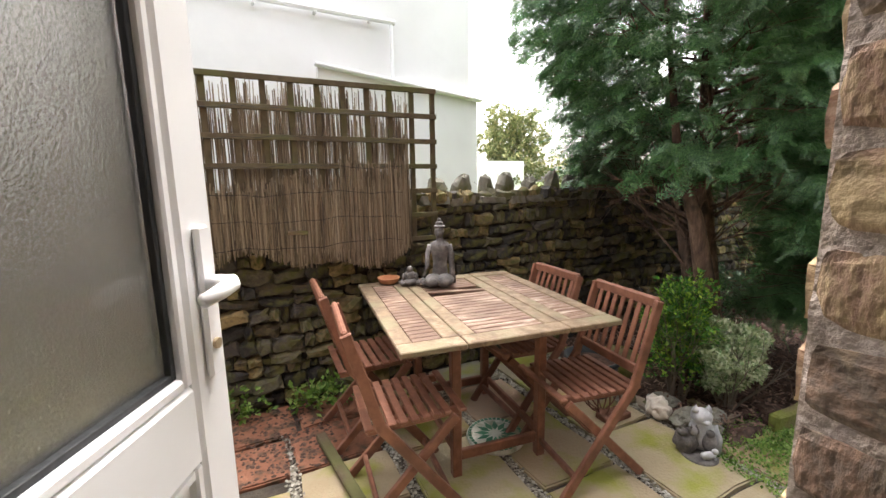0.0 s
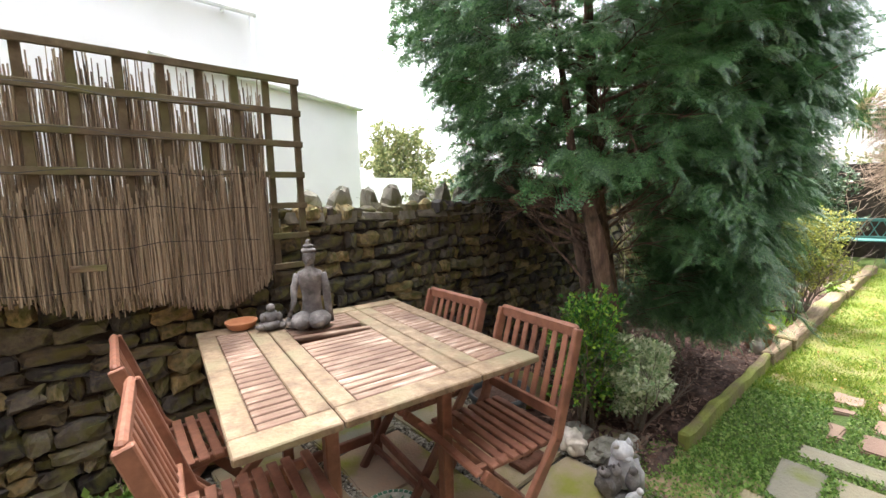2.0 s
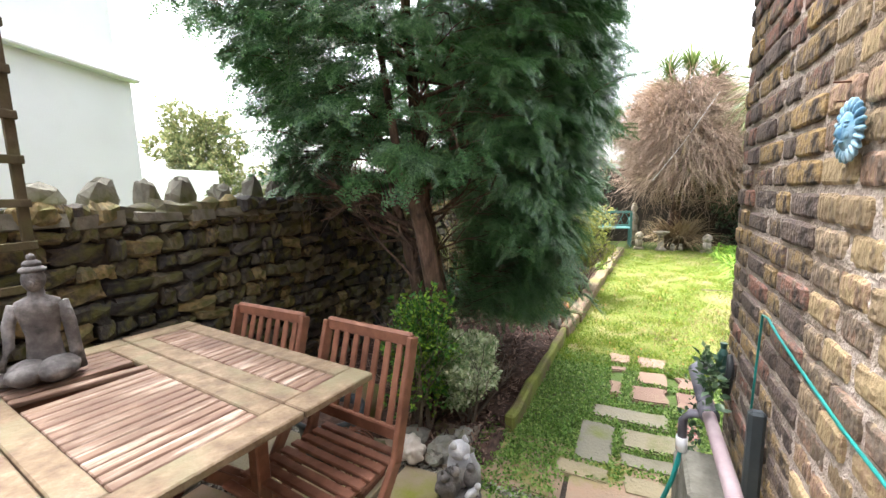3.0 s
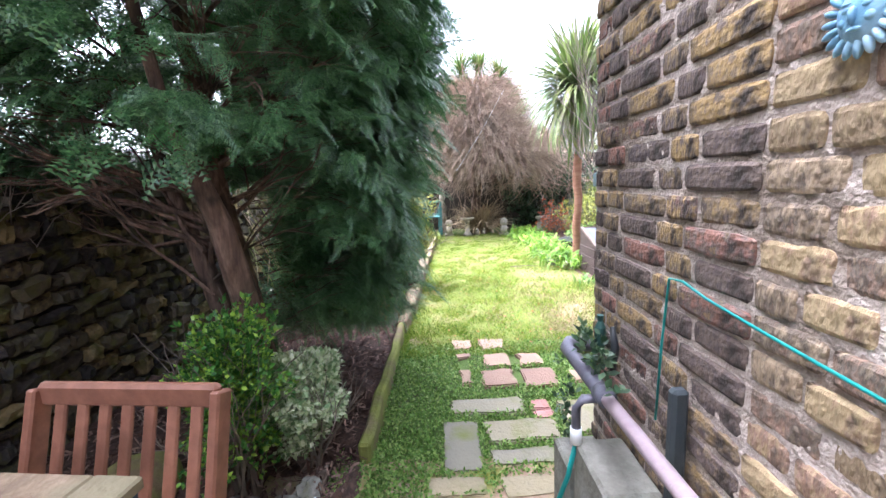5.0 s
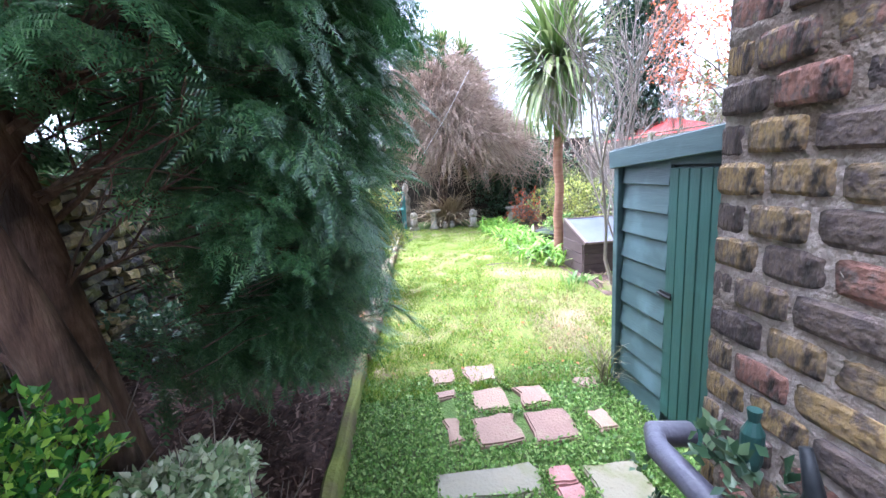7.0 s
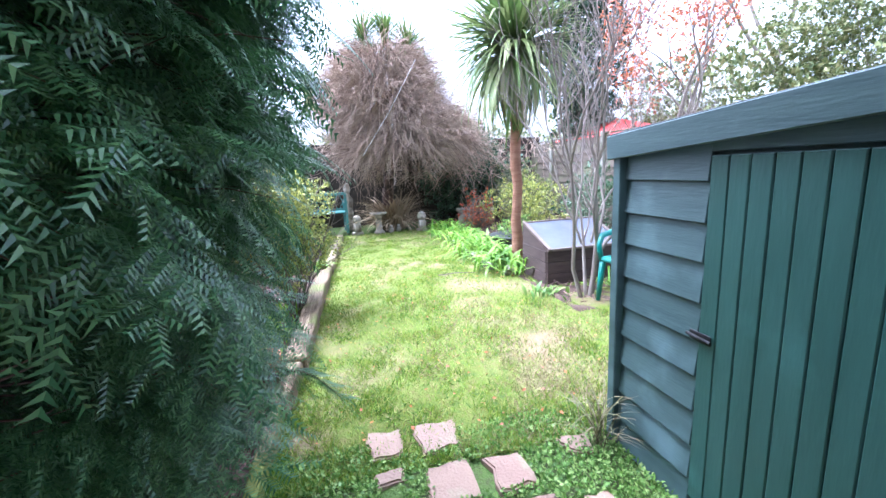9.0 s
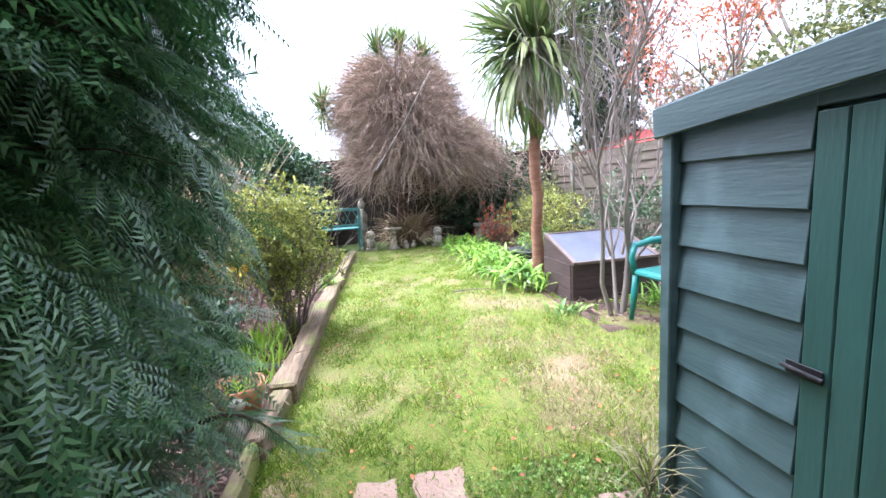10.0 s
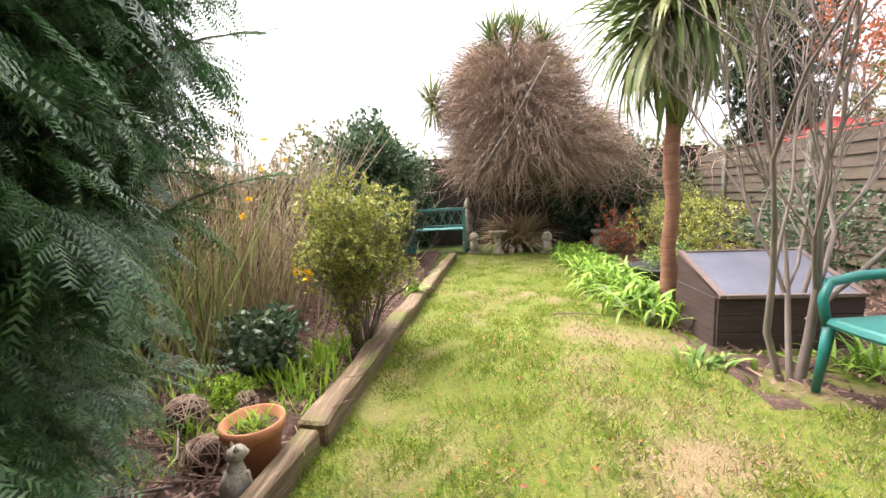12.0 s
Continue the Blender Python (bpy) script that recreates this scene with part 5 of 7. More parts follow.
sleeper((4.52, 2.47, 0), (6.18, 2.44, 0), 0.055, 0.09, "thin mossy half-round log edging of the bed", M_MOSSLOG, "log_edging")
sleeper((6.1, 2.44, 0), (6.54, 2.41, 0), 0.09, 0.1, "weathered mossy timber sleeper along the lawn")
sleeper((6.56, 2.41, 0), (8.95, 2.325, 0), 0.13, 0.11, "weathered split timber sleeper along the lawn")
sleeper((8.99, 2.31, 0), (11.4, 2.19, 0), 0.13, 0.11, "weathered timber sleeper along the lawn")
sleeper((8.35, 0.55, 0), (11.7, 0.5, 0), 0.06, 0.08, "low stone edging of the bulb bed", M_COPE, "bed_edging")


# ---- small things ----
def clump(name, at, count, length, material, label, category="plant", spread=0.06, bend=1.4, width=0.03, up=1.2, n=6, seed_flat=False):
    """A tuft of strap leaves from one crown."""
    t = empty(name, (at[0], at[1], 0), 0, label, category)
    a = RNG.uniform(0, 6.283, count)
    el = RNG.uniform(0.5, 1.5, count)
    d = np.stack([np.cos(a) * np.cos(el), np.sin(a) * np.cos(el), np.sin(el) * up], 1)
    p = np.stack([RNG.normal(size=count) * spread, RNG.normal(size=count) * spread, np.full(count, at[2])], 1)
    tagged(strew("leaves", strap(n, bend, width, 1.2), p, d, np.array([0, 0, 1.0]) + RNG.normal(size=(count, 3)) * 0.1, RNG.uniform(0.6, 1.1, count) * length, material, t), kind="stuff")
    return t


for k in range(13):
    x = 8.28 + 0.265 * k
    clump("bulb_clump", (x, 0.36 + 0.05 * math.sin(3 * k), 0.0), 85, 0.4 + 0.04 * math.sin(2 * k), L_BULB, "bright green strap-leaved bulbs along the lawn edge", spread=0.12, bend=2.1, width=0.032)["group"] = "bulb clumps along the lawn"
for x, y, ln, c in ((6.55, 2.95, 0.16, 30), (6.75, 3.05, 0.18, 30), (7.0, 2.75, 0.2, 45), (7.3, 2.7, 0.22, 60), (7.5, 2.62, 0.2, 40), (6.5, 2.7, 0.12, 24), (6.9, 3.2, 0.2, 30), (6.62, 3.25, 0.14, 20), (6.3, 3.0, 0.13, 16), (6.5, 2.82, 0.15, 26), (6.68, 2.62, 0.15, 40), (6.9, 2.58, 0.17, 40), (6.35, 2.9, 0.12, 14), (7.15, 2.56, 0.16, 30)):
    clump("bulb_shoots", (x, y, 0.02), c, ln, L_SHOOT, "young yellow-green bulb shoots in the bed", spread=0.05, bend=0.35, width=0.035)
clump("drooping_bulb", (8.88, 2.36, 0.08), 26, 0.24, L_BULB, "small drooping green plant over the sleeper", spread=0.03, bend=2.6, width=0.05)
clump("chair_side_plant", (7.3, -0.35, 0), 70, 0.26, L_BULB, "green strap-leaved tuft behind the plastic chair", spread=0.08, bend=1.2)
clump("straw_grass", (12.3, 1.15, 0), 700, 0.95, L_STRAW, "dry straw-coloured ornamental grass fountain", "grass", 0.1, 1.5, 0.012)
clump("lawn_weed", (7.35, 0.42, 0), 30, 0.14, L_WEED, "small leafy weed at the lawn edge", spread=0.07, bend=1.2, width=0.12)
clump("shed_side_plant", (5.52, 1.12, 0), 45, 0.33, L_TWIGGY, "thin straggly plant at the foot of the shed", spread=0.02, bend=1.2, width=0.005)
clump("shed_side_plant", (5.52, 1.13, 0.1), 22, 0.22, L_TWIGGY, "thin straggly plant at the foot of the shed", spread=0.03, bend=1.7, width=0.012)
leafy_bush("strawberry_weed", (2.38, 3.86, 0.07), (0.2, 0.12, 0.1), 520, 0.045, L_WEED, "low bright green leafy weed at the wall foot", "plant", seed=31, stems=5)
leafy_bush("moss_cushion", (2.12, 3.1, -0.01), (0.3, 0.2, 0.025), 2600, 0.012, L_WEED, "bright green moss cushion on the patio", "moss", seed=61, stems=0, cluster=8)
leafy_bush("low_creeper", (1.85, 3.9, 0.1), (0.25, 0.1, 0.14), 420, 0.035, L_WEED, "sparse creeper at the wall foot", "plant", seed=32, stems=5)
leafy_bush("potted_creeper", (1.45, 3.78, 0.32), (0.3, 0.17, 0.16), 900, 0.035, L_WEED, "leafy trailing plants in the orange-rimmed planter", "plant", seed=33, stems=6)
leafy_bush("ivy_patch", (7.4, 3.9, 0.2), (0.7, 0.16, 0.28), 1500, 0.06, L_IVY, "dark ivy at the foot of the stone wall", "ivy", seed=34, stems=5)
leafy_bush("ivy_patch", (6.4, 3.8, 0.2), (0.5, 0.2, 0.25), 900, 0.06, L_IVY, "dark ivy at the foot of the stone wall", "ivy", seed=35, stems=5)
leafy_bush("feathery_weed", (6.85, 2.95, 0.08), (0.13, 0.12, 0.1), 1300, 0.022, L_SHOOT, "bright feathery green weed in the bed", "plant", seed=36, stems=4)
leafy_bush("side_shrub", (10.6, -0.9, 0.45), (0.9, 0.6, 0.5), 5200, 0.05, L_OLIVE, "straggly green shrub in the side bed", seed=37, stems=14)
leafy_bush("grey_shrub", (9.4, -1.5, 0.5), (0.9, 0.5, 0.55), 4200, 0.05, L_IVY, "dark mixed shrub before the fence", seed=38, stems=14)
leafy_bush("small_leaf_shrub", (11.9, -1.4, 0.55), (0.8, 0.5, 0.6), 5000, 0.05, L_FAR, "green shrub at the back of the side bed", seed=39, stems=14)
leafy_bush("dry_shrub", (11.5, -0.35, 0.3), (0.45, 0.35, 0.4), 900, 0.05, L_RUSSET, "dry brown-leaved shrub in the side bed", seed=40, stems=30)
leafy_bush("dogwood_undergrowth", (9.4, 3.5, 0.35), (1.0, 0.45, 0.4), 3200, 0.045, L_OLIVE, "straggly undergrowth in the planting bed", seed=41, stems=34)
leafy_bush("wall_creeper", (5.0, 4.25, 1.42), (0.45, 0.18, 0.14), 2600, 0.035, L_YEW, "dark evergreen sprig over the wall top", "plant", seed=42, stems=5)
leafy_bush("hedge_behind_canes", (9.8, 5.2, 0.9), (2.6, 0.5, 0.9), 9000, 0.07, L_FAR, "mixed hedge in the garden beyond the stone wall", "hedge", seed=43, stems=10)

# canes with yellow flowers
kerria = empty("yellow_flowering_canes", (7.6, 3.5, 0), 0, "tall thicket of green canes with a few yellow flowers", "shrub")
rc = random.Random(44)
for hue, count in ((0, 260), (1, 170)):
    bm = bmesh.new()
    for k in range(count):
        sx, sy = rc.gauss(0, 0.42), rc.gauss(0, 0.2)
        lean = Vector((rc.gauss(0.05, 0.22) + sx * 0.25, rc.gauss(-0.05, 0.16), 1)).normalized()
        ln = rc.uniform(0.7, 1.55) if hue == 0 else rc.uniform(1.0, 2.15)
        p0, pts = Vector((sx + hue * 0.45, sy, -0.02)), []
        for i in range(6):
            pts.append(p0 + lean * ln * i / 5 + Vector((lean.x, lean.y, 0)) * 0.5 * (i / 5) ** 2 * ln + Vector((rc.uniform(-1, 1), rc.uniform(-1, 1), 0)) * 0.02)
        tube(bm, pts, [0.0068 - 0.001 * i for i in range(6)], 4, cap=False)
        if hue:
            for j in range(5):
                q = pts[rc.randrange(2, 6)]
                e = q + Vector((rc.uniform(-0.2, 0.2), rc.uniform(-0.2, 0.2), rc.uniform(0.02, 0.25)))
                tube(bm, [q, (q + e) / 2 + Vector((0.01, 0.01, 0)), e], 0.0016, 3, cap=False)
    tagged(part("cane_thicket", bm, L_STEM if hue == 0 else M_VINE, kerria, "green canes" if hue == 0 else "bare reddish brown canes"), kind="stuff")
n = 260
p = np.stack([RNG.normal(size=n) * 0.5 + 0.2, RNG.normal(size=n) * 0.22, RNG.uniform(0.3, 1.9, n)], 1)
tagged(strew("leaves", LEAF, p, unit(n), unit(n), RNG.uniform(0.015, 0.03, n), L_OLIVE, kerria), kind="stuff")
for k, (x, y, z) in enumerate(((-0.25, -0.74, 0.6), (-0.19, -0.76, 0.58), (-0.3, -0.72, 0.61), (-0.2, -0.74, 0.55), (-0.25, -0.4, 0.95), (0.1, -0.35, 1.25), (0.3, -0.5, 0.62), (0.36, -0.5, 0.6), (0.33, -0.52, 0.55), (0.42, -0.46, 0.58), (0.45, -0.2, 1.5), (0.1, -0.2, 1.62), (0.55, -0.3, 1.35), (0.0, -0.3, 1.05))):
    m = 16
    q = np.tile([[x, y, z]], (m, 1)) + RNG.normal(size=(m, 3)) * 0.004
    strew("flower", LEAF, q, unit(m), unit(m), RNG.uniform(0.02, 0.032, m), L_YELLOW, kerria)

# figures on the patio
def cat_pair():
    """A pale sitting cat with dark kittens in its arms and a small pale kitten before it."""
    c = bmesh.new()
    lump(c, (0.03, 0.01, 0.075), (0.055, 0.05, 0.08), 0.1, 3)
    lump(c, (0.02, 0.0, 0.165), (0.044, 0.042, 0.036), 0.06, 3)
    lump(c, (0.02, -0.036, 0.155), (0.019, 0.015, 0.013), 0.05, 2)
    for sgn in (-1, 1):
        lathe(c, [(0.017, 0), (0.011, 0.014), (0.002, 0.028)], (0.02 + sgn * 0.028, 0, 0.188), 10)
    tube(c, [(0.075, 0, 0.12), (0.082, -0.03, 0.08), (0.07, -0.045, 0.01)], [0.018, 0.016, 0.018], 10)
    lump(c, (0.01, -0.085, 0.035), (0.034, 0.016, 0.018), 0.2, 2)
    lump(c, (0.034, -0.09, 0.055), (0.014, 0.013, 0.013), 0.1, 2)
    for q in (0.012, -0.014, 0.03):
        lathe(c, [(0.005, 0), (0.004, 0.024)], (0.01 + q, -0.085, 0.0), 6)
    pale = len(c.faces)
    lump(c, (-0.045, -0.01, 0.055), (0.048, 0.045, 0.06), 0.35, 3)
    lump(c, (-0.03, -0.035, 0.115), (0.022, 0.02, 0.022), 0.1, 2)
    lump(c, (-0.07, -0.02, 0.105), (0.024, 0.022, 0.02), 0.15, 2)
    lump(c, (0.035, -0.045, 0.07), (0.03, 0.024, 0.045), 0.2, 2)
    lump(c, (0.03, -0.055, 0.115), (0.018, 0.017, 0.018), 0.1, 2)
    for x, y, z in ((-0.04, -0.035, 0.13), (-0.02, -0.035, 0.13), (-0.08, -0.02, 0.12), (-0.062, -0.02, 0.12)):
        lathe(c, [(0.007, 0), (0.001, 0.016)], (x, y, z), 6)
    lathe(c, [(0.075, 0), (0.07, 0.012), (0.02, 0.016)], (0, -0.04, 0), 18)
    c.faces.ensure_lookup_table()
    for f in c.faces[pale:]:
        f.material_index = 1
    return c


bm = cat_pair()
bm.transform(pose(4.0, 2.56, 0.0, 0, 0, -28) @ Matrix.Scale(1.12, 4))
tagged(part("cat_ornament", bm, mat("grey_painted_resin", ((0.3, 0.3, 0.31), (0.45, 0.45, 0.46), (0.62, 0.62, 0.62)), 0.55, 14, 0.4, 70), None, "grey and white cat ornament on the patio slabs", True), category="cat ornament").data.materials.append(M_STATUE)
bm = bmesh.new()
lump(bm, (0, 0, 0.05), (0.085, 0.06, 0.055), 0.3, 4)
for vv in bm.verts:
    vv.co *= 1 + 0.07 * math.sin(160 * vv.co.x)
bm.transform(pose(4.11, 2.85, 0.0, 0, 0, 50))
tagged(part("shell_ornament", bm, M_IVORY, None, "white ridged shell ornament on the patio", True), category="ornament")
for x, y, s, lab in ((4.22, 2.9, 0.075, "tan"), (4.2, 2.62, 0.06, "grey"), (4.08, 3.05, 0.05, "tan")):
    bm = lump(bmesh.new(), (x, y, s * 0.4), (s * 1.3, s, s * 0.6), 0.5, 3)
    tagged(part("loose_stone", bm, M_COPE, None, lab + " loose stone at the edge of the patio"), category="stone")

# mosaic stepping stone, bucket, wire sphere under the chairs
mos = empty("mosaic_stone", (3.17, 3.1, 0.0), 0, "round green and white mosaic stone lying under the table", "mosaic")
part("disc", lathe(bmesh.new(), [(0.15, 0.0), (0.155, 0.012), (0.15, 0.024)], n=32), mat("pale_mosaic", ((0.45, 0.45, 0.4), (0.6, 0.6, 0.55)), 0.5, 40, 0.5, 90, stain=(0.25, 0.27, 0.2), stain_scale=12), mos)
M_TESSERA = mat("green_tessera", ((0.03, 0.13, 0.08), (0.07, 0.22, 0.13)), 0.3, 20, 0.2, 90, source="object")
for k in range(12):
    bm = bmesh.new()
    vs = [bm.verts.new(c) for c in ((0.03, 0, 0.026), (0.065, -0.017, 0.026), (0.115, 0, 0.026), (0.065, 0.017, 0.026))]
    bm.faces.new(vs)
    bm.transform(pose(0, 0, 0, 0, 0, 30 * k))
    part("petal_tile", bm, M_TESSERA, mos)
for k in range(36):
    a = k * 6.2832 / 36
    part("rim_tile", box(bmesh.new(), (0.128, -0.009, 0.0245), (0.145, 0.009, 0.027), 0.001, pose(0, 0, 0, 0, 0, 10 * k)), M_TESSERA, mos)
bk = empty("planter_bucket", (4.0, 3.25, 0), 0, "dark grey plastic planter bucket behind the chairs", "bucket")
part("tub", lathe(bmesh.new(), [(0.13, 0), (0.16, 0.2), (0.175, 0.21), (0.175, 0.235), (0.16, 0.235), (0.15, 0.2), (0.12, 0.05), (0.001, 0.05)], n=28, cap=False), M_RUBBERGREY, bk, smooth=True)
part("soil_fill", lathe(bmesh.new(), [(0.148, 0.19), (0.1, 0.2), (0.001, 0.2)], n=20, cap=False), M_SOIL, bk)
sp = empty("iron_sphere", (3.86, 3.02, 0.13), 0, "rusty openwork iron sphere beside the bucket", "ornament")
for k in range(6):
    m = pose(0, 0, 0, 90, 0, 30 * k)
    bm = tube(bmesh.new(), [tuple(m @ Vector((0.12 * math.cos(j * 0.2618), 0.12 * math.sin(j * 0.2618), 0))) for j in range(25)], 0.004, 5, cap=False)
    part("hoop", bm, M_RUST, sp)
tagged(part("iron_tray", box(bmesh.new(), (3.78, 2.9, 0.0), (3.96, 3.0, 0.035), 0.006), M_RUST, None, "rusty iron tray on the patio"), category="tray")
bm = lathe(bmesh.new(), [(0.13, 0), (0.17, 0.05), (0.16, 0.12), (0.08, 0.17), (0.001, 0.18)], (4.35, 3.35, 0.0), 20, cap=False)
tagged(part("mossy_boulder", bm, M_MOSSLOG, None, "rounded mossy boulder beneath the yew", True), category="boulder")

# bench end with iron arms, orange planter
bench = empty("garden_bench", (1.45, 3.42, 0), 0, "worn mossy slatted bench with black iron ends by the door", "bench")
for k in range(4):
    part("slat", bar(bmesh.new(), (-0.1 + 0.105 * k - 0.03, -0.5, 0.4), (-0.1 + 0.105 * k + 0.0, 0.17, 0.4), 0.085, 0.022, 0.005), mat("mossy_bench_wood", ((0.2, 0.17, 0.09), (0.32, 0.3, 0.15)), 0.85, 8, 0.5, 50, stain=(0.2, 0.22, 0.05), stain_scale=5) if k == 0 else bpy.data.materials["mossy_bench_wood"], bench)
for x in (-0.18, 0.26):
    bm = tube(bmesh.new(), [(x, 0.1, 0), (x, 0.12, 0.38), (x, 0.16, 0.5), (x, 0.24, 0.53), (x, 0.27, 0.5), (x, 0.25, 0.46)], 0.011, 8)
    part("leg", bm, M_IRON, bench, "black iron leg", True)
for z, y in ((0.36, 0.2), (0.5, 0.24)):
    bm = tube(bmesh.new(), [(-0.3, y, z), (-0.15, y + 0.01, z + 0.02), (0.1, y + 0.03, z + 0.07), (0.28, y + 0.02, z + 0.09), (0.33, y, z + 0.07), (0.31, y - 0.02, z + 0.05)], 0.013, 8)
    part("arm", bm, M_IRON, bench, "curled black iron arm", True)
pl = empty("oval_planter", (1.45, 3.78, 0), 0, "orange terracotta planter full of small plants", "planter")
part("bowl", lathe(bmesh.new(), [(0.2, 0), (0.26, 0.2), (0.29, 0.22), (0.29, 0.25), (0.26, 0.25), (0.24, 0.2), (0.001, 0.19)], n=28, sy=0.6, cap=False), M_POT, pl, smooth=True)

# cat, pot and wicker balls in the bed
bm = bmesh.new()
lump(bm, (0, 0, 0.055), (0.042, 0.036, 0.062), 0.1, 3)
lump(bm, (0.006, 0, 0.1), (0.026, 0.024, 0.04), 0.05, 3)
lump(bm, (0.014, 0, 0.15), (0.03, 0.026, 0.026), 0.05, 3)
lump(bm, (0.038, 0, 0.144), (0.012, 0.013, 0.01), 0.05, 2)
for s in (-1, 1):
    lathe(bm, [(0.01, 0), (0.001, 0.018)], (0.008, s * 0.016, 0.168), 8)
    tube(bm, [(0.03, s * 0.014, 0.09), (0.038, s * 0.015, 0.01)], 0.01, 8)
tube(bm, [(-0.03, 0.02, 0.012), (-0.01, 0.045, 0.012), (0.03, 0.045, 0.012)], 0.009, 8)
bm.transform(pose(6.21, 2.525, 0.02, 0, 0, -35) @ Matrix.Scale(1.15, 4))
tagged(part("stone_cat", bm, M_PALESTONE, None, "small pale stone sitting cat statue beside the flower pot", True), category="cat statue")
pot = empty("flower_pot", (6.4, 2.56, 0.015), 0, "terracotta flower pot with small green seedlings", "flower pot")
part("pot", lathe(bmesh.new(), [(0.08, 0), (0.1, 0.155), (0.115, 0.157), (0.117, 0.2), (0.106, 0.2), (0.098, 0.16), (0.001, 0.16)], n=28, cap=False), M_POT, pot, smooth=True)
part("compost", lathe(bmesh.new(), [(0.093, 0.165), (0.001, 0.17)], n=20, cap=False), M_SOIL, pot)
clump("pot_seedlings", (6.4, 2.56, 0.17), 70, 0.09, L_SHOOT, "small green seedlings growing in the flower pot", spread=0.035, bend=0.8, width=0.04)
for x, y, rad in ((6.62, 3.02, 0.1), (6.38, 2.76, 0.08), (6.82, 2.86, 0.06)):
    b = empty("wicker_ball", (x, y, rad * 0.9), 0, "dark woven twig ball lying in the bed", "wicker ball", "wicker balls in the bed")
    part("core", lump(bmesh.new(), (0, 0, 0), (rad * 0.86,) * 3, 0.1, 2), M_SOIL, b)
    bm = bmesh.new()
    for k in range(26):
        m = pose(0, 0, 0, RNG.uniform(0, 180), RNG.uniform(0, 180), RNG.uniform(0, 180))
        rr = rad * RNG.uniform(0.9, 1.02)
        tube(bm, [tuple(m @ Vector((rr * math.cos(j * 0.5236), rr * math.sin(j * 0.5236), 0))) for j in range(13)], 0.0022, 4, cap=False)
    tagged(part("woven_twigs", bm, M_VINE, b), kind="stuff")
bm = lump(bmesh.new(), (7.35, 3.9, 0.16), (0.05, 0.04, 0.09), 0.3, 2)
tagged(part("orange_marker", bm, M_POT, None, "small orange clay piece by the ivy"), category="ornament")
for a, b in (((8.35, 1.15, 0.02), (8.3, 0.75, 0.022)), ((6.35, 2.85, 0.07), (6.6, 3.05, 0.08)), ((6.2, 2.75, 0.08), (6.0, 3.2, 0.07)), ((7.75, 2.55, 0.1), (7.85, 2.85, 0.3))):
    tagged(part("fallen_stick", tube(bmesh.new(), [a, tuple((Vector(a) + Vector(b)) / 2 + Vector((0.02, 0.01, 0.006))), b], [0.006, 0.005, 0.003], 6), M_TWIG, None, "fallen dry stick on the ground"), category="stick")

# far end: lions, bird bath, small figures, bench, statue, pots
def lion():
    b = bmesh.new()
    box(b, (-0.07, -0.1, 0), (0.07, 0.1, 0.05), 0.008)
    lump(b, (0, 0, 0.14), (0.075, 0.07, 0.12), 0.15, 3)
    lump(b, (-0.01, 0, 0.28), (0.075, 0.078, 0.085), 0.25, 3)
    lump(b, (-0.075, 0, 0.28), (0.03, 0.035, 0.035), 0.1, 2)
    for s in (-1, 1):
        tube(b, [(-0.06, s * 0.045, 0.2), (-0.075, s * 0.048, 0.06)], 0.02, 8)
    return b


for y, x in ((1.86, 11.95), (0.68, 11.75)):
    b = lion()
    b.transform(pose(x, y, 0))
    ob = tagged(part("lion_statue", b, M_PALESTONE, None, "pale cast stone sitting lion statue at the lawn end", True), category="lion statue")
    ob["group"] = "pair of lions"
bath = empty("bird_bath", (11.88, 1.46, 0), 0, "small pale stone bird bath on a short pillar", "bird bath")
part("pillar", lathe(bmesh.new(), [(0.1, 0), (0.1, 0.04), (0.06, 0.07), (0.05, 0.28), (0.07, 0.33)], n=16), M_PALESTONE, bath, smooth=True)
part("basin", lathe(bmesh.new(), [(0.07, 0.33), (0.15, 0.36), (0.16, 0.39), (0.13, 0.385), (0.001, 0.36)], n=24, cap=False), M_PALESTONE, bath, smooth=True)
for x, y in ((11.84, 1.25), (11.9, 1.1)):
    b = lump(bmesh.new(), (x, y, 0.05), (0.05, 0.05, 0.06), 0.3, 2)
    lump(b, (x - 0.02, y, 0.12), (0.035, 0.035, 0.035), 0.2, 2)
    tagged(part("small_figurine", b, M_PALESTONE, None, "small pale stone figurine at the lawn end", True), category="figurine")


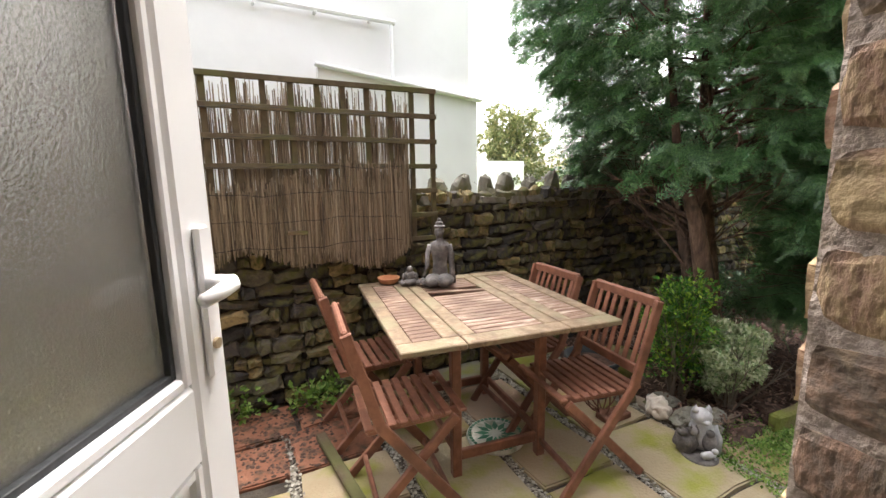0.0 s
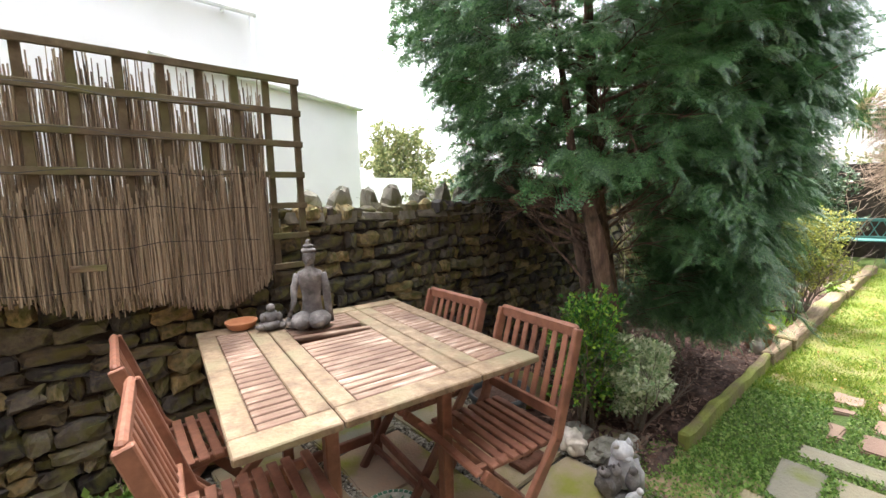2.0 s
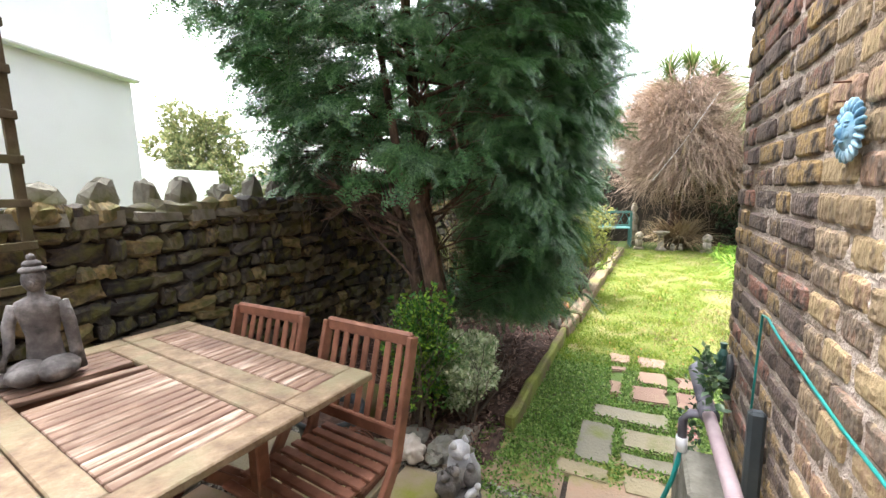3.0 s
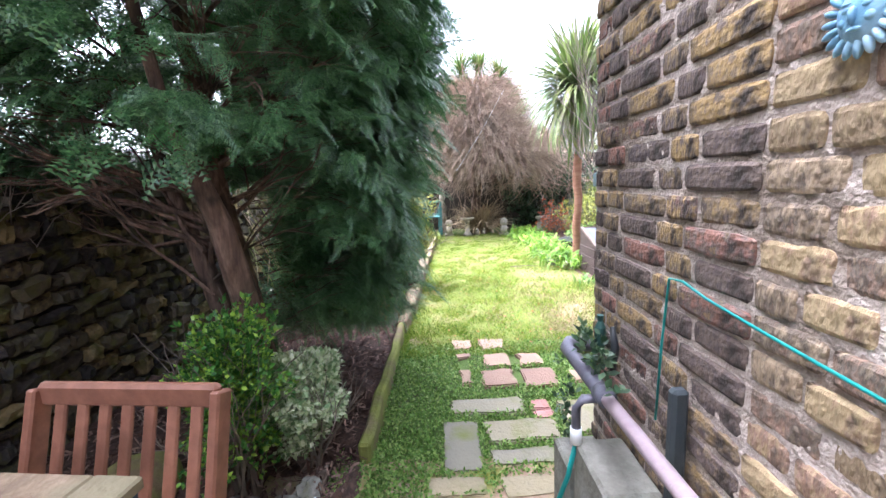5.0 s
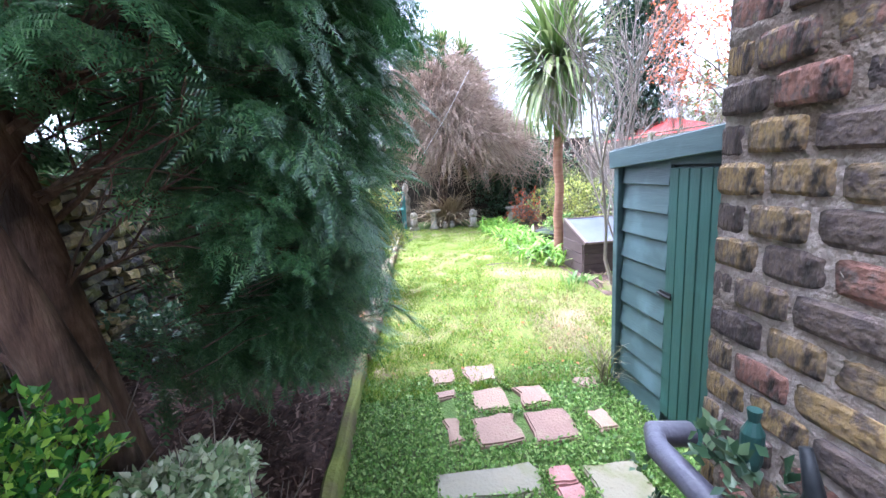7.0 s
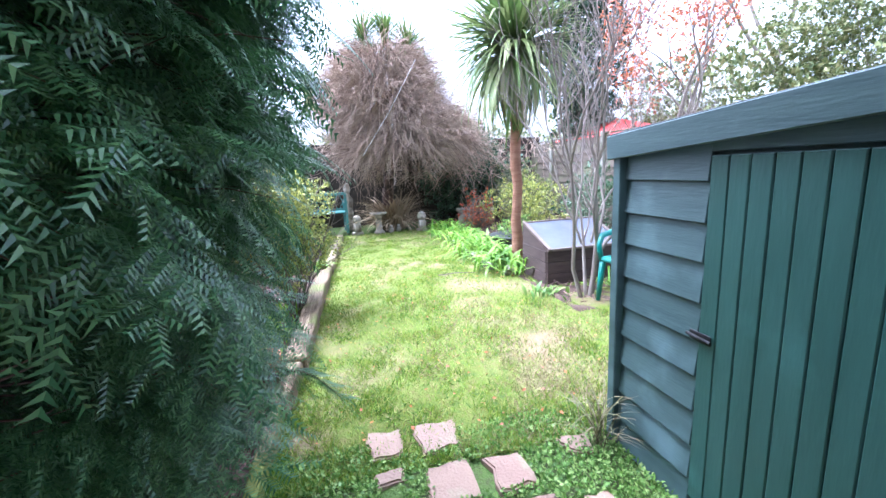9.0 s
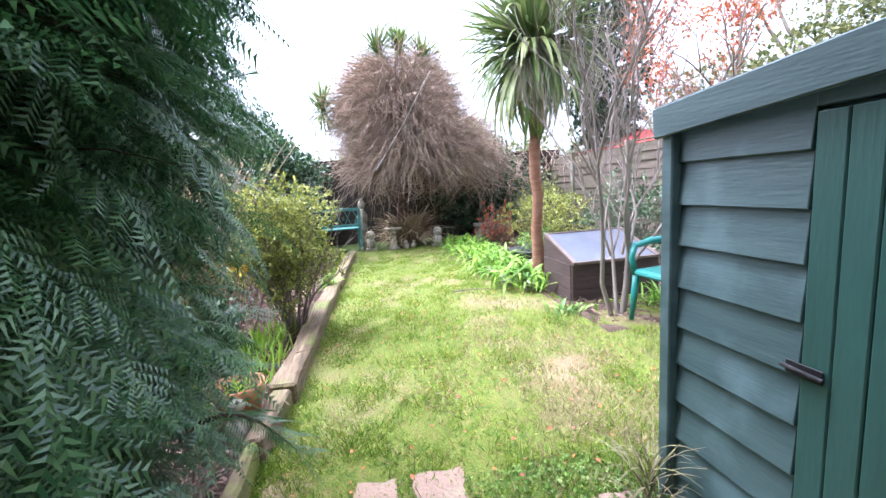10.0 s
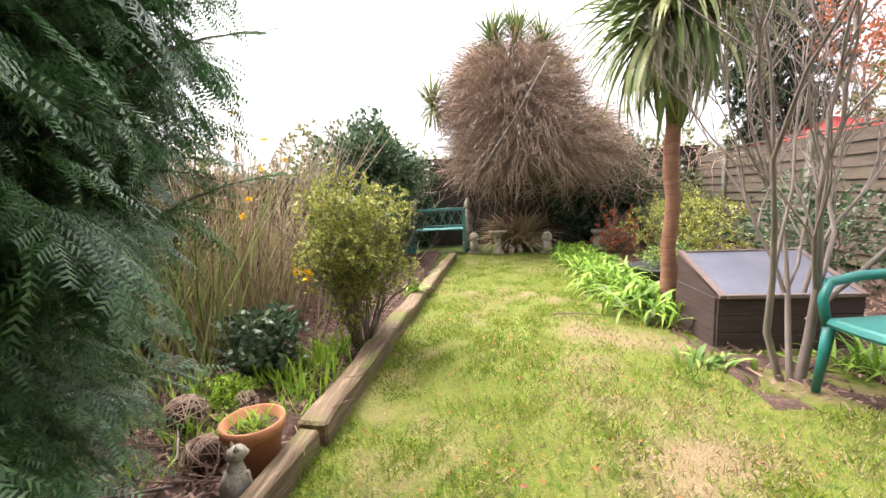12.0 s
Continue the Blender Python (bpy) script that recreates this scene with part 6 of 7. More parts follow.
def teal_bench():
    t = empty("teal_bench", (12.45, 2.5, 0), 95, "faded teal wooden bench with a lattice back", "bench")
    for x, y in ((-0.45, -0.2), (0.45, -0.2), (-0.45, 0.22), (0.45, 0.22)):
        part("leg", box(bmesh.new(), (x - 0.025, y - 0.025, 0), (x + 0.025, y + 0.025, 0.75 if y > 0 else 0.55), 0.004), M_TEALWOOD, t)
    for k in range(5):
        part("seat_slat", bar(bmesh.new(), (-0.45, -0.19 + 0.09 * k, 0.4), (0.45, -0.19 + 0.09 * k, 0.4), 0.07, 0.02, 0.003), M_TEALWOOD, t)
    part("top_rail", bar(bmesh.new(), (-0.47, 0.22, 0.76), (0.47, 0.22, 0.76), 0.03, 0.05, 0.004), M_TEALWOOD, t)
    part("lower_rail", bar(bmesh.new(), (-0.45, 0.22, 0.47), (0.45, 0.22, 0.47), 0.03, 0.04, 0.004), M_TEALWOOD, t)
    for k in range(6):
        x = -0.4 + 0.16 * k
        part("lattice_bar", bar(bmesh.new(), (x - 0.06, 0.22, 0.48), (x + 0.06, 0.22, 0.74), 0.012, 0.022, 0.002, (0, 1, 0)), M_TEALWOOD, t)
        part("lattice_bar", bar(bmesh.new(), (x + 0.06, 0.234, 0.48), (x - 0.06, 0.234, 0.74), 0.012, 0.022, 0.002, (0, 1, 0)), M_TEALWOOD, t)
    for s in (-0.46, 0.46):
        part("armrest", bar(bmesh.new(), (s, -0.24, 0.56), (s, 0.24, 0.58), 0.05, 0.025, 0.005), M_TEALWOOD, t)


teal_bench()
bm = bmesh.new()
lathe(bm, [(0.14, 0), (0.12, 0.25), (0.1, 0.42), (0.13, 0.6), (0.06, 0.7), (0.05, 0.74)], n=16, sy=0.8)
lump(bm, (0, 0, 0.82), (0.07, 0.07, 0.09), 0.1, 3)
lump(bm, (0.0, 0, 0.91), (0.045, 0.045, 0.035), 0.1, 2)
bm.transform(pose(12.75, 1.98, 0.0))
tagged(part("garden_statue", bm, M_PALESTONE, None, "pale weathered standing garden statue by the teal bench", True), category="statue")
tagged(part("teal_box", box(bmesh.new(), (12.0, 2.95, 0), (12.5, 3.5, 0.78), 0.02), M_TEALWOOD, None, "faded teal storage box beside the bench"), category="storage box")
bm = lathe(bmesh.new(), [(0.16, 0), (0.17, 0.2), (0.15, 0.24), (0.2, 0.28), (0.2, 0.33), (0.17, 0.33), (0.001, 0.3)], (12.1, -0.3, 0), 20, cap=False)
tagged(part("stone_urn", bm, M_PALESTONE, None, "squat pale stone urn at the end of the bulbs", True), category="urn")
bm = bmesh.new()
for k in range(9):
    a = rc.uniform(-0.5, 0.5)
    tube(bm, [(0, 0.05 * k - 0.2, 0), (0.05 * a, 0.05 * k - 0.2 + 0.1 * a, 0.2), (0.1 * a, 0.05 * k - 0.2 + 0.25 * a, rc.uniform(0.3, 0.62))], [0.07, 0.05, 0.006], 6)
bm.transform(pose(11.9, -0.55, 0))
tagged(part("driftwood_stump", bm, M_STRAWWOOD, None, "splintered pale brown tree stump in the side bed"), category="tree stump")
bm = lathe(bmesh.new(), [(0.3, 0), (0.36, 0.16), (0.38, 0.18), (0.34, 0.18), (0.001, 0.14)], (9.5, -0.25, 0), 28, sx=1.0, cap=False)
tagged(part("black_tub", bm, M_BLACKPLASTIC, None, "wide black plastic tub in the side bed", True), category="tub")
leafy_bush("tub_plant", (9.5, -0.25, 0.25), (0.28, 0.28, 0.16), 900, 0.04, L_WEED, "low leafy plant in the black tub", "plant", seed=46, stems=5)
for x, y, s in ((8.75, 0.16, 0.11), (8.15, 0.42, 0.07), (8.6, -1.2, 0.14), (8.0, -1.3, 0.12), (9.0, -1.0, 0.1)):
    bm = lump(bmesh.new(), (x, y, s * 0.6), (s, s * 0.8, s * 0.9), 0.5, 3)
    tagged(part("bed_rock", bm, M_PALESTONE, None, "pale rough rock standing in the side bed"), category="rock")

tagged(part("loose_plank", bar(bmesh.new(), (2.33, 3.5, 0.03), (2.43, 2.75, 0.03), 0.05, 0.03, 0.005), M_TRELLIS, None, "dark weathered plank lying on the patio"), category="plank")
leafy_bush("moss_cushion", (4.25, 2.38, 0.0), (0.2, 0.13, 0.04), 2600, 0.014, L_WEED, "bright green weed cushion at the edge of the patio", "moss", seed=62, stems=0, cluster=8)
ledge = [(4.2, 2.72, 0.11), (4.32, 2.66, 0.08)]
for x, y, q in ledge:
    tagged(part("mossy_kerb_stone", lump(bmesh.new(), (x, y, 0.03), (q, q * 0.6, 0.05), 0.4, 3), M_COPE, None, "flat mossy stone along the mulch bed"), category="stone")

# house wall: plaques, hose, pipes, planters
WY = BRICK_Y + 0.012
pq = empty("sun_plaque", (3.41, WY, 1.39), 0, "pale blue glazed sun face plaque on the brick wall", "wall plaque")
M_BLUE = mat("pale_blue_glaze", ((0.07, 0.2, 0.36), (0.2, 0.38, 0.52), (0.36, 0.52, 0.62)), 0.35, 18, 0.3, 60, spec=0.5)
bm = lump(bmesh.new(), (0, 0.004, 0), (0.032, 0.013, 0.036), 0.05, 3)
lump(bm, (0, 0.018, -0.002), (0.0045, 0.006, 0.011), 0, 2)
lump(bm, (0, 0.0145, -0.018), (0.01, 0.004, 0.003), 0, 2)
for q in (-1, 1):
    lump(bm, (q * 0.012, 0.0135, 0.007), (0.007, 0.004, 0.004), 0, 2)
    lump(bm, (q * 0.012, 0.014, 0.014), (0.009, 0.003, 0.002), 0, 2)
    lump(bm, (q * 0.016, 0.012, -0.007), (0.007, 0.005, 0.007), 0, 2)
part("face", bm, M_BLUE, pq, smooth=True)
for k in range(20):
    a = k * 18
    bm = lump(bmesh.new(), (0.039, 0.006, 0), (0.014, 0.006, 0.0052), 0.1, 2)
    bm.transform(pose(0, 0, 0, 0, a, 0))
    part("ray", bm, M_BLUE, pq, smooth=True)
owl = empty("owl_plaque", (3.24, WY, 1.36), 0, "off-white ceramic owl-shaped hanging plaque on the brick wall", "wall plaque")
M_CERAMIC = mat("off_white_glaze", ((0.3, 0.28, 0.27), (0.52, 0.49, 0.47)), 0.45, 45, 0.5, 70, spec=0.5)
bm = lump(bmesh.new(), (0, 0.005, -0.012), (0.021, 0.009, 0.045), 0.06, 3)
lump(bm, (0, 0.006, 0.036), (0.022, 0.009, 0.02), 0.04, 3)
for s in (-1, 1):
    bar(bm, (s * 0.01, 0.006, 0.046), (s * 0.023, 0.006, 0.066), 0.006, 0.012, 0.003, (1, 0, 0))
    lump(bm, (s * 0.0095, 0.015, 0.038), (0.008, 0.003, 0.008), 0, 2)
    for k in range(7):
        lump(bm, (s * (0.019 - 0.0012 * abs(k - 2)), 0.011, 0.014 - 0.008 * k), (0.0032, 0.0032, 0.0036), 0, 1)
lathe(bm, [(0.0035, 0), (0.0005, 0.009)], (0, 0.016, 0.026), 6)
part("body", bm, M_CERAMIC, owl, smooth=True)
part("belly", lump(bmesh.new(), (0.001, 0.0125, -0.002), (0.0095, 0.004, 0.018), 0, 3), mat("orange_red_glaze", ((0.5, 0.09, 0.02), (0.6, 0.14, 0.03)), 0.3, 30, 0.1, 60, spec=0.5), owl, "orange-red glazed patch", True)
part("belly_tip", lump(bmesh.new(), (0.001, 0.0115, -0.027), (0.008, 0.004, 0.014), 0, 3), mat("leaf_green_glaze", ((0.1, 0.25, 0.04), (0.16, 0.32, 0.06)), 0.3, 30, 0.1, 60, spec=0.5), owl, "green glazed patch", True)
bm = bmesh.new()
for k in range(9):
    lump(bm, (0, 0.004, 0.07 + 0.006 * k), (0.0035, 0.0035, 0.0035), 0, 1)
tagged(part("bead_chain", bm, M_PIPE, owl, "beaded hanging chain"), kind="stuff")
for x, z in ((3.46, 1.475), (3.44, 1.44), (3.245, 1.47)):
    tagged(part("nail", tube(bmesh.new(), [(x, BRICK_Y - 0.01, z), (x - 0.004, BRICK_Y + 0.03, z + 0.002)], 0.0018, 6), M_RUST, None, "rusty nail in the brick wall"), category="nail")
bm = tube(bmesh.new(), [(3.82, WY + 0.01, 0.6), (3.81, WY + 0.008, 0.8), (3.79, WY + 0.008, 0.97), (3.74, WY + 0.008, 0.975), (3.66, WY + 0.008, 0.96), (3.5, WY + 0.01, 0.945), (3.3, WY + 0.012, 0.93), (3.16, WY + 0.012, 0.925), (2.9, WY + 0.01, 0.9), (2.6, WY + 0.01, 0.88)], 0.003, 8)
tagged(part("garden_hose", bm, M_HOSE, None, "thin turquoise hose draped along the brick wall", True), category="hose")
dp = empty("wall_pipe", (4.3, 1.66, 0.6), 0, "grey waste pipe with a faded lilac length along the wall", "pipe")
part("grey_pipe", tube(bmesh.new(), [(0.02, -0.1, -0.01), (0.02, -0.02, 0), (-0.02, 0, 0), (-0.36, 0.0, 0.0)], [0.026, 0.027, 0.024, 0.024], 12), M_PIPE, dp, "grey metal pipe with an elbow", True)
part("lilac_pipe", tube(bmesh.new(), [(-0.36, 0, 0.0), (-1.7, 0.0, 0.015)], 0.019, 12), M_PIPELILAC, dp, "faded lilac pipe", True)
part("collar", tube(bmesh.new(), [(-0.33, 0, 0), (-0.38, 0, 0)], 0.028, 12), M_PIPE, dp, "grey pipe collar", True)
tap = empty("garden_tap", (4.0, 1.7, 0.5), 0, "silvery garden tap with a green hose end", "tap")
part("spout", tube(bmesh.new(), [(0, -0.08, 0.06), (0, 0, 0.06), (0, 0.02, 0.03), (0, 0.02, -0.03)], 0.014, 10), M_PIPE, tap, smooth=True)
part("connector", tube(bmesh.new(), [(0, 0.02, -0.03), (0, 0.02, -0.08)], 0.018, 10), M_UPVC, tap, "pale hose connector", True)
part("hose_tail", tube(bmesh.new(), [(0, 0.02, -0.08), (0.01, 0.04, -0.2), (0.04, 0.08, -0.36), (0.1, 0.1, -0.48)], 0.008, 8), M_HOSE, tap, "green hose tail", True)
for x0, x1, z in ((3.78, 4.02, 0.42), (4.08, 4.24, 0.28)):
    tagged(part("concrete_block", box(bmesh.new(), (x0, BRICK_Y + 0.012, -0.03), (x1, BRICK_Y + 0.16, z), 0.01), M_COPE, None, "mossy concrete block against the brick wall"), category="concrete block")
tagged(part("slate_post", box(bmesh.new(), (3.7, BRICK_Y + 0.012, 0.45), (3.73, BRICK_Y + 0.05, 0.74), 0.008), M_RUBBERGREY, None, "dark upright slate post by the pipe"), category="post")
bm = lathe(bmesh.new(), [(0.012, 0), (0.017, 0.02), (0.017, 0.07), (0.008, 0.09), (0.011, 0.11)], (4.13, 1.6, 0.66), 14)
tagged(part("green_bottle", bm, M_SHEDDOOR, None, "green bottle standing on the wall pipe"), category="bottle")
bm = tube(bmesh.new(), [(4.04, 1.6, 0.63), (4.03, 1.595, 0.7), (4.05, 1.595, 0.76)], [0.013, 0.013, 0.008], 8)
tagged(part("gardening_glove", bm, M_BLACKPLASTIC, None, "dark hand tool with an orange tip on the pipe", True), category="garden tool")
leafy_bush("trailing_ivy", (4.05, 1.64, 0.66), (0.16, 0.04, 0.07), 170, 0.035, L_IVY, "trailing ivy over the wall pipe", "ivy", seed=50, stems=0)
leafy_bush("trailing_ivy", (4.3, 1.66, 0.38), (0.04, 0.04, 0.2), 120, 0.03, L_IVY, "trailing ivy beside the brick corner", "ivy", seed=51, stems=0)
tagged(part("washing_line", tube(bmesh.new(), [(11.3, 1.68, 1.4), (11.3, 1.2, 2.08), (11.3, 0.7, 2.9)], 0.0035, 5), M_UPVC, None, "thin pale cord hanging across the vine-covered palm"), category="washing line")
# ---- stone wall, bricks, paving: the pieces ----
def piece_mesh(name, size, rough, material, seed, worn=0.09):
    """A stone or brick with worn, uneven sides, seen face towards +y... about its middle."""
    bm = bmesh.new()
    bmesh.ops.create_cube(bm, size=1)
    bmesh.ops.bevel(bm, geom=bm.edges[:], offset=worn, segments=1, affect="EDGES")
    r = random.Random(seed)
    for vv in bm.verts:
        vv.co = Vector((vv.co.x * size[0], vv.co.y * size[1], vv.co.z * size[2]))
        vv.co += Vector((r.uniform(-1, 1), r.uniform(-1, 1), r.uniform(-1, 1))) * rough
    me = bpy.data.meshes.new(name)
    bm.to_mesh(me)
    bm.free()
    me.materials.append(material)
    return me


def worn_block(name, size, rough, material, seed, round_by=0.1, nx=6, nz=4):
    """A brick or rough stone: a pitted, chipped face on both long sides with a rounded rim."""
    r = random.Random(seed)
    bm = bmesh.new()
    grids = []
    for sgn in (-1, 1):
        g = []
        for j in range(nz + 1):
            for i in range(nx + 1):
                u, w = [math.copysign(1 - (1 - abs(t)) ** 1.8, t) for t in (2 * i / nx - 1, 2 * j / nz - 1)]
                rim = max(abs(u) ** 12, abs(w) ** 6)
                corner = (abs(u) * abs(w)) ** 4
                y = sgn * (0.5 - round_by * rim)
                c = Vector((u * (0.5 - 0.03 * corner) * size[0], y * size[1], w * (0.5 - 0.06 * corner) * size[2]))
                k = rough * (1.6 if i in (0, nx) or j in (0, nz) else 1.0)
                c += Vector((r.uniform(-1, 1), 0.8 * r.uniform(-1, 1), r.uniform(-1, 1))) * k
                g.append(bm.verts.new(c))
        grids.append(g)
        for j in range(nz):
            for i in range(nx):
                q = [g[j * (nx + 1) + i], g[j * (nx + 1) + i + 1], g[(j + 1) * (nx + 1) + i + 1], g[(j + 1) * (nx + 1) + i]]
                bm.faces.new(q if sgn < 0 else q[::-1])
    ring = [i for i in range(nx + 1)] + [(j + 1) * (nx + 1) - 1 for j in range(1, nz + 1)] + [nz * (nx + 1) + i for i in range(nx - 1, -1, -1)] + [j * (nx + 1) for j in range(nz - 1, 0, -1)]
    for k, i in enumerate(ring):
        j = ring[(k + 1) % len(ring)]
        bm.faces.new((grids[0][j], grids[0][i], grids[1][i], grids[1][j]))
    bmesh.ops.recalc_face_normals(bm, faces=bm.faces[:])
    me = bpy.data.meshes.new(name)
    bm.to_mesh(me)
    bm.free()
    me.materials.append(material)
    return me


def lay(name, meshes, places, near, far_material, parent, stuff):
    """places: (matrix, nearness). The nearest become objects of their own, the rest one mesh."""
    places = sorted(places, key=lambda q: q[1])
    for m, _ in places[:near]:
        ob = new(name, meshes[R.randrange(len(meshes))])
        ob.parent = parent
        ob.matrix_basis = m
    rest = places[near:]
    if rest:
        co, fs, off = [], [], 0
        for m, _ in rest:
            me = meshes[R.randrange(len(meshes))]
            co += [tuple(m @ v.co) for v in me.vertices]
            fs += [[off + i for i in p.vertices] for p in me.polygons]
            off += len(me.vertices)
        me = bpy.data.meshes.new(stuff)
        me.from_pydata(co, [], fs)
        me.materials.append(far_material)
        ob = new(stuff, me)
        ob.parent = parent
        tagged(ob, kind="stuff")


def brick_run(start, end, z0, z1, face):
    """Flemish bond from start to end; face: which way it looks, x or y."""
    out = []
    H, J = 0.0655, 0.012
    row, z = 0, z0
    while z < z1:
        s = start - (0.16 if row % 2 else 0.0)
        k = row % 2
        while s < end:
            L = (0.212 if k % 2 == 0 else 0.102) + R.uniform(-0.008, 0.006)
            a, b = max(s, start), min(s + L, end)
            if b - a > 0.03:
                c = (a + b) / 2
                sc = (b - a)
                dz, dy, tilt = R.uniform(-0.003, 0.003), R.uniform(-0.006, 0.003), R.uniform(-0.5, 0.5)
                if face == "y":
                    m = pose(c, BRICK_Y - 0.02 + dy, z + H / 2 - J / 2 + dz, R.uniform(-0.8, 0.8), tilt, R.uniform(-0.8, 0.8)) @ Matrix.Diagonal((sc * 5, 1, 1, 1))
                    out.append((m, abs(z - 1.15) + 0.5 * abs(c - 3.5)))
                else:
                    m = pose(CORNER_X - 0.02 + dy, c, z + H / 2 - J / 2 + dz, 0, tilt, 90) @ Matrix.Diagonal((sc * 5, 1, 1, 1))
                    out.append((m, 1.0 + abs(z - 1)))
            s += L + J
            k += 1
        z += H
        row += 1
    return out


bricks = [worn_block("brick", (0.2, 0.05, 0.0535), 0.0011, M_BRICK, k, 0.08) for k in range(10)]
buffs = [worn_block("brick", (0.2, 0.05, 0.0535), 0.0011, M_BUFF, 20 + k, 0.08) for k in range(10)]
lay("brick", buffs, brick_run(2.455, 3.56, 0.0655 * 7 - 0.0095, 2.2, "y"), 150, M_BRICK_I, wall_house, "bricks")
lay("brick", bricks, brick_run(2.455, 3.56, -0.0095, 0.43, "y") + brick_run(2.455, 3.56, 0.0655 * 34 - 0.0095, 3.6, "y"), 0, M_BRICK_I, wall_house, "bricks")
lay("brick", bricks, brick_run(3.568, CORNER_X, -0.0095, 3.6, "y"), 150, M_BRICK_I, wall_house, "bricks")
lay("brick", bricks, brick_run(0.7, BRICK_Y - 0.04, 0.0, 3.0, "x"), 0, M_BRICK_I, wall_return, "bricks")
step = 0.009
nx, nz = int((CORNER_X - 2.47) / step), int(2.9 / step)
gx, gz = np.meshgrid(np.linspace(2.472, CORNER_X - 0.003, nx + 1), np.linspace(-0.02, 2.9, nz + 1))
depth = np.array([noise.noise(Vector((x * 26, z * 26, 0))) + 0.7 * noise.noise(Vector((x * 75, z * 75, 5))) + 0.25 * noise.noise(Vector((x * 5, z * 5, 9))) for x, z in zip(gx.ravel(), gz.ravel())])
ids = np.arange((nx + 1) * (nz + 1)).reshape(nz + 1, nx + 1)
quads = np.stack([ids[:-1, :-1], ids[1:, :-1], ids[1:, 1:], ids[:-1, 1:]], -1).reshape(-1, 4)
tagged(from_arrays("mortar_skim", np.stack([gx.ravel(), BRICK_Y - 0.0025 + 0.0048 * depth, gz.ravel()], 1), quads, M_MORTAR, wall_house), "crumbling pale lime mortar", kind="stuff")
JAMB = []
for row in range(40):
    z = 0.0655 * row + 0.028
    w = 0.1 if row % 2 else 0.2
    JAMB.append((pose(2.447, BRICK_Y - w / 2 - 0.015, z, 0, 0, 90) @ Matrix.Diagonal((w * 5, 1, 1, 1)), z))
wall_box("jamb_core", (2.434, 1.362, -0.02), (2.47, BRICK_Y - 0.01, 2.9), M_MORTAR, "lime mortar behind the door jamb bricks")
gy, gz = np.meshgrid(np.linspace(1.365, BRICK_Y - 0.013, 26), np.linspace(-0.02, 2.7, 300))
depth = np.array([noise.noise(Vector((3, y * 26, z * 26))) + 0.6 * noise.noise(Vector((9, y * 80, z * 80))) for y, z in zip(gy.ravel(), gz.ravel())])
ids = np.arange(26 * 300).reshape(300, 26)
quads = np.stack([ids[:-1, :-1], ids[:-1, 1:], ids[1:, 1:], ids[1:, :-1]], -1).reshape(-1, 4)
tagged(from_arrays("mortar_skim", np.stack([2.4275 + 0.005 * depth, gy.ravel(), gz.ravel()], 1), quads, M_MORTAR, wall_house), "crumbling pale lime mortar", kind="stuff")
lay("brick", buffs, JAMB, 40, M_BRICK_I, wall_house, "jamb_bricks")

stones = [worn_block("stone", (0.15, 0.1, 0.09), 0.0105, M_STONE, 50 + k, 0.2, 4, 3) for k in range(16)]
places = []
z = 0.0
while z < 1.2:
    h = R.uniform(0.062, 0.108)
    x = -2.0 + R.uniform(0, 0.1)
    while x < 11.8:
        w = R.choice((0.06, 0.08, 0.1, 0.13, 0.16, 0.2)) * R.uniform(0.85, 1.15)
        if x > 5.6:
            w *= 1.25
        hh = h * R.uniform(0.78, 1.08)
        m = pose(x + w / 2, STONE_Y + 0.03 + R.uniform(-0.022, 0.018), z + h / 2 + 0.008 * math.sin(5 * x), 0, R.uniform(-11, 11), R.uniform(-9, 9)) @ Matrix.Diagonal((w * 0.98 / 0.15, 1, hh * 1.0 / 0.09, 1))
        places.append((m, abs(x - 3.3) + 0.3 * abs(z - 0.8)))
        x += w
    z += h
lay("stone", stones, places, 300, M_STONE_I, wall_stone, "stones")
cap = []
x = -2.0
while x < 11.8:
    w = R.uniform(0.16, 0.34)
    cap.append((pose(x + w / 2, STONE_Y + 0.18, 1.215, R.uniform(-3, 3), R.uniform(-3, 3), R.uniform(-4, 4)) @ Matrix.Diagonal((w * 3.92, 1, 1, 1)), abs(x - 4)))
    x += w
copes = [piece_mesh("coping_stone", (0.25, 0.4, 0.06), 0.012, M_COPE, 80 + k) for k in range(6)]
lay("coping_stone", copes, cap, 60, M_COPE, wall_stone, "coping_stones")
up = []
x = 3.3
while x < 6.4:
    w = R.uniform(0.08, 0.2)
    up.append((pose(x + w / 2, STONE_Y + 0.3, 1.3, R.uniform(-8, 8), R.uniform(-20, 20), R.uniform(-30, 30)) @ Matrix.Diagonal((w * 5.6, 1, R.uniform(0.8, 1.4), 1)), x))
    x += w + R.uniform(0, 0.06)
uprights = [worn_block("upright_stone", (0.15, 0.1, 0.18), 0.012, M_COPE, 90 + k, 0.35, 4, 4) for k in range(8)]
for me in uprights:
    for vv in me.vertices:
        vv.co.x *= 1 - 0.5 * max(0, vv.co.z / 0.09) ** 2
lay("upright_stone", uprights, up, 40, M_COPE, wall_stone, "upright_stones")


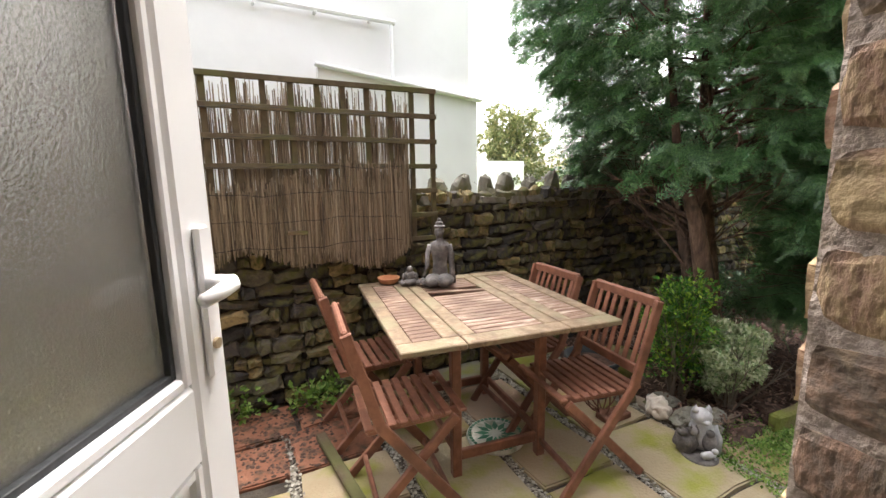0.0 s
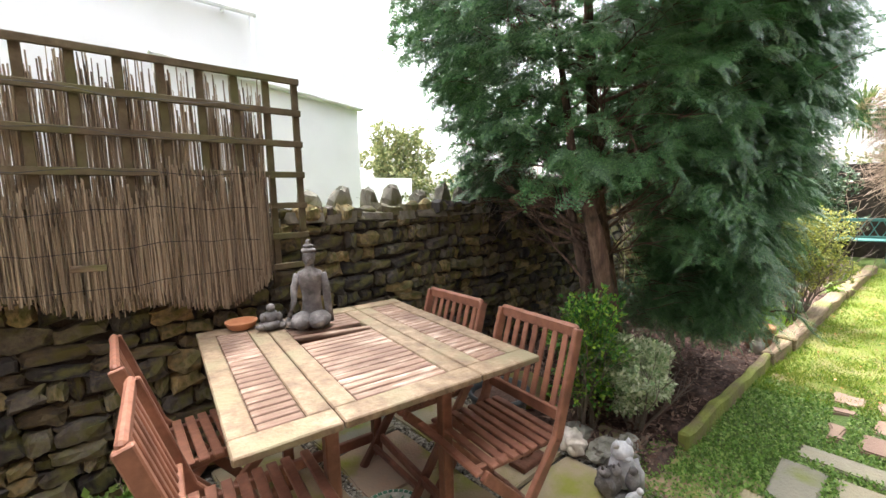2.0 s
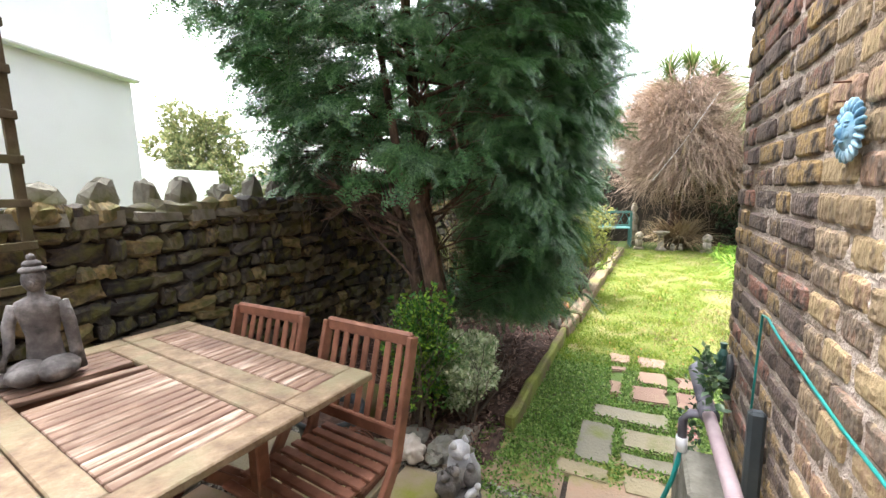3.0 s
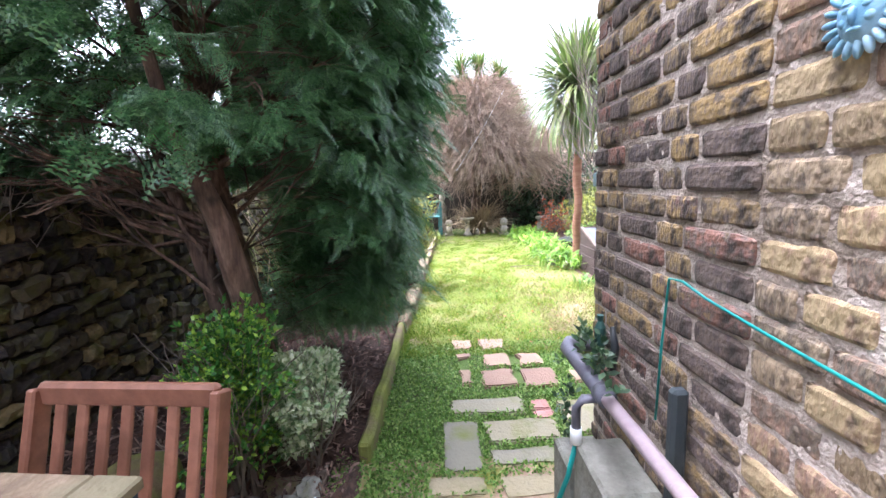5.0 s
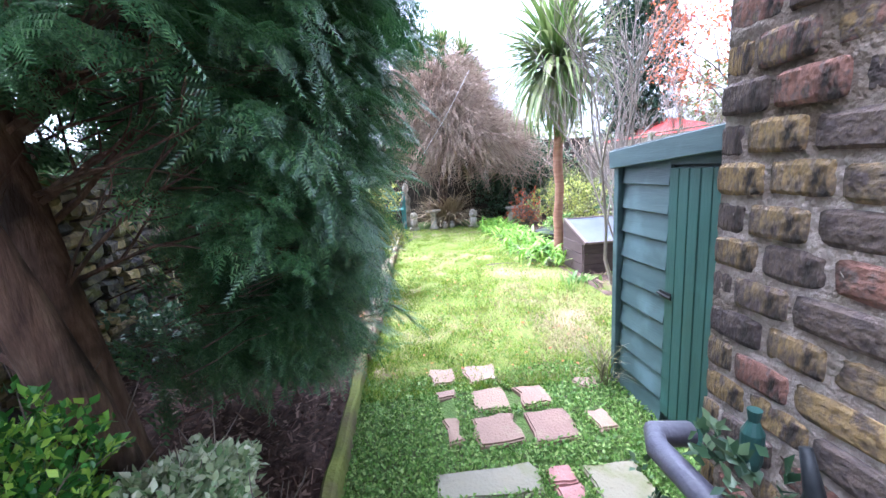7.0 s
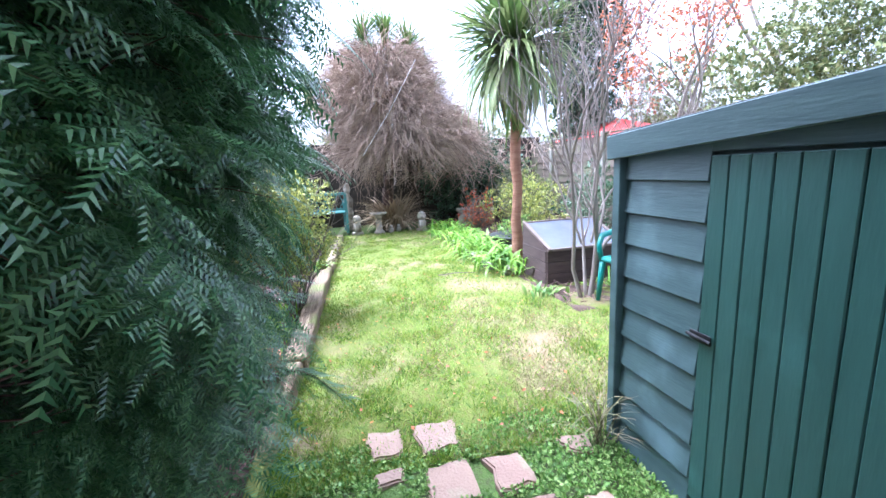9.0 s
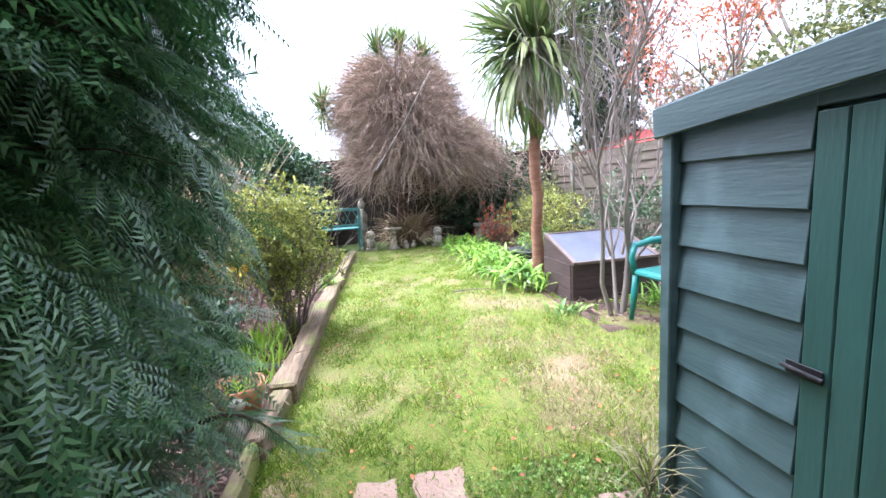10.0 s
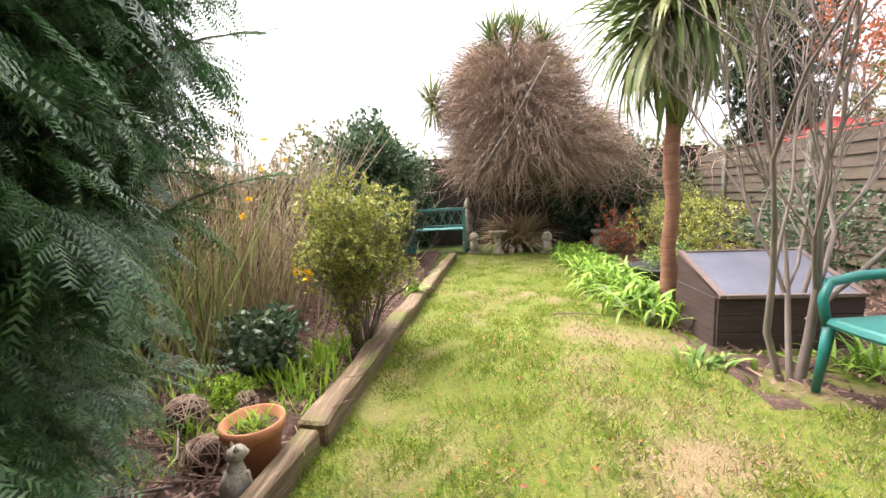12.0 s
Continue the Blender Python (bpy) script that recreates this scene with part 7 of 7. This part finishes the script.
def slab(name, corners, z0, z1, material, parent=None, label=""):
    """A flat stone with the given outline, its upper edge worn round."""
    bm = bmesh.new()
    lowv = [bm.verts.new((x, y, z0)) for x, y in corners]
    top = bm.faces.new(lowv)
    ext = bmesh.ops.extrude_face_region(bm, geom=[top])
    vs = [e for e in ext["geom"] if isinstance(e, bmesh.types.BMVert)]
    cx, cy = sum(c[0] for c in corners) / len(corners), sum(c[1] for c in corners) / len(corners)
    for vv in vs:
        vv.co.z = z1
    tf = [e for e in ext["geom"] if isinstance(e, bmesh.types.BMFace)]
    bmesh.ops.bevel(bm, geom=list({e for fc in tf for e in fc.edges}), offset=0.008, segments=2, affect="EDGES")
    bmesh.ops.recalc_face_normals(bm, faces=bm.faces[:])
    return part(name, bm, material, parent, label)


def rough_outline(x0, x1, y0, y1, wob, n=3):
    pts = []
    for i in range(n):
        pts.append((x0 + (x1 - x0) * i / n, y0))
    for i in range(n):
        pts.append((x1, y0 + (y1 - y0) * i / n))
    for i in range(n):
        pts.append((x1 - (x1 - x0) * i / n, y1))
    for i in range(n):
        pts.append((x0, y1 - (y1 - y0) * i / n))
    return [(x + R.uniform(-wob, wob), y + R.uniform(-wob, wob)) for x, y in pts]


patio = tagged(empty("patio", (0, 0, 0)), "mossy sandstone patio slabs with pebble-filled joints", kind="structure")
for i in range(7):
    xa = 1.24 + 0.48 * i
    y = 1.62 + 0.13 * (i % 3)
    while y < 3.95:
        ln = R.uniform(0.4, 0.56)
        if xa < 2.3 and y < 3.15 and y + ln > 3.3:
            slab("paver", rough_outline(xa, xa + 0.42, y, 3.28, 0.006), -0.03, 0.0, M_PAVER, patio)
        if not (xa < 2.3 and y + ln > 3.3):
            slab("paver", rough_outline(xa, xa + 0.42, y, min(y + ln, 3.98), 0.006), -0.03, R.uniform(-0.003, 0.003), M_PAVER, patio)
        y += ln + 0.025
for x0, x1, y0, y1 in ((1.72, 2.16, 3.3, 3.6), (2.19, 2.6, 3.3, 3.64), (1.74, 2.22, 3.63, 3.95), (2.25, 2.6, 3.66, 3.95)):
    slab("terracotta_paver", rough_outline(x0, x1, y0, y1, 0.01), -0.03, 0.004, M_TERRA, patio, "cracked orange terracotta paver")
n = 9000
px_ = np.concatenate([1.24 + 0.48 * RNG.integers(0, 7, n) - 0.03 + RNG.normal(size=n) * 0.017])
p = np.stack([px_, RNG.uniform(1.62, 3.95, n), RNG.uniform(-0.018, -0.004, n)], 1)
PEB = ([(1, 0, 0), (0.3, 0.9, 0), (-0.9, 0.5, 0), (-0.8, -0.6, 0), (0.4, -0.9, 0), (0.05, 0, 0.7)], [(0, 1, 5), (1, 2, 5), (2, 3, 5), (3, 4, 5), (4, 0, 5)])
tagged(strew("pebbles", PEB, p, unit(n) * np.array([1, 1, 0.02]), np.array([[0, 0, 1.0]]) + 0 * p, RNG.uniform(0.005, 0.011, n), M_PEBBLE), "small mixed pebbles in the patio joints", "pebbles", kind="stuff")

path_ = tagged(empty("stepping_path", (0, 0, 0)), "uneven stepping stones set in moss", kind="structure")
GREY = ((4.86, 5.01, 1.69, 2.08), (4.62, 4.79, 1.57, 1.91), (4.46, 4.57, 1.62, 1.92), (4.43, 4.79, 1.95, 2.13), (4.3, 4.4, 1.95, 2.2), (4.28, 4.4, 1.6, 1.9), (4.66, 4.95, 1.3, 1.51))
for x0, x1, y0, y1 in GREY:
    slab("stepping_slab", rough_outline(x0, x1, y0, y1, 0.012), -0.03, 0.008, M_GREYSLAB, path_)
for x0, x1, y0, y1 in ((4.88, 4.97, 1.55, 1.65), (4.79, 4.87, 1.55, 1.65)):
    slab("red_brick", rough_outline(x0, x1, y0, y1, 0.006), -0.03, 0.006, M_REDBRICK, path_, "pinkish red brick in the path")
for x0, x1, y0, y1 in ((5.69, 5.86, 1.91, 2.04), (5.67, 5.86, 1.66, 1.84), (5.54, 5.62, 1.91, 2.02), (5.39, 5.59, 1.68, 1.84), (5.39, 5.57, 1.45, 1.6), (5.18, 5.36, 1.94, 2.01), (5.14, 5.35, 1.68, 1.88), (5.12, 5.34, 1.43, 1.63),
                       (5.14, 5.3, 1.24, 1.34), (5.5, 5.6, 1.16, 1.27)):
    slab("stepping_stone", rough_outline(x0, x1, y0, y1, 0.014), -0.03, 0.012, M_STEP, path_)

# ---- grass, weeds, mulch ----
n = 230000
p = np.stack([5.6 + 6.35 * RNG.uniform(0, 1, n) ** 1.7, RNG.uniform(-0.3, 2.42, n), np.full(n, -0.006)], 1)
patch = np.sin(2.1 * p[:, 0] + 1) * np.sin(2.7 * p[:, 1]) + 0.6 * np.sin(5 * p[:, 0] + 4 * p[:, 1])
ok = (RNG.uniform(-1.6, 1.2, n) < patch + 0.5) & ~((p[:, 0] > 6.9) & (p[:, 1] < 0.3)) & ~((p[:, 0] > 8.3) & (p[:, 1] < 0.6))
p = p[ok]
m = len(p)
dry = (0.7 * np.sin(1.3 * p[:, 0] - 0.6) * np.cos(1.5 * (p[:, 1] - 0.9)) + 0.45 * np.sin(6 * p[:, 0] + 2 * p[:, 1]) * np.sin(7 * p[:, 1]) + RNG.normal(size=m) * 0.6 + 0.3 * (p[:, 1] < 1.4) - 0.4 * (p[:, 0] > 8.5)) > 0.85
dry &= (p[:, 1] < 1.9) | (RNG.uniform(0, 1, m) < 0.25)
pd = p[dry]
md = len(pd)
tagged(strew("dry_grass", BLADE, pd, unit(md, 0.35), unit(md), np.stack([RNG.uniform(0.003, 0.006, md), RNG.uniform(0.02, 0.06, md), np.full(md, 0.02)], 1), L_DRYGRASS), "straw coloured dry lawn grass", "grass", kind="stuff")
p = p[~dry]
m = len(p)
tall = 1 + 0.7 * (np.sin(9 * p[:, 0] + 3 * np.sin(4 * p[:, 1])) * np.sin(11 * p[:, 1] + 2 * np.sin(5 * p[:, 0])) > 0.3)
tagged(strew("grass", BLADE, p, unit(m, 0.8), unit(m), np.stack([RNG.uniform(0.003, 0.0065, m), RNG.uniform(0.014, 0.04, m) * tall, np.full(m, 0.02)], 1), L_GRASS), "short patchy lawn grass", "grass", kind="stuff")
n = 30000
p = np.stack([RNG.uniform(4.3, 5.8, n), RNG.uniform(1.05, 2.45, n), RNG.uniform(-0.008, 0.014, n)], 1)
q = np.concatenate([p, np.stack([RNG.uniform(4.0, 4.6, 2500), RNG.uniform(2.15, 2.6, 2500), RNG.uniform(0, 0.02, 2500)], 1)])
clear = np.ones(len(q), bool)
for x0, x1, y0, y1 in GREY + ((4.79, 4.97, 1.55, 1.65), (5.67, 5.86, 1.66, 2.04), (5.39, 5.59, 1.45, 1.84), (5.12, 5.36, 1.43, 1.88), (5.18, 5.62, 1.93, 2.02), (5.14, 5.3, 1.24, 1.34)):
    clear &= ~((q[:, 0] > x0 + 0.01) & (q[:, 0] < x1 - 0.01) & (q[:, 1] > y0 + 0.01) & (q[:, 1] < y1 - 0.01))
q = q[clear]
m = len(q)
tagged(strew("creeping_weeds", LEAF, q, unit(m, 0.6), unit(m, 1.5), RNG.uniform(0.01, 0.024, m), L_WEED), "low creeping green weeds", "weeds", kind="stuff")
n = 15000
p = np.stack([RNG.uniform(4.2, 9.5, n), RNG.uniform(2.5, 3.9, n), RNG.uniform(0.02, 0.065, n)], 1)
CHIP = ([(-0.5, 0, 0), (0.5, 0, 0.1), (0.4, 1, 0), (-0.4, 1, 0.1)], [(0, 1, 2, 3)])
tagged(strew("bark_chips", CHIP, p, unit(n) * np.array([1, 1, 0.3]), unit(n, 1.5), np.stack([RNG.uniform(0.004, 0.014, n), RNG.uniform(0.015, 0.06, n), np.full(n, 0.01)], 1), M_CHIP), "loose bark mulch and dry twigs", "mulch", kind="stuff")
p = np.stack([RNG.uniform(6.9, 12, 5000), RNG.uniform(-2.2, 0.3, 5000), RNG.uniform(0.0, 0.05, 5000)], 1)
tagged(strew("bark_chips", CHIP, p, unit(5000) * np.array([1, 1, 0.3]), unit(5000, 1.5), np.stack([RNG.uniform(0.005, 0.016, 5000), RNG.uniform(0.02, 0.08, 5000), np.full(5000, 0.01)], 1), M_CHIP), "loose mulch and dead twigs", "mulch", kind="stuff")
n = 500
p = np.stack([RNG.uniform(1.9, 2.4, n), RNG.uniform(3.3, 3.95, n), np.full(n, 0.004)], 1)
tagged(strew("leaf_litter", PEB, p, unit(n) * np.array([1, 1, 0.02]), np.array([[0, 0, 1.0]]) + 0 * p, RNG.uniform(0.004, 0.014, n), M_SOIL), "dark crumbs of leaf litter on the tile", "litter", kind="stuff")
n = 420
p = np.stack([RNG.uniform(5.9, 9.5, n), RNG.uniform(2.5, 3.6, n), RNG.uniform(0.03, 0.07, n)], 1)
tagged(strew("dead_stalks", ribbon(5, 21, 0.012), p, unit(n) * np.array([1, 1, 0.12]), unit(n, 1.0), RNG.uniform(0.12, 0.38, n), M_CHIP), "dry stalks lying on the bed", "dry stalks", kind="stuff")
n = 420
p = np.stack([RNG.uniform(5.7, 9.5, n), RNG.uniform(0.4, 2.3, n), RNG.uniform(0.012, 0.03, n)], 1)
tagged(strew("fallen_leaves", LEAF, p, unit(n) * np.array([1, 1, 0.2]), unit(n, 2.0), RNG.uniform(0.01, 0.03, n), L_RUSSET), "small fallen brown leaves on the lawn", "fallen leaves", kind="stuff")
